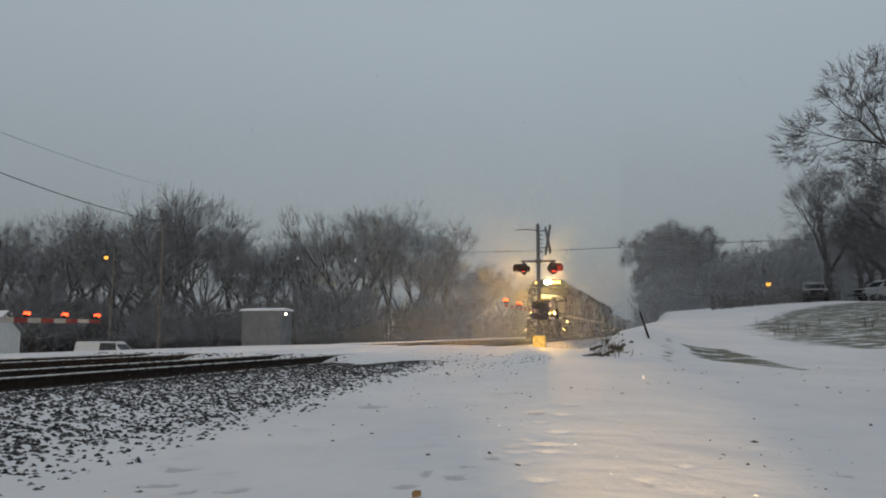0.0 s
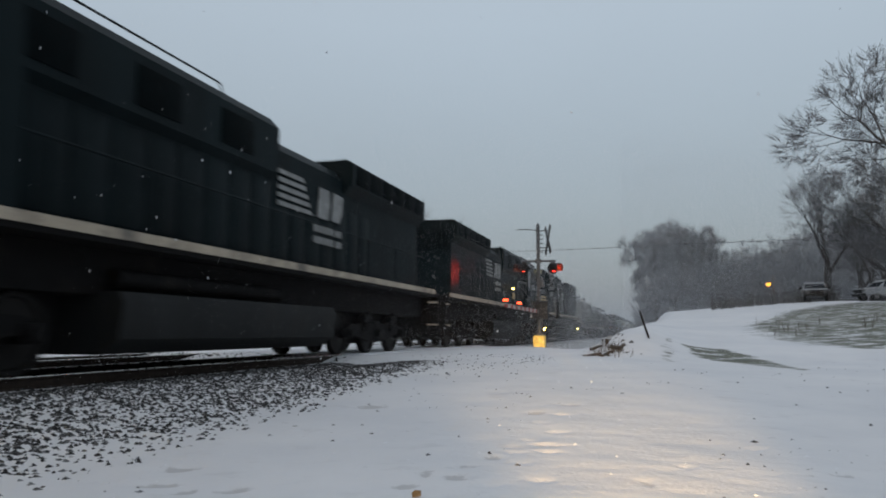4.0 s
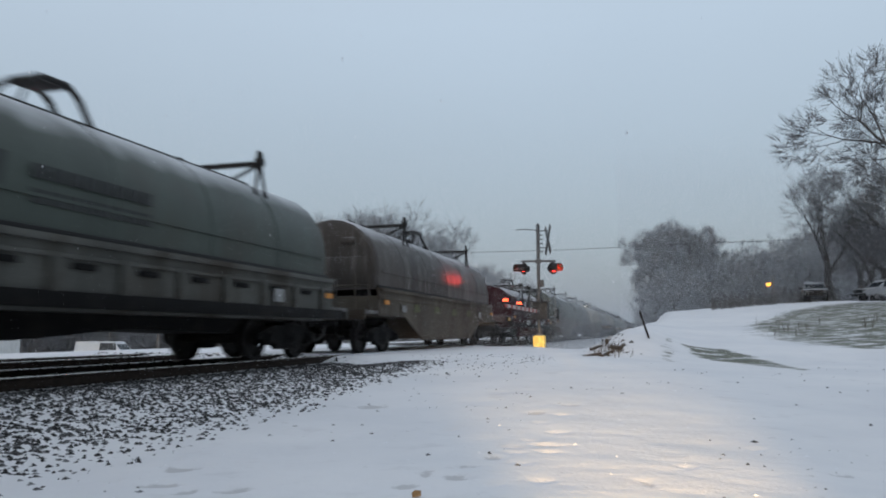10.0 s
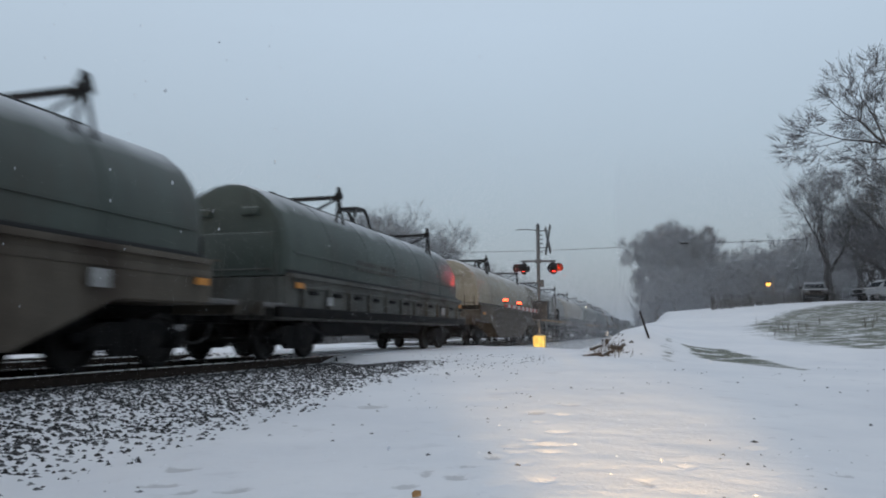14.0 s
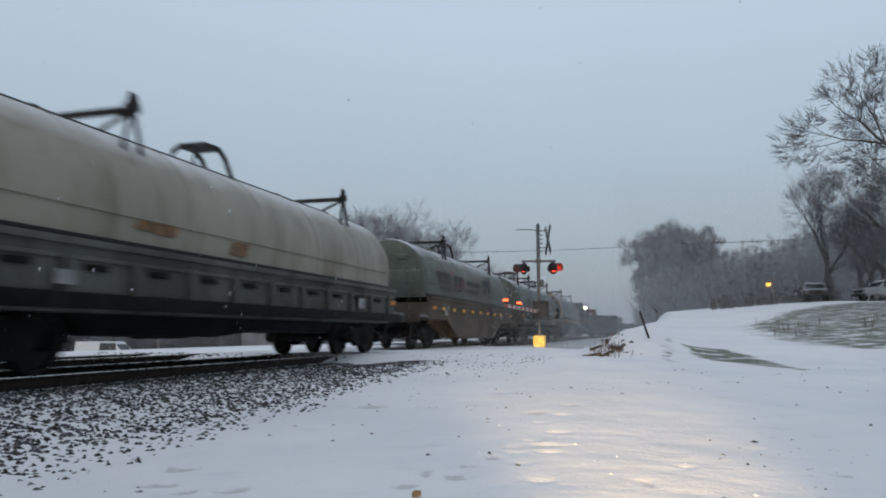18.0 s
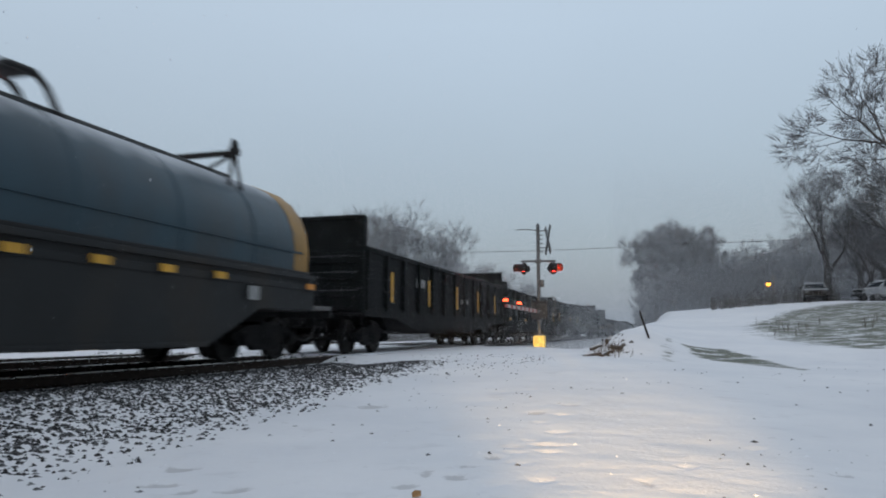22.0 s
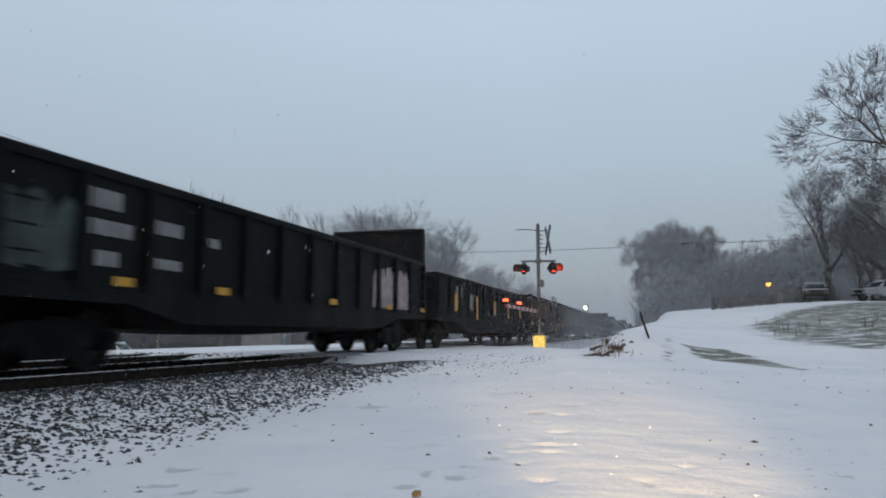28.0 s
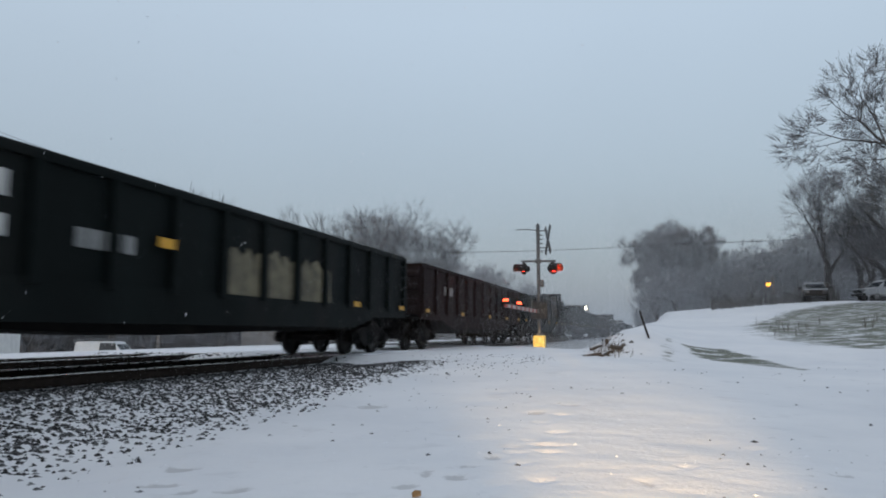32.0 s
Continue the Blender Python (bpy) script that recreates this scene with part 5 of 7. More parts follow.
        bars(hood, "lettering", GRIMY_LETTER, [(-0.9 + 0.19 * i, -0.76 + 0.19 * i, zz, zz + 0.10) for zz in (1.62, 1.78, 1.94, 2.10) for i in range(9)], y, 0.008, "small rows of lettering")
        for x0 in (-2.6, 0.6, 2.4):
            bars(car, "panel_paint", GRIMY_LETTER, [(x0, x0 + 1.3, 0.98, 1.22)], -1.56, 0.008, "pale data panel")
    if bands:
        for x0, x1 in bands:
            k = 1.004
            ringb = [(y * k, 1.6 + (z - 1.6) * k) for y, z in hood_ring(ring)]
            part("end_band", loft(B(), [[(x0, yy, zz) for yy, zz in ringb], [(x1, yy, zz) for yy, zz in ringb]]), HOOD_YELLOW, hood, "amber band round the hood end")
    xs = [-half + 0.25] + [-half + 1.3 + 1.33 * k for k in range(int((2 * half - 2.2) / 1.33))] + [half - 0.25] if "many" in marks else (-half + 0.25, half - 0.25)
    zz = 1.42 if "high" in marks else 1.28
    for x in xs:
        part("reflector", box(B(), x - 0.16, x + 0.16, -1.575, -1.548, zz, zz + 0.11), ORANGE_MARK if abs(x) > half - 0.5 else YELLOW_MARK, car, "yellow-orange reflective patch")
    bars(car, "data_stencil", GRIMY_LETTER, [(half - 2.6, half - 2.25, 1.12, 1.36), (-half + 1.5, -half + 1.8, 1.12, 1.3)], -1.56, 0.006, "pale stencilled data panel")
    return car


DARK_LEDGE = material("snow_dusted_ledge", (0.045, 0.047, 0.046), 0.7, scale=2, vary=0.3, bump=0.1, snow=0.12)
RUST_PATCH = material("rusty_patch", (0.16, 0.085, 0.04), 0.8, scale=5, vary=0.5, bump=0.1)
SNOWY_STEEL = material("snow_dusted_steel", (0.10, 0.095, 0.09), 0.7, scale=2, vary=0.3, bump=0.1, snow=0.4)
coil_car("coil wagon with a tall square-edged light grey hood and dark emblem", 126.6, 138.0, HOOD_LIGHT, TROUGH_GREY, "ribbed", "square", "emblem forward tag")
coil_car("coil wagon with a rounded olive-grey hood and dark emblem", 140.3, 153.3, HOOD_GREY, TROUGH_GREY, "ribbed", "round", "emblem")
coil_car("coil wagon with a rust-brown streaked hood and deep tan trough", 156.4, 169.6, HOOD_BROWN, TROUGH_TAN, "belly", "round", "splash", top_rail=False)
coil_car("oxide-red coil wagon with a low snow-topped cover and steel straps", 174.6, 187.0, HOOD_RED, HOOD_RED, "ribbed", "flat", "red_lettering")
coil_car("coil wagon with a plain olive-grey hood and deep muddy trough", 191.2, 204.3, HOOD_GREY, TROUGH_TAN, "belly", "round", "faint")
coil_car("coil wagon with a rounded olive-grey hood on a ribbed body", 207.1, 219.9, HOOD_GREY, TROUGH_GREY, "ribbed", "round", "faint high")
coil_car("coil wagon with a worn pale beige hood over a deep trough", 223.4, 236.6, HOOD_BEIGE, TROUGH_TAN, "belly", "round", "tag")
coil_car("coil wagon with a light grey hood and faded dark emblem", 239.4, 252.6, HOOD_LIGHT, TROUGH_GREY, "ribbed", "round", "emblem forward bare many", ledge=0.26)
coil_car("coil wagon with a cream-beige hood and rust-stained patches", 255.3, 268.5, HOOD_BEIGE, TROUGH_GREY, "ribbed", "round", "rust")
coil_car("coil wagon with a grey hood, dark emblem and scrawled graffiti", 271.9, 285.0, HOOD_OLIVE, TROUGH_TAN, "belly", "round", "emblem scrawl many")
coil_car("coil wagon with two short hoods, one olive and one brown-grey", 288.2, 303.0, HOOD_GREY, TROUGH_GREY, "ribbed", "round", "high", halves=HOOD_GREY)
coil_car("coil wagon with a deep blue hood and amber end bands", 306.5, 319.2, HOOD_BLUE, TROUGH_BLUE, "belly", "round", "many high", ledge=0.16, bands=[(-6.34, -5.75), (5.75, 6.34)])


# ---- gondola wagons ----
def gondola(label, f, r, mat, top=2.68, ends=(0.0, 0.0), ribs=13, marks="", plates=(), patches=(), detail=True):
    centre, half = (f + r) / 2, (r - f) / 2
    car = rolling("gondola_car", label, "gondola car", centre, False, "open gondola wagons")
    part("floor", box(B(), -half, half, -1.46, 1.46, 1.02, 1.12), BLACK_IRON, car)
    part("centre_sill", box(B(), -half - 0.25, half + 0.25, -0.3, 0.3, 0.66, 1.02, 0.02), BLACK_IRON, car)
    rib_key = f"rib:{mat.name}{top}"
    rib = shared(rib_key, lambda: prism(B(), [(-0.09, 1.10), (0.09, 1.10), (0.06, top - 0.10), (-0.06, top - 0.10)], -0.055, 0.055, "y"), mat)
    for side in (-1, 1):
        wall = part("side_wall", box(B(), -half, half, side * 1.46 - 0.02, side * 1.46 + 0.02, 1.04, top - 0.05), mat, car)
        part("top_chord", box(B(), -half, half, side * 1.48 - 0.06, side * 1.48 + 0.07, top - 0.13, top, 0.02), mat, car)
        if detail:
            part("chord_snow", box(B(), -half + 0.1, half - 0.1, side * 1.48 - 0.045, side * 1.48 + 0.055, top - 0.001, top + 0.006), DARK_LEDGE, car, "thin snow along the top edge")
        bottom = [(-half, 1.18), (-half, 0.95), (-half + 2.4, 0.92), (-half + 3.6, 0.66), (half - 3.6, 0.66), (half - 2.4, 0.92), (half, 0.95), (half, 1.18)]
        part("side_sill", prism(B(), bottom, side * 1.47, side * 1.47 + side * 0.06, "y"), mat, car)
        for k in range(ribs):
            x = -half + 0.14 + (2 * half - 0.28) * k / (ribs - 1)
            part("rib", rib, None, wall, m=pose(x, side * 1.53, 0))
    for end, extra in ((-1, ends[0]), (1, ends[1])):
        x = end * (half - 0.03)
        e = part("end_wall", box(B(), x - 0.03, x + 0.03, -1.46, 1.46, 1.04, top + extra - 0.02), mat, car, "tall bulkhead end" if extra > 0.3 else "")
        for z in (1.5, 1.95, 2.35):
            part("end_corrugation", box(B(), end * half + end * 0.0 - 0.07, end * half + 0.07, -1.42, 1.42, z - 0.09, z + 0.09, 0.03), mat, e)
        if extra:
            for y in (-1.44, 1.44):
                part("corner_post", box(B(), x - 0.12, x + 0.12, y - 0.08, y + 0.08, 1.04, top + extra, 0.012), mat, e)
            part("bulkhead_cap", box(B(), x - 0.09, x + 0.09, -1.5, 1.5, top + extra - 0.08, top + extra + 0.03, 0.012), mat, e)
        truck(car, end * (half - 1.55))
        coupler(car, end * (half + 0.02), end)
        for y in (-1.38, 1.38):
            st = tube(B(), [(end * (half - 0.5), y, 1.0), (end * (half - 0.5), y, 0.45), (end * (half - 0.15), y, 0.45), (end * (half - 0.15), y, 1.0)], 0.02, 6)
            part("stirrup_step", st, BLACK_IRON, car)
        if detail:
            for k in range(5):
                part("ladder_rung", box(B(), end * (half - 0.5) - 0.2, end * (half - 0.5) + 0.2, -1.6, -1.575, 1.15 + 0.3 * k, 1.18 + 0.3 * k), mat, car)
    part("brake_reservoir", tube(B(), [(-1.3, -0.6, 0.72), (0.1, -0.6, 0.72)], 0.2, 10), BLACK_IRON, car)
    # brake gear as one block, added to blacken the space between the trucks
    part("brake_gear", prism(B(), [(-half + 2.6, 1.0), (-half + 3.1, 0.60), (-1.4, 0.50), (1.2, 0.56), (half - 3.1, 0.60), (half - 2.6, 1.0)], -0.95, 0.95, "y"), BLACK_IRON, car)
    part("brake_beam", box(B(), -3.5, 3.5, -0.9, -0.84, 0.74, 0.80), BLACK_IRON, car)
    y = -1.495
    for x0, x1, z0, z1, mt in plates:
        part("reflector", box(B(), x0 * half, x0 * half + x1, -1.60, -1.592, z0, z1), mt, car, "yellow reflective strip")
    for x0, x1, z0, z1, mt, text in patches:
        if text == "letters":
            n = max(2, int((x1 - x0) / 0.22))
            bars(car, "lettering", mt, [(x0 + 0.22 * i, x0 + 0.22 * i + 0.16, z0, z1) for i in range(n)], y, 0.006, "pale stencilled lettering")
        else:
            rng = random.Random(int(x0 * 10))
            q = []
            x = x0
            while x < x1:
                w = rng.uniform(0.35, 0.6)
                q.append([(x, z0 + rng.uniform(-.05, .05)), (x + w, z0 + rng.uniform(-.05, .05)), (x + w * 0.95, z1 - rng.uniform(0.1, 0.3)), (x + w * 0.6, z1 + rng.uniform(-.05, .05)), (x + w * 0.1, z1 - rng.uniform(0, 0.25))])
                x += w * 0.92
            slanted(car, "graffiti", mt, q, y, text, 0.006)
    return car


Y, O, L = YELLOW_MARK, ORANGE_MARK, GRIMY_LETTER
LOW = [(k, 0.36, 1.15, 1.27, Y) for k in (-0.97, -0.45, 0.1, 0.55, 0.92)]
TALL = [(k, 0.16, 1.35, 2.15, Y) for k in (-0.80, -0.40, 0.0, 0.38, 0.76)]
gondola("dark gondola with bulkhead ends and upright yellow strips", 322.3, 338.9, GON_BLACK, 2.68, (0.75, 0.62), 13, "", TALL, [(-4.2, -3.2, 1.9, 2.15, L, "letters"), (1.0, 2.2, 1.6, 1.75, L, "letters")])
gondola("black gondola with low raised ends and faded tan spray paint", 340.1, 356.6, GON_BLACK, 2.68, (0.28, 0.28), 12, "", LOW[:3] + [(0.9, 0.2, 1.3, 2.0, Y)], [(-6.8, -5.9, 1.95, 2.28, GRAFFITI_TAN, "tan spray paint on the side"), (-5.6, -4.3, 1.92, 2.25, GRAFFITI_TAN, "tan spray paint on the side"), (-4.1, -3.3, 1.80, 2.20, GRAFFITI_TAN, "tan spray paint on the side"), (-6.9, -5.9, 1.42, 1.72, GRAFFITI_GREEN, "grey-teal spray paint on the side")])
gondola("dark green gondola with pale lettering and yellow strips", 357.9, 375.3, GON_GREEN, 2.84, (0.0, 0.35), 14, "", [(k, 0.22, 1.4, 1.95, Y) for k in (-0.85, -0.05, 0.6)], [(-5.4, -4.6, 2.1, 2.35, L, "letters"), (-5.6, -4.1, 1.75, 1.95, WHITE_PAINT, "letters"), (-5.4, -4.2, 1.35, 1.6, L, "letters")])
gondola("black gondola with a high rear bulkhead and yellow patches", 376.6, 393.7, GON_BLACK, 2.68, (0.0, 1.05), 13, "", LOW, [(2.0, 3.0, 1.6, 1.95, L, "letters"), (4.6, 5.8, 1.6, 1.9, L, "letters")])
gondola("black graffitied gondola with a high rear bulkhead", 395.1, 410.5, GON_BLACK, 2.68, (0.0, 1.05), 13, "", [(-0.75, 0.36, 1.15, 1.27, Y)] + LOW[1:], [(-7.6, -6.5, 1.3, 2.2, GRAFFITI_GREEN, "faded grey-teal graffiti on the side"), (-6.2, -5.4, 2.15, 2.4, L, "letters"), (-6.2, -5.3, 1.8, 2.0, L, "letters"), (-6.0, -5.4, 1.4, 1.6, L, "letters"), (-4.9, -4.2, 1.95, 2.15, L, "letters"), (-4.9, -4.2, 1.45, 1.6, L, "letters"), (-3.7, -3.2, 1.9, 2.05, L, "letters"), (3.5, 6.3, 1.05, 2.25, GRAFFITI_PINK, "large pale pink graffiti letters")])
gondola("dark green gondola with upright yellow strips and white stencils", 411.85, 428.0, GON_GREEN, 2.54, (0.0, 0.0), 13, "", [(-0.76, 0.34, 1.30, 1.90, Y), (-0.36, 0.2, 1.05, 1.95, Y), (0.04, 0.3, 1.30, 1.90, Y), (0.42, 0.2, 1.2, 1.95, Y), (0.80, 0.3, 1.3, 1.9, Y)], [(-5.6, -4.7, 1.9, 2.2, L, "letters"), (-5.5, -4.8, 1.5, 1.75, L, "letters"), (-3.7, -3.0, 1.4, 2.0, L, "letters")])
gondola("oxide-red gondola with a white stencil and yellow patches", 430.1, 446.4, GON_RED, 2.72, (0.0, 0.0), 13, "", [(k, 0.5, 1.02, 1.16, Y) for k in (-0.97, -0.48, -0.06, 0.44, 0.78)], [(-5.8, -4.7, 1.85, 2.1, L, "letters"), (-5.6, -4.6, 1.5, 1.75, L, "letters")])
gondola("dark green gondola with white lettering and pale graffiti", 447.4, 464.3, GON_GREEN, 2.68, (0.0, 0.0), 14, "", [(-0.28, 0.36, 1.75, 1.9, Y)] + LOW[3:], [(-5.9, -4.7, 2.05, 2.35, WHITE_PAINT, "letters"), (-5.9, -4.7, 1.6, 1.85, WHITE_PAINT, "letters"), (-3.8, -2.6, 1.6, 1.85, L, "letters"), (-0.6, 3.2, 1.1, 2.05, GRAFFITI_TAN, "tan graffiti on the side")])
front = 465.8
rng = random.Random(21)
for k, (paint, label, ends) in enumerate((
        (GON_BROWN, "brown gondola with plain sides", (0, 0)), (GON_BLACK, "black gondola with a raised rear bulkhead", (0, 0.75)), (GON_BLACK, "black gondola with yellow patches", (0.3, 0)),
        (GON_GREEN, "dark green gondola with raised ends", (0.6, 0)), (GON_BROWN, "brown gondola with yellow patches", (0, 0)), (GON_BLACK, "black gondola with a bulkhead end", (0, 0.9)),
        (GON_BLACK, "black gondola far down the train", (0, 0)), (GON_BROWN, "brown gondola far down the train", (0, 0)), (GON_BLACK, "black gondola with raised ends far down the train", (0.5, 0)),
        (GON_GREEN, "dark green gondola far down the train", (0, 0)), (GON_BLACK, "black gondola near the tail of the train", (0, 0)), (GON_BROWN, "brown gondola near the tail of the train", (0, 0)))):
    gondola(label, front, front + 16.4, paint, 2.68, ends, 13, "", LOW, [(-5.6, -4.4, 1.8, 2.1, L, "letters")], detail=k < 4)
    front += 17.8


# ---- crossing signals ----
BULB_CORE = glow("lit_bulb_core", (1.0, 0.55, 0.22), 12.0)


def lamp_unit(parent, m, lit=True):
    """A flasher: round target, black hood over a red lens; it looks along +x."""
    target = part("lamp_target", tube(B(), [(-0.03, 0, 0), (0.0, 0, 0)], 0.26, 20), LAMP_BLACK, parent, "round black flasher target", m)
    part("lamp_body", tube(B(), [(-0.24, 0, 0), (-0.03, 0, 0)], 0.13, 12, 0.17), LAMP_BLACK, target)
    lens = tube(B(), [(0.0, 0, 0), (0.025, 0, 0)], 0.125, 18)
    part("lens", lens, RED_LAMP, target, "glowing red lens")
    part("bulb", tube(B(), [(0.02, 0, 0), (0.10, 0, 0)], 0.065, 10), BULB_CORE, target, "bright lamp core behind the lens")
    visor = B()
    n = 10
    inner = []
    for x, r in ((0.0, 0.185), (0.42, 0.175)):
        inner.append([visor.verts.new((x, r * math.cos(a), r * math.sin(a))) for a in (math.pi * (-0.22 + 1.44 * k / n) for k in range(n + 1))])
    outer = []
    for x, r in ((0.0, 0.200), (0.42, 0.190)):
        outer.append([visor.verts.new((x, r * math.cos(a), r * math.sin(a))) for a in (math.pi * (-0.22 + 1.44 * k / n) for k in range(n + 1))])
    for g in (inner, outer):
        for k in range(n):
            visor.faces.new((g[0][k], g[0][k + 1], g[1][k + 1], g[1][k]))
    for e in (0, 1):
        for k in range(n):
            visor.faces.new((inner[e][k], inner[e][k + 1], outer[e][k + 1], outer[e][k]))
    part("visor", visor, LAMP_BLACK, target)
    return target


def crossing_signal(label, s, d, z, arm_way, arm_length, arm_z, lights, arm_from=0.6):
    """A mast with flashers and a lowered gate; local x runs along the track, y to its left."""
    mast = thing("crossing_signal", label, "crossing signal", pose(*spot(s, d, z), 0, 0, TRACK_TURN), "crossing signals")
    pole = part("mast", tube(B(), [(0, 0, 0.2), (0, 0, 5.0)], 0.075, 14), GALVANISED, mast, "galvanised steel mast")
    part("mast_cap", tube(B(), [(0, 0, 5.0), (0, 0, 5.06)], 0.095, 14, 0.04), GALVANISED, pole)
    part("base", box(B(), -0.24, 0.24, -0.24, 0.24, -0.35, 0.42, 0.04), BASE_YELLOW, mast, "yellow concrete and steel mast base")
    part("base_flange", tube(B(), [(0, 0, 0.40), (0, 0, 0.50)], 0.2, 14, 0.12), GALVANISED, mast)
    part("crossarm", tube(B(), [(0.1, -0.72, 3.55), (-0.1, 0.72, 3.55)], 0.045, 10), GALVANISED, mast)
    part("crossarm_clamp", box(B(), -0.11, 0.11, -0.12, 0.12, 3.46, 3.64, 0.02), GALVANISED, mast)
    toward = -1 if arm_way < 0 else 1
    for side in (-1, 1):
        turn = 131 * side
        for dx in (-0.0,):
            m = pose(dx - 0.04 * side, side * 0.62, 3.24, 0, 0, turn)
            u = lamp_unit(mast, m)
        part("hanger", tube(B(), [(-0.06 * side, side * 0.62, 3.55), (-0.06 * side, side * 0.58, 3.30)], 0.03, 8), GALVANISED, mast)
    # crossbuck, seen nearly edge on
    for a in (56, -56):
        blade = box(B(), -0.70, 0.70, -0.016, 0.016, -0.115, 0.115, 0.006)
        part("crossbuck_blade", blade, GALVANISED, mast, "grey metal back of a crossbuck blade", pose(0, -0.42, 4.45, 0, 0, 24) @ pose(0, 0, 0, 0, a, 0))
    for zz in (4.84, 4.12):
        part("bracket", tube(B(), [(0, 0, zz), (0, -0.42, zz)], 0.024, 6), GALVANISED, mast)
    for zz in (4.66, 4.48, 4.30, 3.94):
        part("mast_step", tube(B(), [(0, -0.05, zz), (0, -0.20, zz)], 0.022, 6), GALVANISED, mast)
    part("top_arm", tube(B(), [(0, 0, 4.86), (0, 0.5, 4.93), (0, 0.95, 4.92)], 0.022, 6), GALVANISED, mast)
    part("bell", tube(B(), [(0, 0, 5.06), (0, 0, 5.16)], 0.1, 12, 0.03), GALVANISED, mast)
    part("junction_box", box(B(), -0.12, 0.12, -0.22, -0.07, 2.45, 2.75, 0.02), GALVANISED, mast)
    # gate machine with counterweight arms
    machine = part("gate_machine", box(B(), -0.26, 0.26, -0.40, 0.24, 1.10, 1.80, 0.05), MACHINE_GREY, mast, "dark grey steel gate machine")
    part("machine_lid", box(B(), -0.30, 0.30, -0.44, 0.28, 1.80, 1.85, 0.012), MACHINE_GREY, machine)
    for y in (-0.62, 0.40):
        part("support_arm", box(B(), -0.6 * toward - 0.05, -0.6 * toward + 0.75, y - 0.03, y + 0.03, 1.30, 1.46, 0.01), GALVANISED, mast)
        part("counter_frame", tube(B(), [(-toward * 0.55, y, 1.2), (-toward * 0.55, y, 2.02), (toward * 0.35, y, 2.02), (toward * 0.35, y, 1.38)], 0.028, 6), GALVANISED, mast)
        part("counterweight", box(B(), -toward * 1.0 - 0.2, -toward * 1.0 + 0.2, y - 0.07, y + 0.07, 1.12, 1.55, 0.03), LAMP_BLACK, mast)
    arm = part("gate_arm", box(B(), *sorted((toward * 0.3, toward * 0.7)), -0.05, 0.05, arm_z - 0.07, arm_z + 0.07, 0.01), GALVANISED, mast)
    n = max(6, int(arm_length / 0.42))
    step_x = arm_length / n
    for k in range(n):
        x0, x1 = sorted((toward * (arm_from + k * step_x), toward * (arm_from + (k + 1) * step_x)))
        h = 0.072 - 0.025 * k / n
        part("stripe", box(B(), x0 + 0.001, x1 - 0.001, -0.02, 0.02, arm_z - h, arm_z + h), GATE_RED if k % 2 == 0 else GATE_WHITE, arm)
    for x in lights:
        body = part("gate_lamp", box(B(), toward * x - 0.05, toward * x + 0.05, -0.06, 0.06, arm_z + 0.08, arm_z + 0.15, 0.01), LAMP_BLACK, arm)
        part("bulb", tube(B(), [(toward * x, -0.075, arm_z + 0.17), (toward * x, 0.075, arm_z + 0.17)], 0.045, 12), RED_BULB, body, "glowing red gate lamp")
    return mast


crossing_signal("galvanised crossing signal with red flashers and lowered striped gate", 30.41, 4.69, 0.0, -1, 6.6, 1.42, (7.1, 4.6))
crossing_signal("crossing signal with red flasher and lowered striped gate across the tracks", 13.05, 15.5, -0.64, 1, 3.8, 1.50, (1.85, 3.1, 4.3), 0.6)


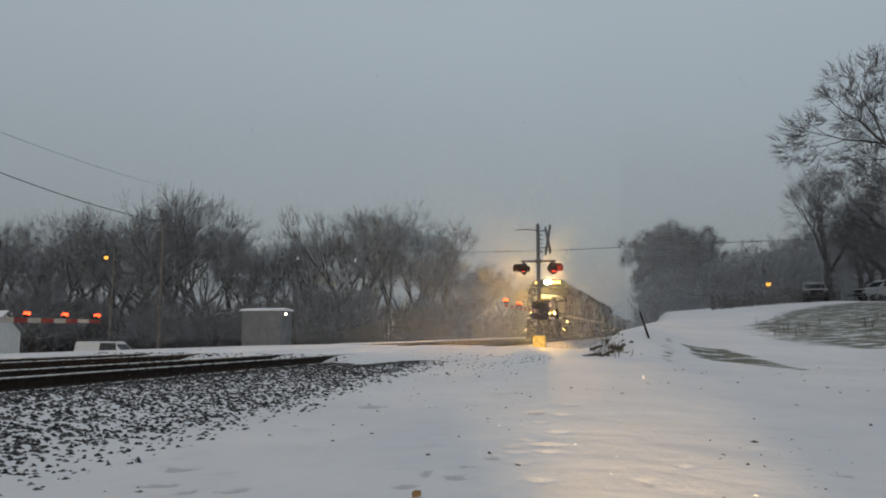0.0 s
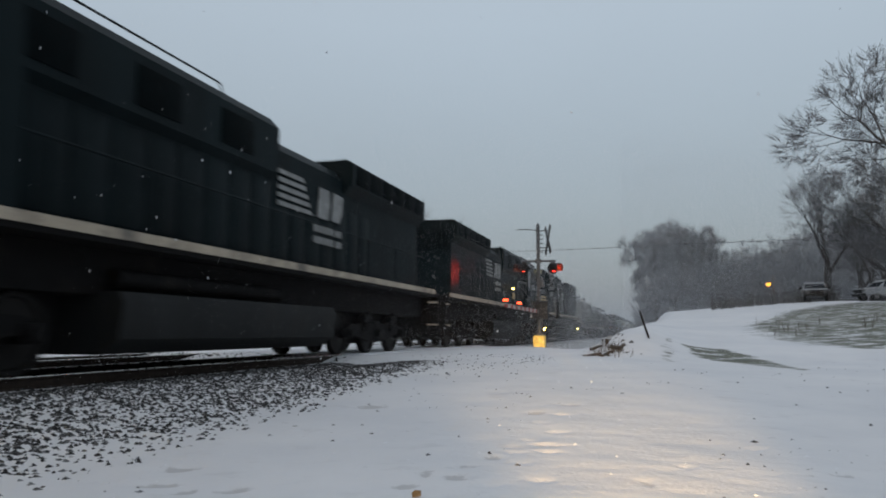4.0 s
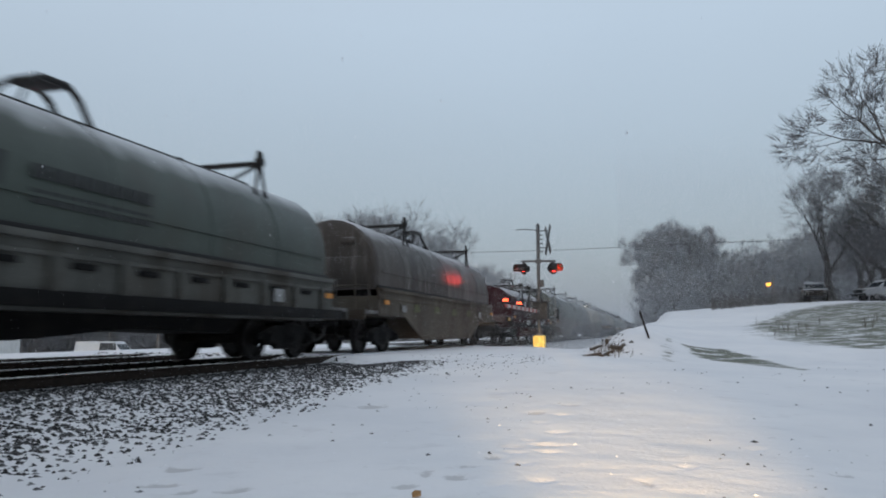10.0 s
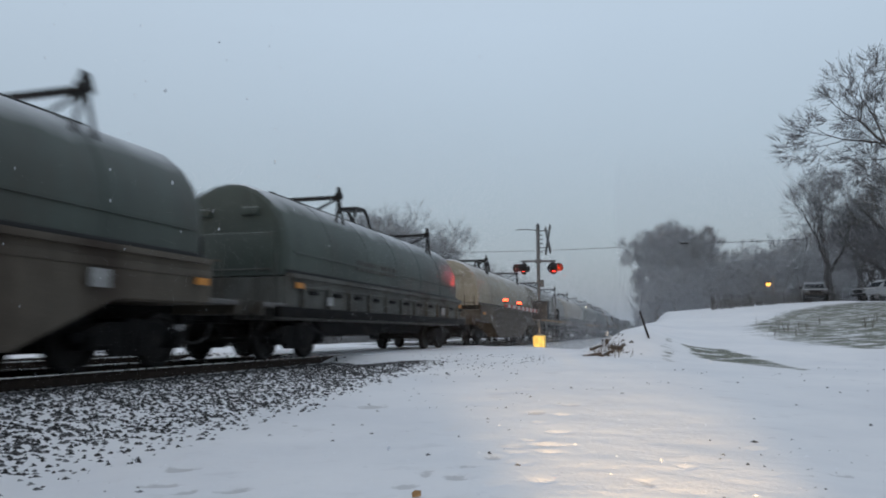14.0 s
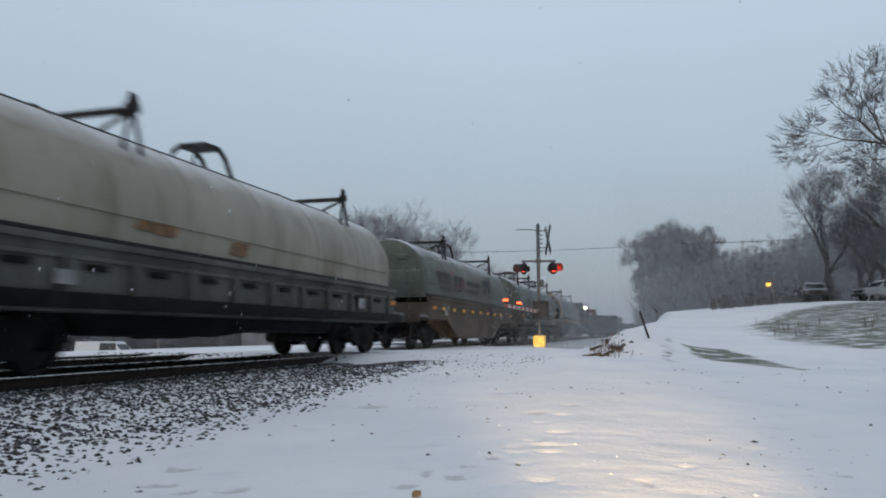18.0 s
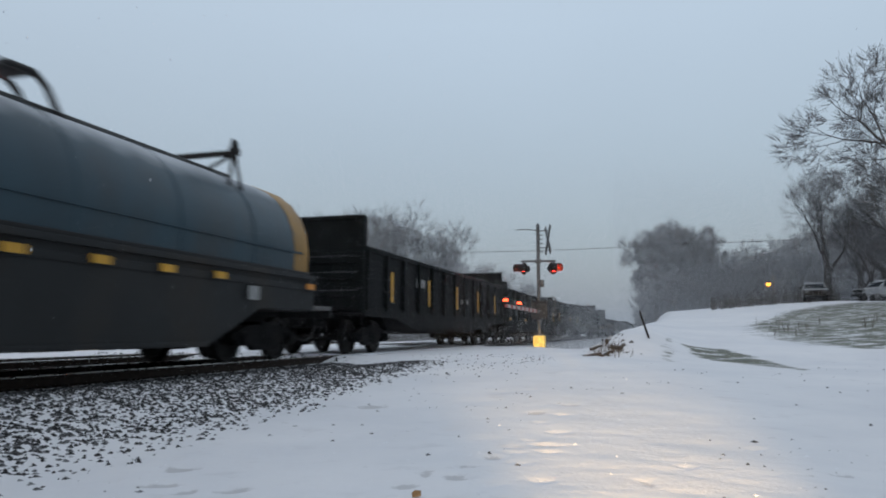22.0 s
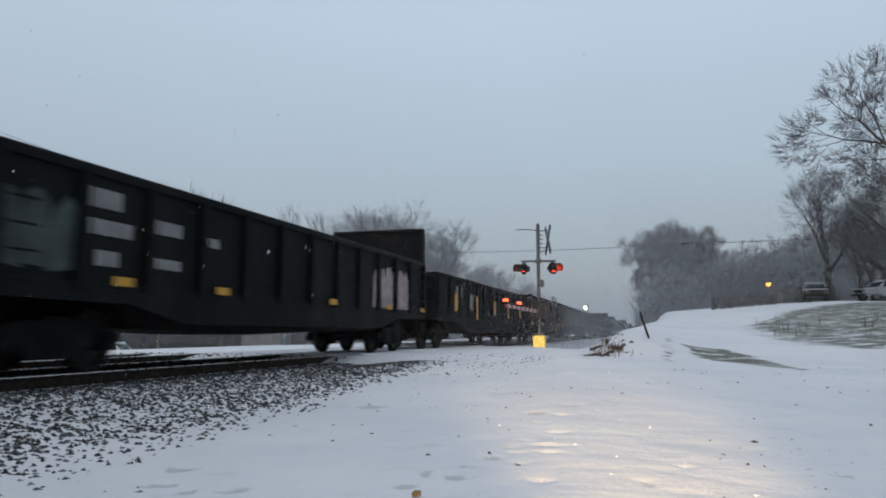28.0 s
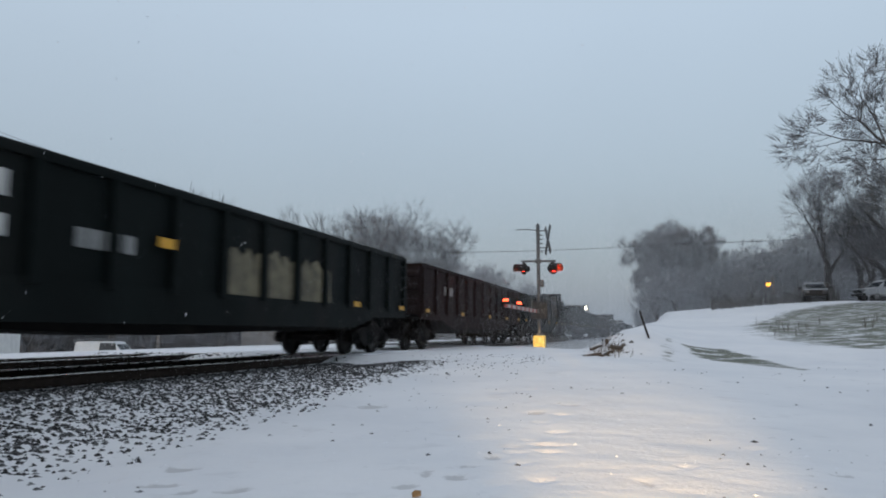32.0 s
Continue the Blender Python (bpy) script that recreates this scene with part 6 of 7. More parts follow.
# ---- trees ----
def grow(seed, height, spread=0.5, fork=0.3, levels=6, kids=3, lean=0.0, droop=0.0, twigs=6, twig_len=0.75, thick=1.0, twig_mat=TWIG, fine=False):
    """A bare tree: trunk and limbs in one mesh, its fine twigs in another; fine: fewer, forked twigs."""
    rng, rng_2 = random.Random(seed), random.Random(seed + 1)
    wood_v, wood_f, twig_v, twig_f = [], [], [], []

    def bar(v, f, pts, r0, r1, sides):
        base = len(v)
        for i, p in enumerate(pts):
            way = (pts[min(i + 1, len(pts) - 1)] - pts[max(i - 1, 0)]).normalized()
            side = way.orthogonal().normalized()
            top = way.cross(side)
            r = r0 + (r1 - r0) * i / (len(pts) - 1)
            for k in range(sides):
                a = 6.28319 * k / sides
                v.append(tuple(p + (side * math.cos(a) + top * math.sin(a)) * r))
        for i in range(len(pts) - 1):
            for k in range(sides):
                a, b = base + i * sides + k, base + i * sides + (k + 1) % sides
                f.append((a, b, b + sides, a + sides))

    def branch(p, way, length, radius, level):
        n = 4 if level <= 1 else 3
        pts, d = [p], way.copy()
        for i in range(n):
            d = (d + Vector((rng.uniform(-1, 1), rng.uniform(-1, 1), rng.uniform(-0.6, 0.8))) * 0.17).normalized()
            d.z += (0.05 if level < 3 else 0.035) - droop * level * 0.05
            d.normalize()
            pts.append(pts[-1] + d * (length / n))
        end = radius * (0.62 if level < levels else 0.4)
        bar(wood_v, wood_f, pts, radius, end, 7 if level <= 1 else 5 if level == 2 else 3)
        if level >= levels:
            for number in range(twigs):
                i = rng.randint(1, n)
                w = (d + Vector((rng.uniform(-1, 1), rng.uniform(-1, 1), rng.uniform(-0.5, 1.1))) * 0.6).normalized()
                l = twig_len * rng.uniform(0.5, 1.3) * height / 15
                q = pts[i] + w * l * 0.5 + Vector((rng.uniform(-.1, .1), rng.uniform(-.1, .1), 0.03)) * l
                bend = rng.uniform(-.12, .15)
                if fine:
                    if number >= 4:
                        continue
                    start = pts[number % 2].lerp(pts[i], rng_2.random())
                    q = start + w * l * 0.35
                    bar(twig_v, twig_f, [start, q, q + (w + Vector((rng_2.uniform(-.5, .5), rng_2.uniform(-.5, .5), rng_2.uniform(-.2, .4)))) * l * 0.5], 0.010, 0.004, 3)
                    bar(twig_v, twig_f, [q, q + (w + Vector((rng_2.uniform(-.9, .9), rng_2.uniform(-.9, .9), rng_2.uniform(-.4, .6)))) * l * 0.35], 0.008, 0.004, 3)
                    continue
                bar(twig_v, twig_f, [pts[i], q, q + w * l * 0.5 + Vector((0, 0, bend)) * l], max(0.008, min(0.016, end * 0.7)), 0.005, 3)
            return
        count = kids + (1 if level == 0 else 0)
        for c in range(count):
            i = n if c < 2 else rng.randint(max(1, n - 2), n)
            turn = 6.28319 * (c + rng.uniform(-0.3, 0.3)) / count
            side = d.orthogonal().normalized()
            side = (side * math.cos(turn) + d.cross(side) * math.sin(turn))
            open_k = spread * rng.uniform(0.65, 1.35) * (1.25 if level == 0 else 1.0)
            if c == 0 and level > 0:
                open_k *= 0.4
            w = (d + side * open_k).normalized()
            branch(pts[i], w, length * (0.86 if level else 0.95) * rng.uniform(0.66, 0.98), end * (0.88 if c == 0 else 0.66), level + 1)

    branch(Vector((0, 0, -0.3)), Vector((lean, 0, 1)).normalized(), height * fork, height * 0.019 * thick, 0)
    top = max(v[2] for v in wood_v)
    k = height / max(top, 0.1)
    wood_v = [(x * k, y * k, z * k) for x, y, z in wood_v]
    twig_v = [(x * k, y * k, z * k) for x, y, z in twig_v]
    return raw_mesh("trunk", wood_v, wood_f, BARK, True), raw_mesh("crown", twig_v, twig_f, twig_mat, False)


KINDS = [grow(seed, 16, spread, fork, twigs=4, twig_len=0.6, thick=thick) for seed, spread, fork, thick in ((11, 0.50, 0.24, 1.35), (23, 0.60, 0.21, 1.3), (37, 0.46, 0.26, 1.3), (41, 0.66, 0.19, 1.3), (59, 0.42, 0.28, 1.35))]
NARROW = [grow(83, 16, 0.34, 0.26, twigs=8, thick=1.3), grow(89, 16, 0.38, 0.24, twigs=8, thick=1.3)]
SAPLINGS = [grow(61, 8, 0.60, 0.14, 5, 3, twigs=5), grow(67, 8, 0.72, 0.12, 5, 3, twigs=5), grow(71, 8, 0.55, 0.16, 5, 3, twigs=5)]


def plant(pair, x, y, height, native, turn, label, category="tree", group="", name="bare_tree"):
    k = height / native
    m = pose(x, y, ground_z(x, y) - 0.05, 0, 0, turn) @ Matrix.Diagonal((k, k, k, 1))
    ob = thing(name, label, category, m, group)
    part("trunk", pair[0], None, ob)
    part("crown", pair[1], None, ob, "fine twigs dusted with snow")
    return ob


def through_view(px, py, y):
    """Plan place of a bearing (px: across, py: up, both over the focal length) at depth y."""
    pitch = radians(6.6)
    c, s_ = math.cos(pitch), math.sin(pitch)
    ry, rz = c - py * s_, s_ + py * c
    return px / ry * y, EYE[2] + rz / ry * y


def tree_row(rows, label, group, seed):
    rng = random.Random(seed)
    for a, b, depth in rows:
        x, ztop = through_view((a - 784) / 1280, (441 - b) / 1280, depth)
        h = (ztop - ground_z(x, depth)) * 0.94
        plant(KINDS[rng.randrange(5)], x, depth, h, 16, rng.uniform(0, 360), label, group=group)


tree_row([(-30, 380, 72), (10, 383, 76), (72, 412, 86), (118, 374, 84), (166, 371, 90), (215, 398, 80), (262, 352, 83), (321, 334, 82), (375, 368, 84), (420, 394, 88), (470, 436, 92), (508, 424, 96), (560, 390, 92),
          (602, 360, 90), (645, 345, 94), (690, 366, 92), (742, 380, 96), (776, 394, 99), (40, 430, 105), (95, 420, 110), (190, 415, 112), (290, 400, 108), (350, 395, 112), (445, 430, 115), (525, 430, 118), (620, 395, 116), (715, 400, 118)],
         "tall bare winter tree in the wood beyond the tracks", "wood beyond the tracks", 5)
tree_row([(812, 458, 165), (838, 464, 172), (862, 468, 178), (886, 480, 186), (912, 492, 195), (800, 470, 140), (940, 505, 215)], "bare grey tree far down the line", "wood beyond the tracks", 6)
tree_row([(1262, 455, 120), (1290, 440, 124), (1318, 446, 118), (1348, 416, 122), (1380, 432, 118), (1412, 410, 112), (1442, 392, 105), (1475, 400, 96), (1508, 384, 92), (1545, 372, 84), (1580, 360, 80), (1330, 452, 100), (1395, 440, 96), (1455, 430, 88)],
         "bare winter tree at the top of the snowy drive", "wood above the drive", 7)
for k, (a, b, depth) in enumerate(((1158, 420, 111), (1172, 402, 108), (1184, 389, 112), (1208, 396, 109), (1228, 412, 111), (1240, 430, 108), (1156, 450, 106), (1182, 440, 105), (1214, 435, 106), (1196, 420, 104), (1162, 470, 103))):
    x, ztop = through_view((a - 784) / 1280, (441 - b) / 1280, depth)
    plant(NARROW[k % 2], x, depth, (ztop - ground_z(x, depth)) * 0.97, 16, 47 * k, "tall dark bare tree in a clump above the line", group="wood above the drive")
for k, (a, b, depth) in enumerate(((1515, 372, 64), (1552, 345, 62), (1590, 330, 63), (1535, 400, 60), (1575, 390, 66))):
    x, ztop = through_view((a - 784) / 1280, (441 - b) / 1280, depth)
    plant(KINDS[(1, 3, 0)[k % 3]], x, depth, (ztop - ground_z(x, depth)) * 0.97, 16, 61 * k, "dense bare tree behind the parked cars", group="wood above the drive")
SAPLING_LABEL = "tangled leafless bush dusted with snow"
rng = random.Random(31)
for k in range(44):
    a = rng.uniform(-20, 840)
    depth = rng.uniform(68, 84) + (12 if a > 640 else 0)
    x, _ = through_view((a - 784) / 1280, 0, depth)
    plant(SAPLINGS[k % 3], x, depth, rng.uniform(4.0, 7.0), 8, rng.uniform(0, 360), SAPLING_LABEL, "bush", "bushes beyond the tracks", "bare_bush")
for k in range(38):
    a = rng.uniform(1130, 1590)
    depth = rng.uniform(84, 105)
    x, _ = through_view((a - 784) / 1280, 0, depth)
    plant(SAPLINGS[k % 3], x, depth, rng.uniform(3.5, 7.0), 8, rng.uniform(0, 360), SAPLING_LABEL, "bush", "bushes above the drive", "bare_bush")
BIG = grow(97, 19.5, 0.76, 0.18, 7, 3, droop=0.20, twigs=13, twig_len=0.52, thick=1.15, twig_mat=FROST_TWIG, fine=True)
plant(BIG, 33.4, 43.0, 16.8, 19.5, 140, "great spreading bare tree beside the drive, twigs frosted with snow", name="spreading_tree")
plant(KINDS[3], 40.0, 60.0, 13.0, 16, 30, "dense bare tree behind the parked cars", group="wood above the drive")
plant(KINDS[1], 35.5, 66.0, 12.5, 16, 80, "dense bare tree behind the parked cars", group="wood above the drive")


def thicket(name, label, count, area, tall, seed, mat=BRUSH):
    """Close-set stems and slanting canes."""
    rng = random.Random(seed)
    v, f = [], []
    for _ in range(count):
        a, depth = rng.uniform(area[0], area[1]), rng.uniform(area[2], area[3])
        x = through_view((a - 784) / 1280, 0, depth)[0]
        z = ground_z(x, depth)
        h = tall * rng.uniform(0.35, 1.0) * (0.75 + 0.5 * noise.noise((x * 0.11, depth * 0.05, seed)))
        r = rng.uniform(0.02, 0.055)
        tip = Vector((x + rng.uniform(-0.35, 0.35) * h, depth + rng.uniform(-0.3, 0.3) * h, z + h))
        mid = Vector((x + rng.uniform(-0.08, 0.08) * h, depth, z + h * 0.55))
        b = len(v)
        for p, rr in ((Vector((x, depth, z - 0.1)), r), (mid, r * 0.7), (tip, r * 0.25)):
            for k in range(3):
                v.append((p.x + rr * math.cos(2.1 * k), p.y + rr * math.sin(2.1 * k), p.z))
        for i in (0, 3):
            for k in range(3):
                f.append((b + i + k, b + i + (k + 1) % 3, b + i + 3 + (k + 1) % 3, b + i + 3 + k))
    tagged(new(name, raw_mesh(name, v, f, mat)), label, "brush", kind="stuff")


thicket("thicket", "dense brown winter thicket beyond the tracks", 9000, (-60, 800, 72, 100), 7.6, 3)
thicket("thicket", "pale far woods down the line", 3000, (780, 1000, 150, 230), 10.0, 4)
thicket("thicket", "grey winter thicket above the drive", 7500, (1122, 1700, 90, 125), 8.8, 5, HAZY_BRUSH)
thicket("thicket", "low brush along the top of the bank", 900, (1255, 1480, 62, 84), 1.8, 6)


# ---- poles, wires, lamps ----
def utility_pole(label, x, y, top, arm=True, lamp=None):
    base = ground_z(x, y)
    pole = thing("utility_pole", label, "utility pole", pose(x, y, base))
    h = top - base
    part("pole", tube(B(), [(0, 0, -0.3), (0, 0, h)], 0.16, 12, 0.11), POLE_WOOD, pole)
    if arm:
        part("crossarm", box(B(), -1.1, 1.1, -0.06, 0.06, h - 0.9, h - 0.78, 0.01), POLE_WOOD, pole)
        for px in (-1.0, -0.5, 0.5, 1.0):
            part("insulator", tube(B(), [(px, 0, h - 0.78), (px, 0, h - 0.6)], 0.04, 8), GALVANISED, pole)
        part("ground_box", box(B(), -0.35, 0.35, -0.25, 0.25, 0, 1.2, 0.04), GALVANISED, pole)
    return pole


utility_pole("weathered wooden utility pole in front of the wood", -25.0, 64.0, 10.6)


def lamp_post(label, px, py, depth, glow_mat, r, name="street_lamp"):
    x, z = through_view((px - 784) / 1280, (441 - py) / 1280, depth)
    base = ground_z(x, depth)
    post = thing(name, label, "street lamp", pose(x, depth, base))
    part("post", tube(B(), [(0.6, 0.2, -0.3), (0.6, 0.2, z - base + 0.9)], 0.11, 10, 0.08), POLE_WOOD, post)
    part("bracket", tube(B(), [(0.6, 0.2, z - base + 0.55), (0.3, 0.1, z - base + 0.6), (0, 0, z - base + 0.25)], 0.03, 6), GALVANISED, post)
    part("shade", tube(B(), [(0, 0, z - base + 0.10), (0, 0, z - base + 0.28)], r * 1.25, 12, 0.06), LAMP_BLACK, post)
    globe = B()
    bmesh.ops.create_icosphere(globe, subdivisions=2, radius=r, matrix=Matrix.Translation((0, 0, z - base)))
    part("globe", globe, glow_mat, post, "glowing lamp globe")


lamp_post("sodium yard lamp glowing on a post by the drive", 1360, 503, 72, SODIUM, 0.24)
lamp_post("sodium street lamp glowing through the bare wood", 188, 456, 66, SODIUM, 0.20)
lamp_post("bright white yard lamp beside the line", 1036, 545, 140, WHITE_LAMP, 0.32)


def wire(name, label, a, b, sag, r=0.02):
    a, b = Vector(a), Vector(b)
    pts = [a.lerp(b, k / 14) - Vector((0, 0, sag * 4 * (k / 14) * (1 - k / 14))) for k in range(15)]
    solo(name, tube(B(), pts, r, 5), WIRE, label, "cable", group="overhead wires")


def seen(px, py, depth):
    x, z = through_view((px - 784) / 1280, (441 - py) / 1280, depth)
    return (x, depth, z)


wire("overhead_wire", "black overhead cable sagging to a utility pole", seen(-170, 236, 34), seen(285, 392, 64), 0.5, 0.03)
wire("overhead_wire", "thin overhead cable above the tracks", seen(-100, 195, 34), seen(300, 332, 70), 0.3, 0.012)
wire("overhead_wire", "black overhead cable crossing above the line", seen(770, 447, 92), seen(1212, 431, 78), 0.25, 0.03)
wire("overhead_wire", "black overhead cable crossing above the drive", seen(1212, 431, 78), seen(1620, 410, 66), 0.2, 0.03)
solo("wire_splice", tube(B(), [seen(1204, 431, 78), seen(1219, 431, 78)], 0.12, 8), LAMP_BLACK, "black splice case hanging on the cable", "splice case")


# ---- signal cabinet, sheds, house ----
def relay_cabinet():
    x, _ = through_view((478 - 784) / 1280, 0, 58)
    z = ground_z(x, 58)
    cab = thing("signal_cabinet", "galvanised signal cabinet with a lit lamp beside the tracks", "cabinet", pose(x, 58, z, 0, 0, -14))
    h = 2.35 - z
    part("body", box(B(), -1.75, 1.55, -1.0, 1.0, 0.15, h - 0.1, 0.02), ALUMINIUM, cab, "ribless metal walls")
    part("plinth", box(B(), -1.6, 1.4, -0.9, 0.9, -0.2, 0.15), POLE_WOOD, cab)
    part("roof", prism(B(), [(-1.12, h - 0.1), (1.12, h - 0.1), (1.12, h), (0, h + 0.14), (-1.12, h)], -1.88, 1.68), SNOW_PATCH, cab, "snow-covered roof")
    for k in range(5):
        part("seam", box(B(), -1.6 + 0.7 * k, -1.57 + 0.7 * k, -1.015, -1.0, 0.2, h - 0.15), ALUMINIUM, cab)
    door = part("door", box(B(), 1.55, 1.585, -0.5, 0.45, 0.25, h - 0.35, 0.01), ALUMINIUM, cab)
    part("sticker", box(B(), 1.586, 1.592, -0.35, -0.2, 1.2, 1.45), WHITE_PAINT, door)
    part("handle", box(B(), 1.586, 1.62, 0.25, 0.32, 1.1, 1.3, 0.01), LAMP_BLACK, door)
    lamp = part("lamp_housing", box(B(), 1.56, 1.72, -0.25, 0.05, h - 0.45, h - 0.25, 0.02), LAMP_BLACK, cab)
    part("lamp_glass", box(B(), 1.60, 1.74, -0.28, -0.251, h - 0.44, h - 0.27), CABINET_LAMP, lamp, "lit white lamp")


relay_cabinet()


def clad_wall(parent, name, x0, x1, y, z0, z1, way=-1):
    """Clapboard: a wall with lapped boards."""
    wall = part(name, box(B(), x0, x1, *sorted((y, y - way * 0.12)), z0, z1), SIDING_WHITE, parent)
    n = int((z1 - z0) / 0.16)
    for k in range(n):
        z = z0 + 0.16 * k
        bm = prism(B(), [(y + way * 0.03, z), (y, z), (y, z + 0.158), (y + way * 0.008, z + 0.158)], x0, x1)
        part("clapboard", bm, SIDING_WHITE, wall)
    return wall


def small_house(label, x, y, w, dep, eave, ridge, turn, windows):
    z = ground_z(x, y)
    house = thing("house", label, "house", pose(x, y, z, 0, 0, turn))
    eave, ridge = eave - z, ridge - z
    front = clad_wall(house, "wall", -w, 0, -dep / 2, -0.2, eave)
    part("wall", box(B(), -w, 0, dep / 2 - 0.12, dep / 2, -0.2, eave), SIDING_WHITE, house)
    for xx in (-w, -0.12):
        part("gable_wall", prism(B(), [(-dep / 2 + 0.12, -0.2), (dep / 2 - 0.12, -0.2), (dep / 2 - 0.12, eave), (0, ridge - 0.1), (-dep / 2 + 0.12, eave)], xx, xx + 0.12), SIDING_WHITE, house)
    for side in (-1, 1):
        part("roof", prism(B(), [(side * (dep / 2 + 0.3), eave - 0.12), (0, ridge), (0, ridge + 0.14), (side * (dep / 2 + 0.3), eave + 0.04)], -w - 0.25, 0.25), ROOF_SNOW, house, "snow-covered roof slope")
    for x0, x1, z0, z1 in windows:
        win = part("window", box(B(), x0, x1, -dep / 2 - 0.05, -dep / 2 - 0.035, z0, z1), CAB_GLASS, house, "dark window pane")
        fr = B()
        for a, b, c, d in ((x0 - 0.08, x0, z0 - 0.08, z1 + 0.08), (x1, x1 + 0.08, z0 - 0.08, z1 + 0.08), (x0, x1, z1, z1 + 0.08), (x0, x1, z0 - 0.08, z0)):
            box(fr, a, b, -dep / 2 - 0.07, -dep / 2 - 0.03, c, d)
        part("window_frame", fr, WHITE_PAINT, win)
    return house


hx, _ = through_view((38 - 784) / 1280, 0, 56)
small_house("small white clapboard house with a snowy roof beyond the tracks", hx - 0.9, 56, 7.0, 5.0, 0.62, 2.1, 4, [(-1.2, -0.5, 0.6, 2.0), (-3.4, -2.6, 0.8, 2.0)])
sx, _ = through_view((700 - 784) / 1280, 0, 84)
small_house("pale shed half hidden in the brush", sx, 84, 2.0, 2.4, 1.2, 1.9, 0, [])


# ---- vehicles ----
def wheel_set(parent, spots, r, width=0.22):
    tyre = mesh_of("tyre", tube(B(), [(0, -width / 2, 0), (0, width / 2, 0)], r, 20), RUBBER)
    rim = mesh_of("rim", tube(B(), [(0, -width / 2 - 0.012, 0), (0, width / 2 + 0.012, 0)], r * 0.62, 16), GALVANISED)
    for x, y in spots:
        w = part("wheel", tyre, None, parent, m=pose(x, y, r))
        part("rim", rim, None, w)


def car(label, category, name, x, y, turn, paint, outline, cabin, width, wheels, r, rack=False, lift=0.0):
    """outline, cabin: side profiles (x, z); the cabin is drawn in towards its top."""
    ob = thing(name, label, category, pose(x, y, ground_z(x, y) + lift, 0, 0, turn))
    hw = width / 2
    body = B()
    prism(body, outline, -hw, hw, "y")
    bmesh.ops.bevel(body, geom=list(body.edges), offset=0.05, segments=2, profile=0.5, affect="EDGES")
    part("body", body, paint, ob)
    top = B()
    lo = [(px, z) for px, z in cabin]
    zmin, zmax = min(z for _, z in lo), max(z for _, z in lo)

    def side(sign, grow=0.0):
        return [(px, sign * (hw - 0.04 - 0.16 * (z - zmin) / (zmax - zmin) + grow), z) for px, z in lo]
    loft(top, [side(-1), side(1)])
    part("cabin", top, paint, ob)
    zg0, zg1 = zmin + 0.06, zmax - 0.10
    xs = [px for px, _ in lo]
    for sign in (-1, 1):
        span0, span1 = min(xs) + 0.35, max(xs) - 0.5
        n = 2
        for k in range(1 if rack else n):
            a = span0 + (span1 - span0) * k / n + 0.04
            b = span0 + (span1 - span0) * (k + 1) / n - 0.04
            g = B()
            q = [(a, zg0), (b, zg0), (b - (0.22 if k == n - 1 else 0.0), zg1), (a + (0.18 if k == 0 else 0.0), zg1)]
            pts = [(px, sign * (hw - 0.03 - 0.16 * (z - zmin) / (zmax - zmin)), z) for px, z in q]
            pts2 = [(px, yy - sign * 0.02, z) for px, yy, z in pts]
            loft(g, [pts, pts2])
            part("side_window", g, CAB_GLASS, ob, "dark side window")
    for end in (0, 1):
        edge = sorted(lo, key=lambda p: p[0], reverse=bool(end))
        low_p = [p for p in edge if p[1] < zmin + 0.05][0]
        high_p = [p for p in edge if p[1] > zmax - 0.12][0]
        g = B()
        off = -0.015 if end == 0 else 0.015
        a = Vector((low_p[0], 0, low_p[1])).lerp(Vector((high_p[0], 0, high_p[1])), 0.12)
        b = Vector((low_p[0], 0, low_p[1])).lerp(Vector((high_p[0], 0, high_p[1])), 0.86)
        ring = [(a.x + off, -hw + 0.18, a.z), (a.x + off, hw - 0.18, a.z), (b.x + off, hw - 0.28, b.z), (b.x + off, -hw + 0.28, b.z)]
        loft(g, [ring, [(px - off * 1.5, yy, z) for px, yy, z in ring]])
        part("windscreen" if end == 0 else "rear_window", g, CAB_GLASS, ob, "dark screen glass")
    x0, x1 = min(p[0] for p in outline), max(p[0] for p in outline)
    for sign in (-1, 1):
        part("headlight", box(B(), x0 - 0.02, x0 + 0.1, sign * (hw - 0.35) - 0.18, sign * (hw - 0.35) + 0.18, 0.72, 0.9, 0.02), GALVANISED, ob, "unlit headlight")
        part("tail_light", box(B(), x1 - 0.1, x1 + 0.02, sign * (hw - 0.2) - 0.1, sign * (hw - 0.2) + 0.1, 0.8, 1.1, 0.02), GATE_RED, ob, "red tail light")
        part("mirror", box(B(), min(xs) + 0.5, min(xs) + 0.62, sign * (hw + 0.12) - 0.09, sign * (hw + 0.12) + 0.09, zg0, zg0 + 0.18, 0.02), LAMP_BLACK, ob)
    part("bumper", box(B(), x0 - 0.07, x0 + 0.08, -hw + 0.05, hw - 0.05, 0.38, 0.58, 0.03), LAMP_BLACK, ob)
    part("bumper", box(B(), x1 - 0.08, x1 + 0.07, -hw + 0.05, hw - 0.05, 0.38, 0.58, 0.03), LAMP_BLACK, ob)
    part("grille", box(B(), x0 - 0.03, x0 + 0.05, -0.5, 0.5, 0.62, 0.92, 0.01), LAMP_BLACK, ob)
    wheel_set(ob, [(wx, s_ * (hw - 0.12)) for wx in wheels for s_ in (-1, 1)], r)
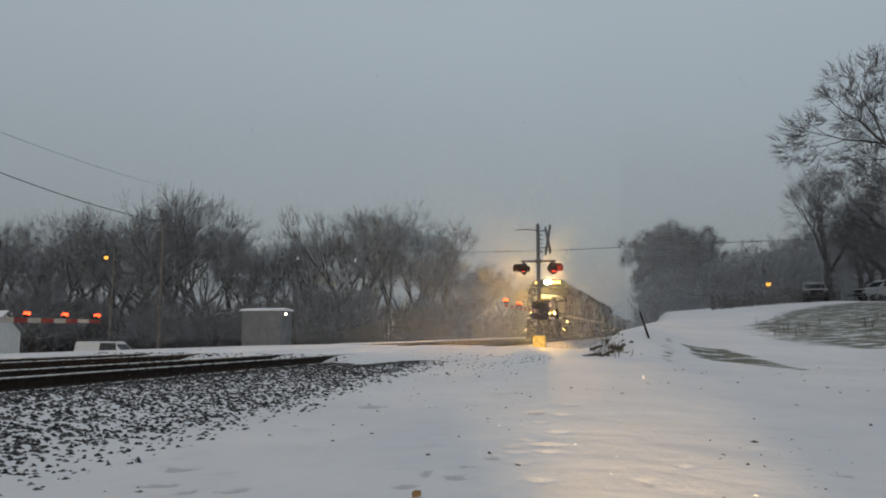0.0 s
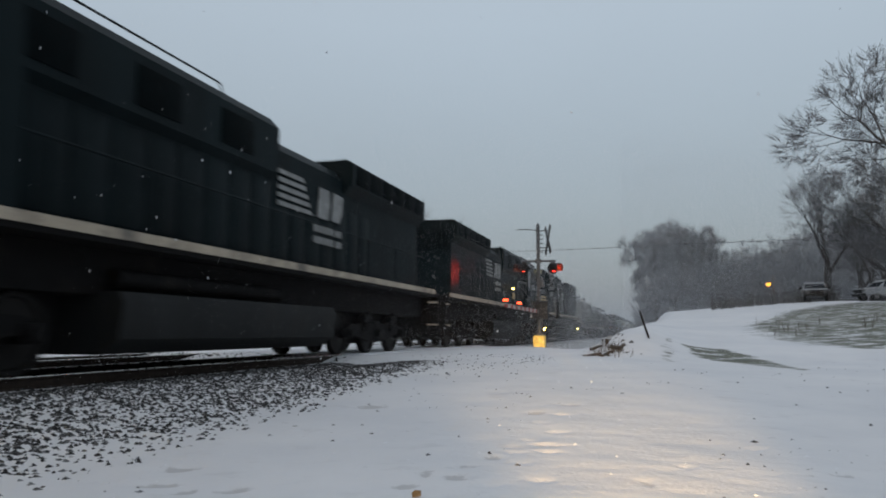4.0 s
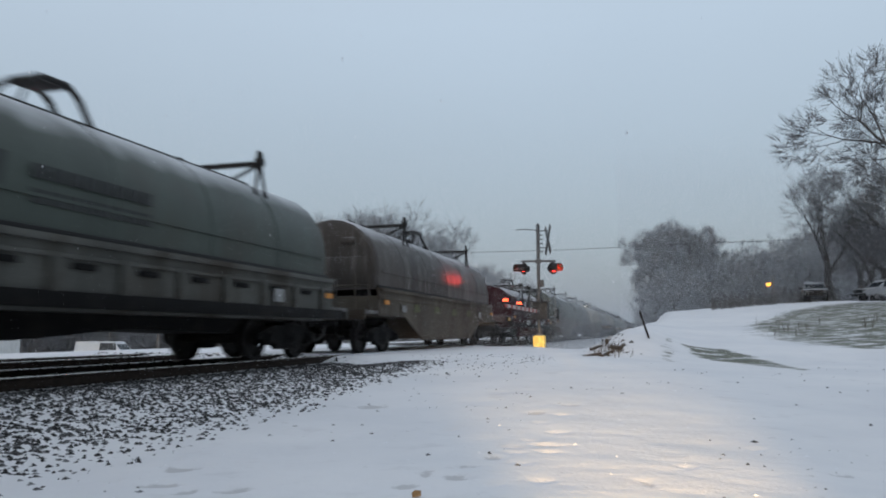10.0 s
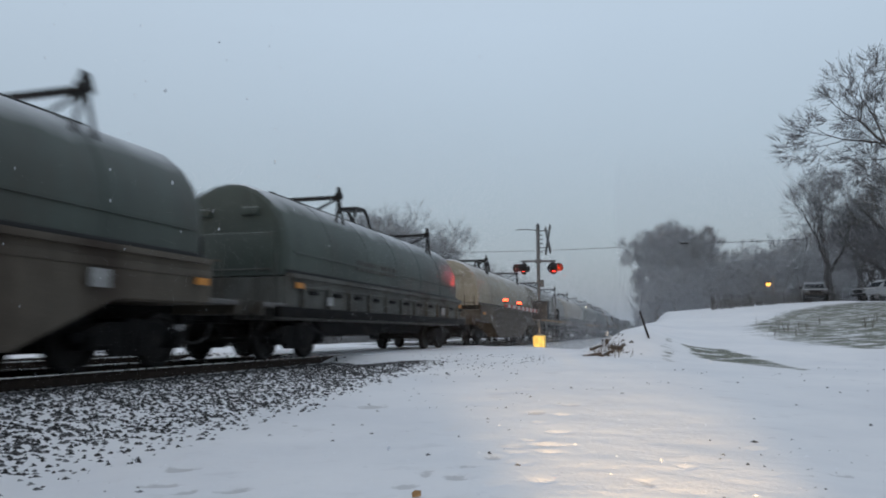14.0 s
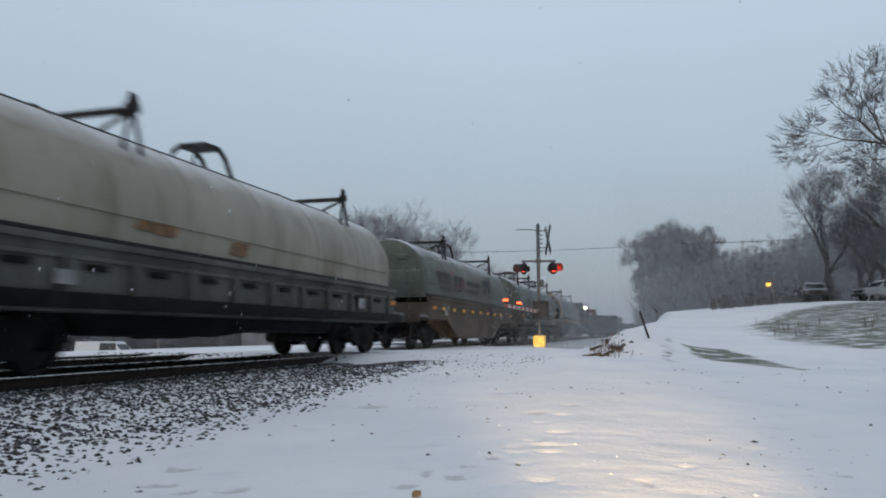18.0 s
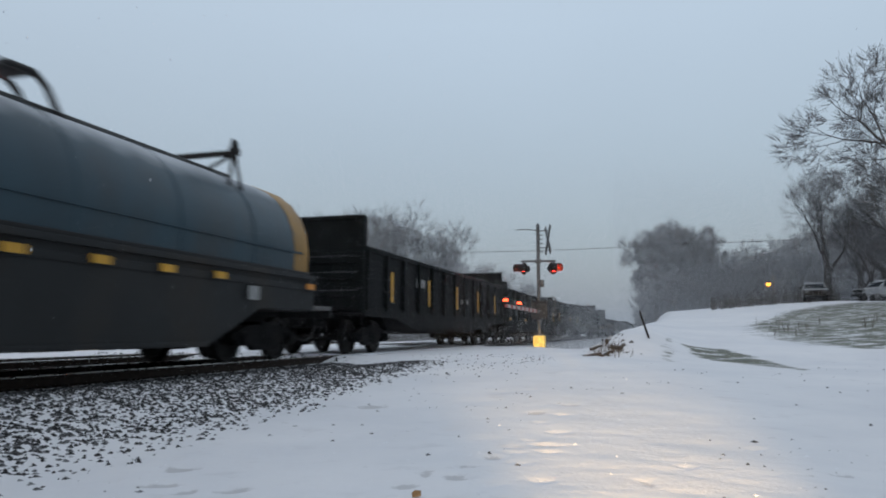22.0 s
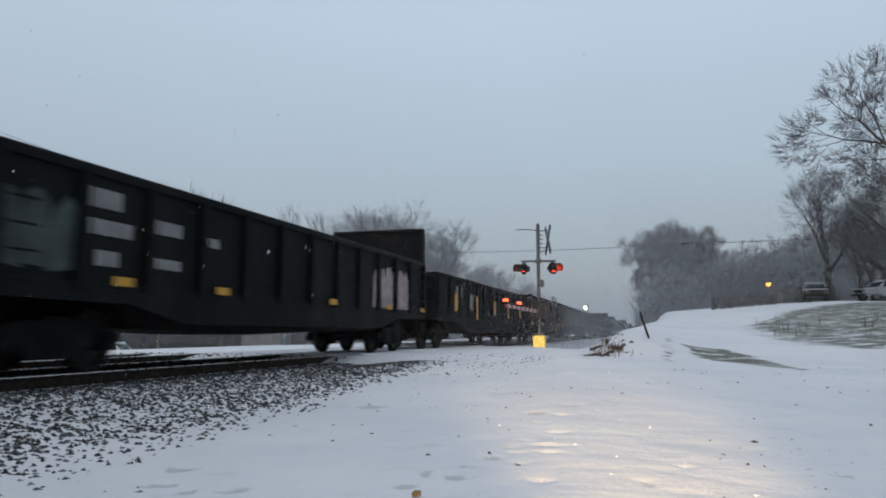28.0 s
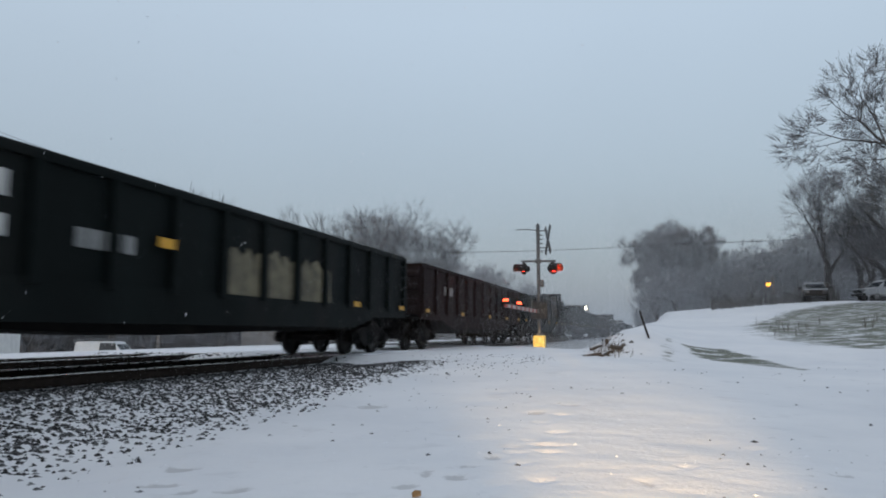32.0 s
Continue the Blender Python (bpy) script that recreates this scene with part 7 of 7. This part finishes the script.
    if rack:
        fr = B()
        for yy in (-hw + 0.2, hw - 0.2):
            tube(fr, [(min(xs) + 0.6, yy, zmax + 0.16), (x1 - 0.1, yy, zmax + 0.16)], 0.025, 6)
        for px in (min(xs) + 0.7, (min(xs) + x1) / 2, x1 - 0.2):
            tube(fr, [(px, -hw + 0.2, zmax - 0.02), (px, -hw + 0.2, zmax + 0.16), (px, hw - 0.2, zmax + 0.16), (px, hw - 0.2, zmax - 0.02)], 0.025, 6)
        part("ladder_rack", fr, GALVANISED, ob, "steel ladder rack")
    return ob


SUV = [(-2.3, 0.45), (2.25, 0.45), (2.3, 0.95), (2.1, 1.08), (-1.1, 1.08), (-2.2, 0.95)]
SUV_TOP = [(-1.15, 1.04), (2.15, 1.04), (1.85, 1.68), (-0.25, 1.68), (-0.45, 1.6)]
VAN = [(-2.4, 0.45), (2.3, 0.45), (2.3, 1.15), (-1.5, 1.15), (-2.35, 1.0)]
VAN_TOP = [(-1.6, 1.1), (2.28, 1.1), (2.22, 1.9), (-0.7, 1.9), (-0.95, 1.8)]
vx, _ = through_view((181 - 784) / 1280, 0, 57)
car("white work van with a ladder rack parked beyond the tracks", "van", "work_van", vx + 0.9, 57, 180 - 6, VAN_WHITE, VAN, VAN_TOP, 1.95, (-1.5, 1.4), 0.36, True)
car("silver estate car dusted with snow on the drive", "car", "parked_car", 35.2, 57.5, 4, CAR_SILVER, SUV, SUV_TOP, 1.85, (-1.4, 1.4), 0.35)
car("dark snow-dusted pickup facing down the drive", "pickup truck", "pickup_truck", 32.6, 63.5, 66, CAR_DARK, SUV, SUV_TOP, 1.95, (-1.45, 1.45), 0.38)


# ---- the bank beside the line ----
def bank_clutter():
    rng = random.Random(8)
    post = B()
    x, y = 5.85, 20.7
    z = ground_z(x, y)
    tube(post, [(x + 0.06, y, z - 0.2), (x - 0.24, y, z + 0.76)], 0.036, 8, 0.026)
    solo("leaning_post", post, POST_WOOD, "dark leaning wooden post on the snowy bank", "post")
    for k, (s, d, l, turn) in enumerate(((19.4, 1.22, 1.3, 62), (21.2, 1.35, 0.9, 78), (19.0, 1.5, 0.8, 35), (20.2, 1.1, 1.0, 100), (20.6, 1.6, 0.7, 55))):
        p = spot(s, d)
        log = B()
        a = radians(turn)
        tube(log, [(-l / 2, 0, 0), (0, 0, 0.02), (l / 2, 0, 0)], 0.06, 8, 0.045)
        solo("fallen_timber", log, DRIFTWOOD, "rotten timber lying in the snow at the foot of the bank", "timber", pose(p.x, p.y, ground_z(p.x, p.y) + 0.02, 0, rng.uniform(-8, 8), turn), "old timbers")
    def rubble(rng):
        s, d = rng.uniform(18.9, 22.5), rng.gauss(1.1, 0.30)
        p = spot(s, d)
        return p.x, p.y, ground_z(p.x, p.y) - 0.025, rng.uniform(0.4, 1.7)
    v, f = chips(90, rubble, 0.062, 0.8, 17)
    tagged(new("bank_rubble", raw_mesh("bank_rubble", v, f, RUBBLE)), "dark rubble and broken stone down the cut bank", "rubble", kind="stuff")


bank_clutter()


def blades(name, label, count, where, tall, mat, seed, width=0.006, stems=1):
    rng = random.Random(seed)
    v, f = [], []
    n = 0
    tries = 0
    while n < count and tries < count * 30:
        tries += 1
        x, y = where(rng)
        if x is None:
            continue
        z = ground_z(x, y)
        n += 1
        for _ in range(stems):
            h = tall * rng.uniform(0.4, 1.2)
            a = rng.uniform(0, 6.28)
            lean = rng.uniform(0.1, 0.7) * h
            b = len(v)
            w = width * rng.uniform(0.6, 1.4)
            dx, dy = math.cos(a), math.sin(a)
            v += [(x - dy * w, y + dx * w, z), (x + dy * w, y - dx * w, z), (x + dx * lean * 0.4 + dy * w * 0.6, y + dy * lean * 0.4 - dx * w * 0.6, z + h * 0.7),
                  (x + dx * lean * 0.4 - dy * w * 0.6, y + dy * lean * 0.4 + dx * w * 0.6, z + h * 0.7), (x + dx * lean, y + dy * lean, z + h)]
            f += [(b, b + 1, b + 2, b + 3), (b + 3, b + 2, b + 4)]
    tagged(new(name, raw_mesh(name, v, f, mat)), label, "grass", kind="stuff")


def turf_place(rng):
    x, y = rng.uniform(3, 34), rng.uniform(17, 50)
    k = turf_mark(x, y)
    if k < 0.3 or noise.noise((x * 1.1, y * 2.4, 2)) + k < 0.62 or rng.random() > k:
        return None, None
    return x, y


def weed_place(rng):
    x, y = rng.choice(((14.2, 30), (16.4, 31.5), (17.6, 29), (19.5, 32), (15.2, 33), (18.6, 27), (21, 34), (13.2, 27)))
    return x + rng.gauss(0, 0.45), y + rng.gauss(0, 0.6)


blades("grass", "dead yellow-green grass showing through thin snow", 6000, turf_place, 0.05, DEAD_GRASS, 3, 0.005, 1)
blades("dry_weeds", "dry brown weed stalks standing in the snow", 50, weed_place, 0.55, DRY_WEED, 4, 0.007, 3)


def bank_place(rng):
    p = spot(rng.gauss(19.7, 0.5), rng.gauss(1.10, 0.22))
    return p.x, p.y


blades("bank_brush", "dead brambles matted at the foot of the snowy bank", 70, bank_place, 0.24, DRY_WEED, 14, 0.006, 3)


def leaf_and_prints():
    x, y = -0.18, 4.95
    z = ground_z(x, y)
    leaf = B()
    loft(leaf, [[(-0.03, -0.02, 0.0), (0.0, -0.04, 0.012), (0.03, -0.02, 0.006), (0.035, 0.0, 0.02)], [(-0.025, 0.02, 0.014), (0.0, 0.03, 0.03), (0.03, 0.03, 0.02), (0.04, 0.01, 0.03)]])
    solo("dry_leaf", leaf, ORANGE_LEAF, "curled brown leaf lying on the snow", "leaf", pose(x, y, z + 0.01, 10, 0, 20))


def litter(name, label, mat, count, size, area, seed):
    """Small lumps scattered on the snow."""
    def place(rng):
        x, y = rng.uniform(area[0], area[1]), rng.uniform(area[2], area[3])
        return x, y, ground_z(x, y) - 0.004, rng.uniform(0.4, 1.6)
    v, f = chips(count, place, size, 0.6, seed)
    tagged(new(name, raw_mesh(name, v, f, mat)), label, "debris", kind="stuff")


litter("snow_clods", "small clods of kicked-up snow", SNOW_PATCH, 60, 0.02, (-2.6, 4.6, 4.6, 9.0), 91)
litter("twig_litter", "dark twigs and bark lying on the snow", DRIFTWOOD, 34, 0.017, (2.3, 4.2, 5.2, 7.2), 92)
litter("twig_litter", "dark stones and bark scattered on the snow", DRIFTWOOD, 40, 0.02, (-2.2, 1.2, 7.0, 12.0), 93)


ORANGE_LEAF = material("brown_leaf", (0.34, 0.18, 0.06), 0.7, scale=20, vary=0.3, bump=0.2)
leaf_and_prints()


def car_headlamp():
    """Unseen spots for a waiting car's headlamp, inferred behind the viewpoint: a low spread, and a narrow beam added
    to brighten the mast foot.
    """
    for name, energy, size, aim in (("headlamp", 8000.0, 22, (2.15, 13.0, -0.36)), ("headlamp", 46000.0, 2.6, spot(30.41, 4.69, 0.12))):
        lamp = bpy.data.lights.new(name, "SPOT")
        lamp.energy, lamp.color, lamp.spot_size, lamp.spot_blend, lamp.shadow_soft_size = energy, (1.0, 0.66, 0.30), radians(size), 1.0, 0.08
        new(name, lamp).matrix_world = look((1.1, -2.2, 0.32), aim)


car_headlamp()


def flasher_beam():
    """The beam of the mast's red flasher that strikes the side of passing wagons."""
    lamp = bpy.data.lights.new("flasher_beam", "SPOT")
    lamp.energy, lamp.color, lamp.spot_size, lamp.spot_blend, lamp.shadow_soft_size = 260.0, (1.0, 0.03, 0.02), radians(15), 1.0, 0.1
    new("flasher_beam", lamp).matrix_world = look(spot(29.8, 5.5, 3.2), spot(25.9, 6.95, 2.75))


flasher_beam()


# ---- falling snow ----
def snowfall(count, seed, drift):
    rng = random.Random(seed)
    v, f = [], []
    for _ in range(count):
        y = 4.0 + 20 * rng.random() ** 1.2
        x, z = rng.uniform(-1.0, 1.0) * (y * 0.7 + 2) + 0.0, rng.uniform(-1, 52)
        r = rng.uniform(0.004, 0.009)
        b = len(v)
        for dx, dy, dz in ((1, 0, 0), (-1, 0, 0), (0, 1, 0), (0, -1, 0), (0, 0, 1), (0, 0, -1)):
            v.append((x + dx * r * rng.uniform(0.6, 1.4), y + dy * r * rng.uniform(0.6, 1.4), z + dz * r * rng.uniform(0.6, 1.4)))
        f += [(b, b + 2, b + 4), (b + 2, b + 1, b + 4), (b + 1, b + 3, b + 4), (b + 3, b, b + 4), (b + 2, b, b + 5), (b + 1, b + 2, b + 5), (b + 3, b + 1, b + 5), (b, b + 3, b + 5)]
    ob = tagged(new("snowfall", raw_mesh("snowfall", v, f, FLAKE)), "snowflakes drifting down through the air", "snow", kind="stuff")
    MOVERS.append((ob, lambda t: pose(drift * (t - 16), 0.0, -1.3 * t)))


snowfall(2300, 2, -0.25)


def snow_in_the_beam(count, seed):
    """Clumped flakes over the line, which catch the headlights."""
    rng = random.Random(seed)
    v, f = [], []
    for _ in range(count):
        p = spot(rng.uniform(4, 66), rng.gauss(8.5, 3.4), rng.uniform(0, 50))
        r = rng.uniform(0.006, 0.016)
        b = len(v)
        for dx, dy, dz in ((1, 0, 0), (-1, 0, 0), (0, 1, 0), (0, -1, 0), (0, 0, 1), (0, 0, -1)):
            v.append((p.x + dx * r * rng.uniform(0.6, 1.4), p.y + dy * r * rng.uniform(0.6, 1.4), p.z + dz * r * rng.uniform(0.6, 1.4)))
        f += [(b, b + 2, b + 4), (b + 2, b + 1, b + 4), (b + 1, b + 3, b + 4), (b + 3, b, b + 4), (b + 2, b, b + 5), (b + 1, b + 2, b + 5), (b + 3, b + 1, b + 5), (b, b + 3, b + 5)]
    ob = tagged(new("snowfall", raw_mesh("snowfall", v, f, FLAKE)), "clumped snowflakes falling over the railway line", "snow", kind="stuff")
    MOVERS.append((ob, lambda t: pose(-0.15 * (t - 16), 0.0, -1.25 * t)))


snow_in_the_beam(7000, 6)


# ---- unseen stems added behind the viewpoint to block low sky light ----
def unseen_light_block():
    rng = random.Random(77)
    v, f = [], []
    for _ in range(5200):
        a = rng.uniform(radians(165), radians(375))
        far = rng.uniform(16, 34)
        x, y = far * math.cos(a), far * math.sin(a)
        if plan(x, y)[1] > 3.5:
            continue
        z, h, r = -0.7, rng.uniform(4, 13), rng.uniform(0.05, 0.16)
        tip = (x + rng.uniform(-2, 2), y + rng.uniform(-2, 2), z + h)
        b = len(v)
        for p, rr in (((x, y, z), r), (tip, r * 0.35)):
            for k in range(3):
                v.append((p[0] + rr * math.cos(2.1 * k), p[1] + rr * math.sin(2.1 * k), p[2]))
        for k in range(3):
            f.append((b + k, b + (k + 1) % 3, b + 3 + (k + 1) % 3, b + 3 + k))
    tagged(new("woods", raw_mesh("woods", v, f, BRUSH)), "unseen dense stems added behind the viewpoint to block low sky light", "woods", kind="stuff")


unseen_light_block()


def triangles(c, side, rng):
    """A mesh of one small flake at each place of c."""
    count = len(c)
    e1 = rng.normal(size=(count, 3))
    e1 /= np.linalg.norm(e1, axis=1)[:, None]
    e2 = np.cross(e1, rng.normal(size=(count, 3)))
    e2 /= np.linalg.norm(e2, axis=1)[:, None]
    side = side[:, None]
    pts = np.stack([c + e1 * side * 0.6, c - e1 * side * 0.3 + e2 * side * 0.5, c - e1 * side * 0.3 - e2 * side * 0.5], 1).reshape(-1, 3)
    me = bpy.data.meshes.new("snowfall")
    me.vertices.add(count * 3)
    me.vertices.foreach_set("co", pts.astype(np.float32).ravel())
    me.loops.add(count * 3)
    me.loops.foreach_set("vertex_index", np.arange(count * 3, dtype=np.int32))
    me.polygons.add(count)
    me.polygons.foreach_set("loop_start", np.arange(0, count * 3, 3, dtype=np.int32))
    me.update(calc_edges=True)
    me.materials.append(FLAKE)
    return me


def snow_veil(count, near, far, high, seed, across=(-0.70, 0.76)):
    """Fine dense flakes, sized by distance, added before the woods to stand in for haze."""
    rng = np.random.default_rng(seed)
    y = np.sqrt(rng.uniform(near ** 2, far ** 2, count))
    x = rng.uniform(*across, count) * y
    z = rng.uniform(-3.0, high, count)
    ob = tagged(new("snowfall", triangles(np.stack([x, y, z], 1), 0.00045 * y, rng)), "fine snow veiling the distant woods", "snow", kind="stuff")
    MOVERS.append((ob, lambda t: pose(-0.05 * (t - 16), 0.0, 3.0 - 0.19 * t)))


def line_veil(count, seed):
    """Fine flakes added along the line as haze and headlight halo, thinning out to both sides and upwards."""
    rng = np.random.default_rng(seed)
    along, left = rng.uniform(6, 66, count), rng.normal(TRACK_1, 4.8, count)
    z = np.abs(rng.normal(0, 4.6, count)) - 0.6
    x, y = along * ALONG.x + left * LEFT.x, along * ALONG.y + left * LEFT.y
    side = 0.00040 * np.minimum(60.0, np.hypot(x, y))
    ob = tagged(new("snowfall", triangles(np.stack([x, y, z], 1), side, rng)), "fine snow added along the railway line as haze", "snow", kind="stuff")
    MOVERS.append((ob, lambda t: pose(-0.02 * (t - 16), 0.0, 0.2 - 0.012 * t)))


snow_veil(600000, 48, 72, 17, 5)
snow_veil(340000, 63, 82, 17, 6, (0.24, 0.66))
line_veil(600000, 15)


# ---- movement ----
def motions():
    for ob, at in MOVERS:
        walk(ob, [(t, at(t)) for t in (0.0, 8.0, 16.0, 24.0, 32.0)])


motions()
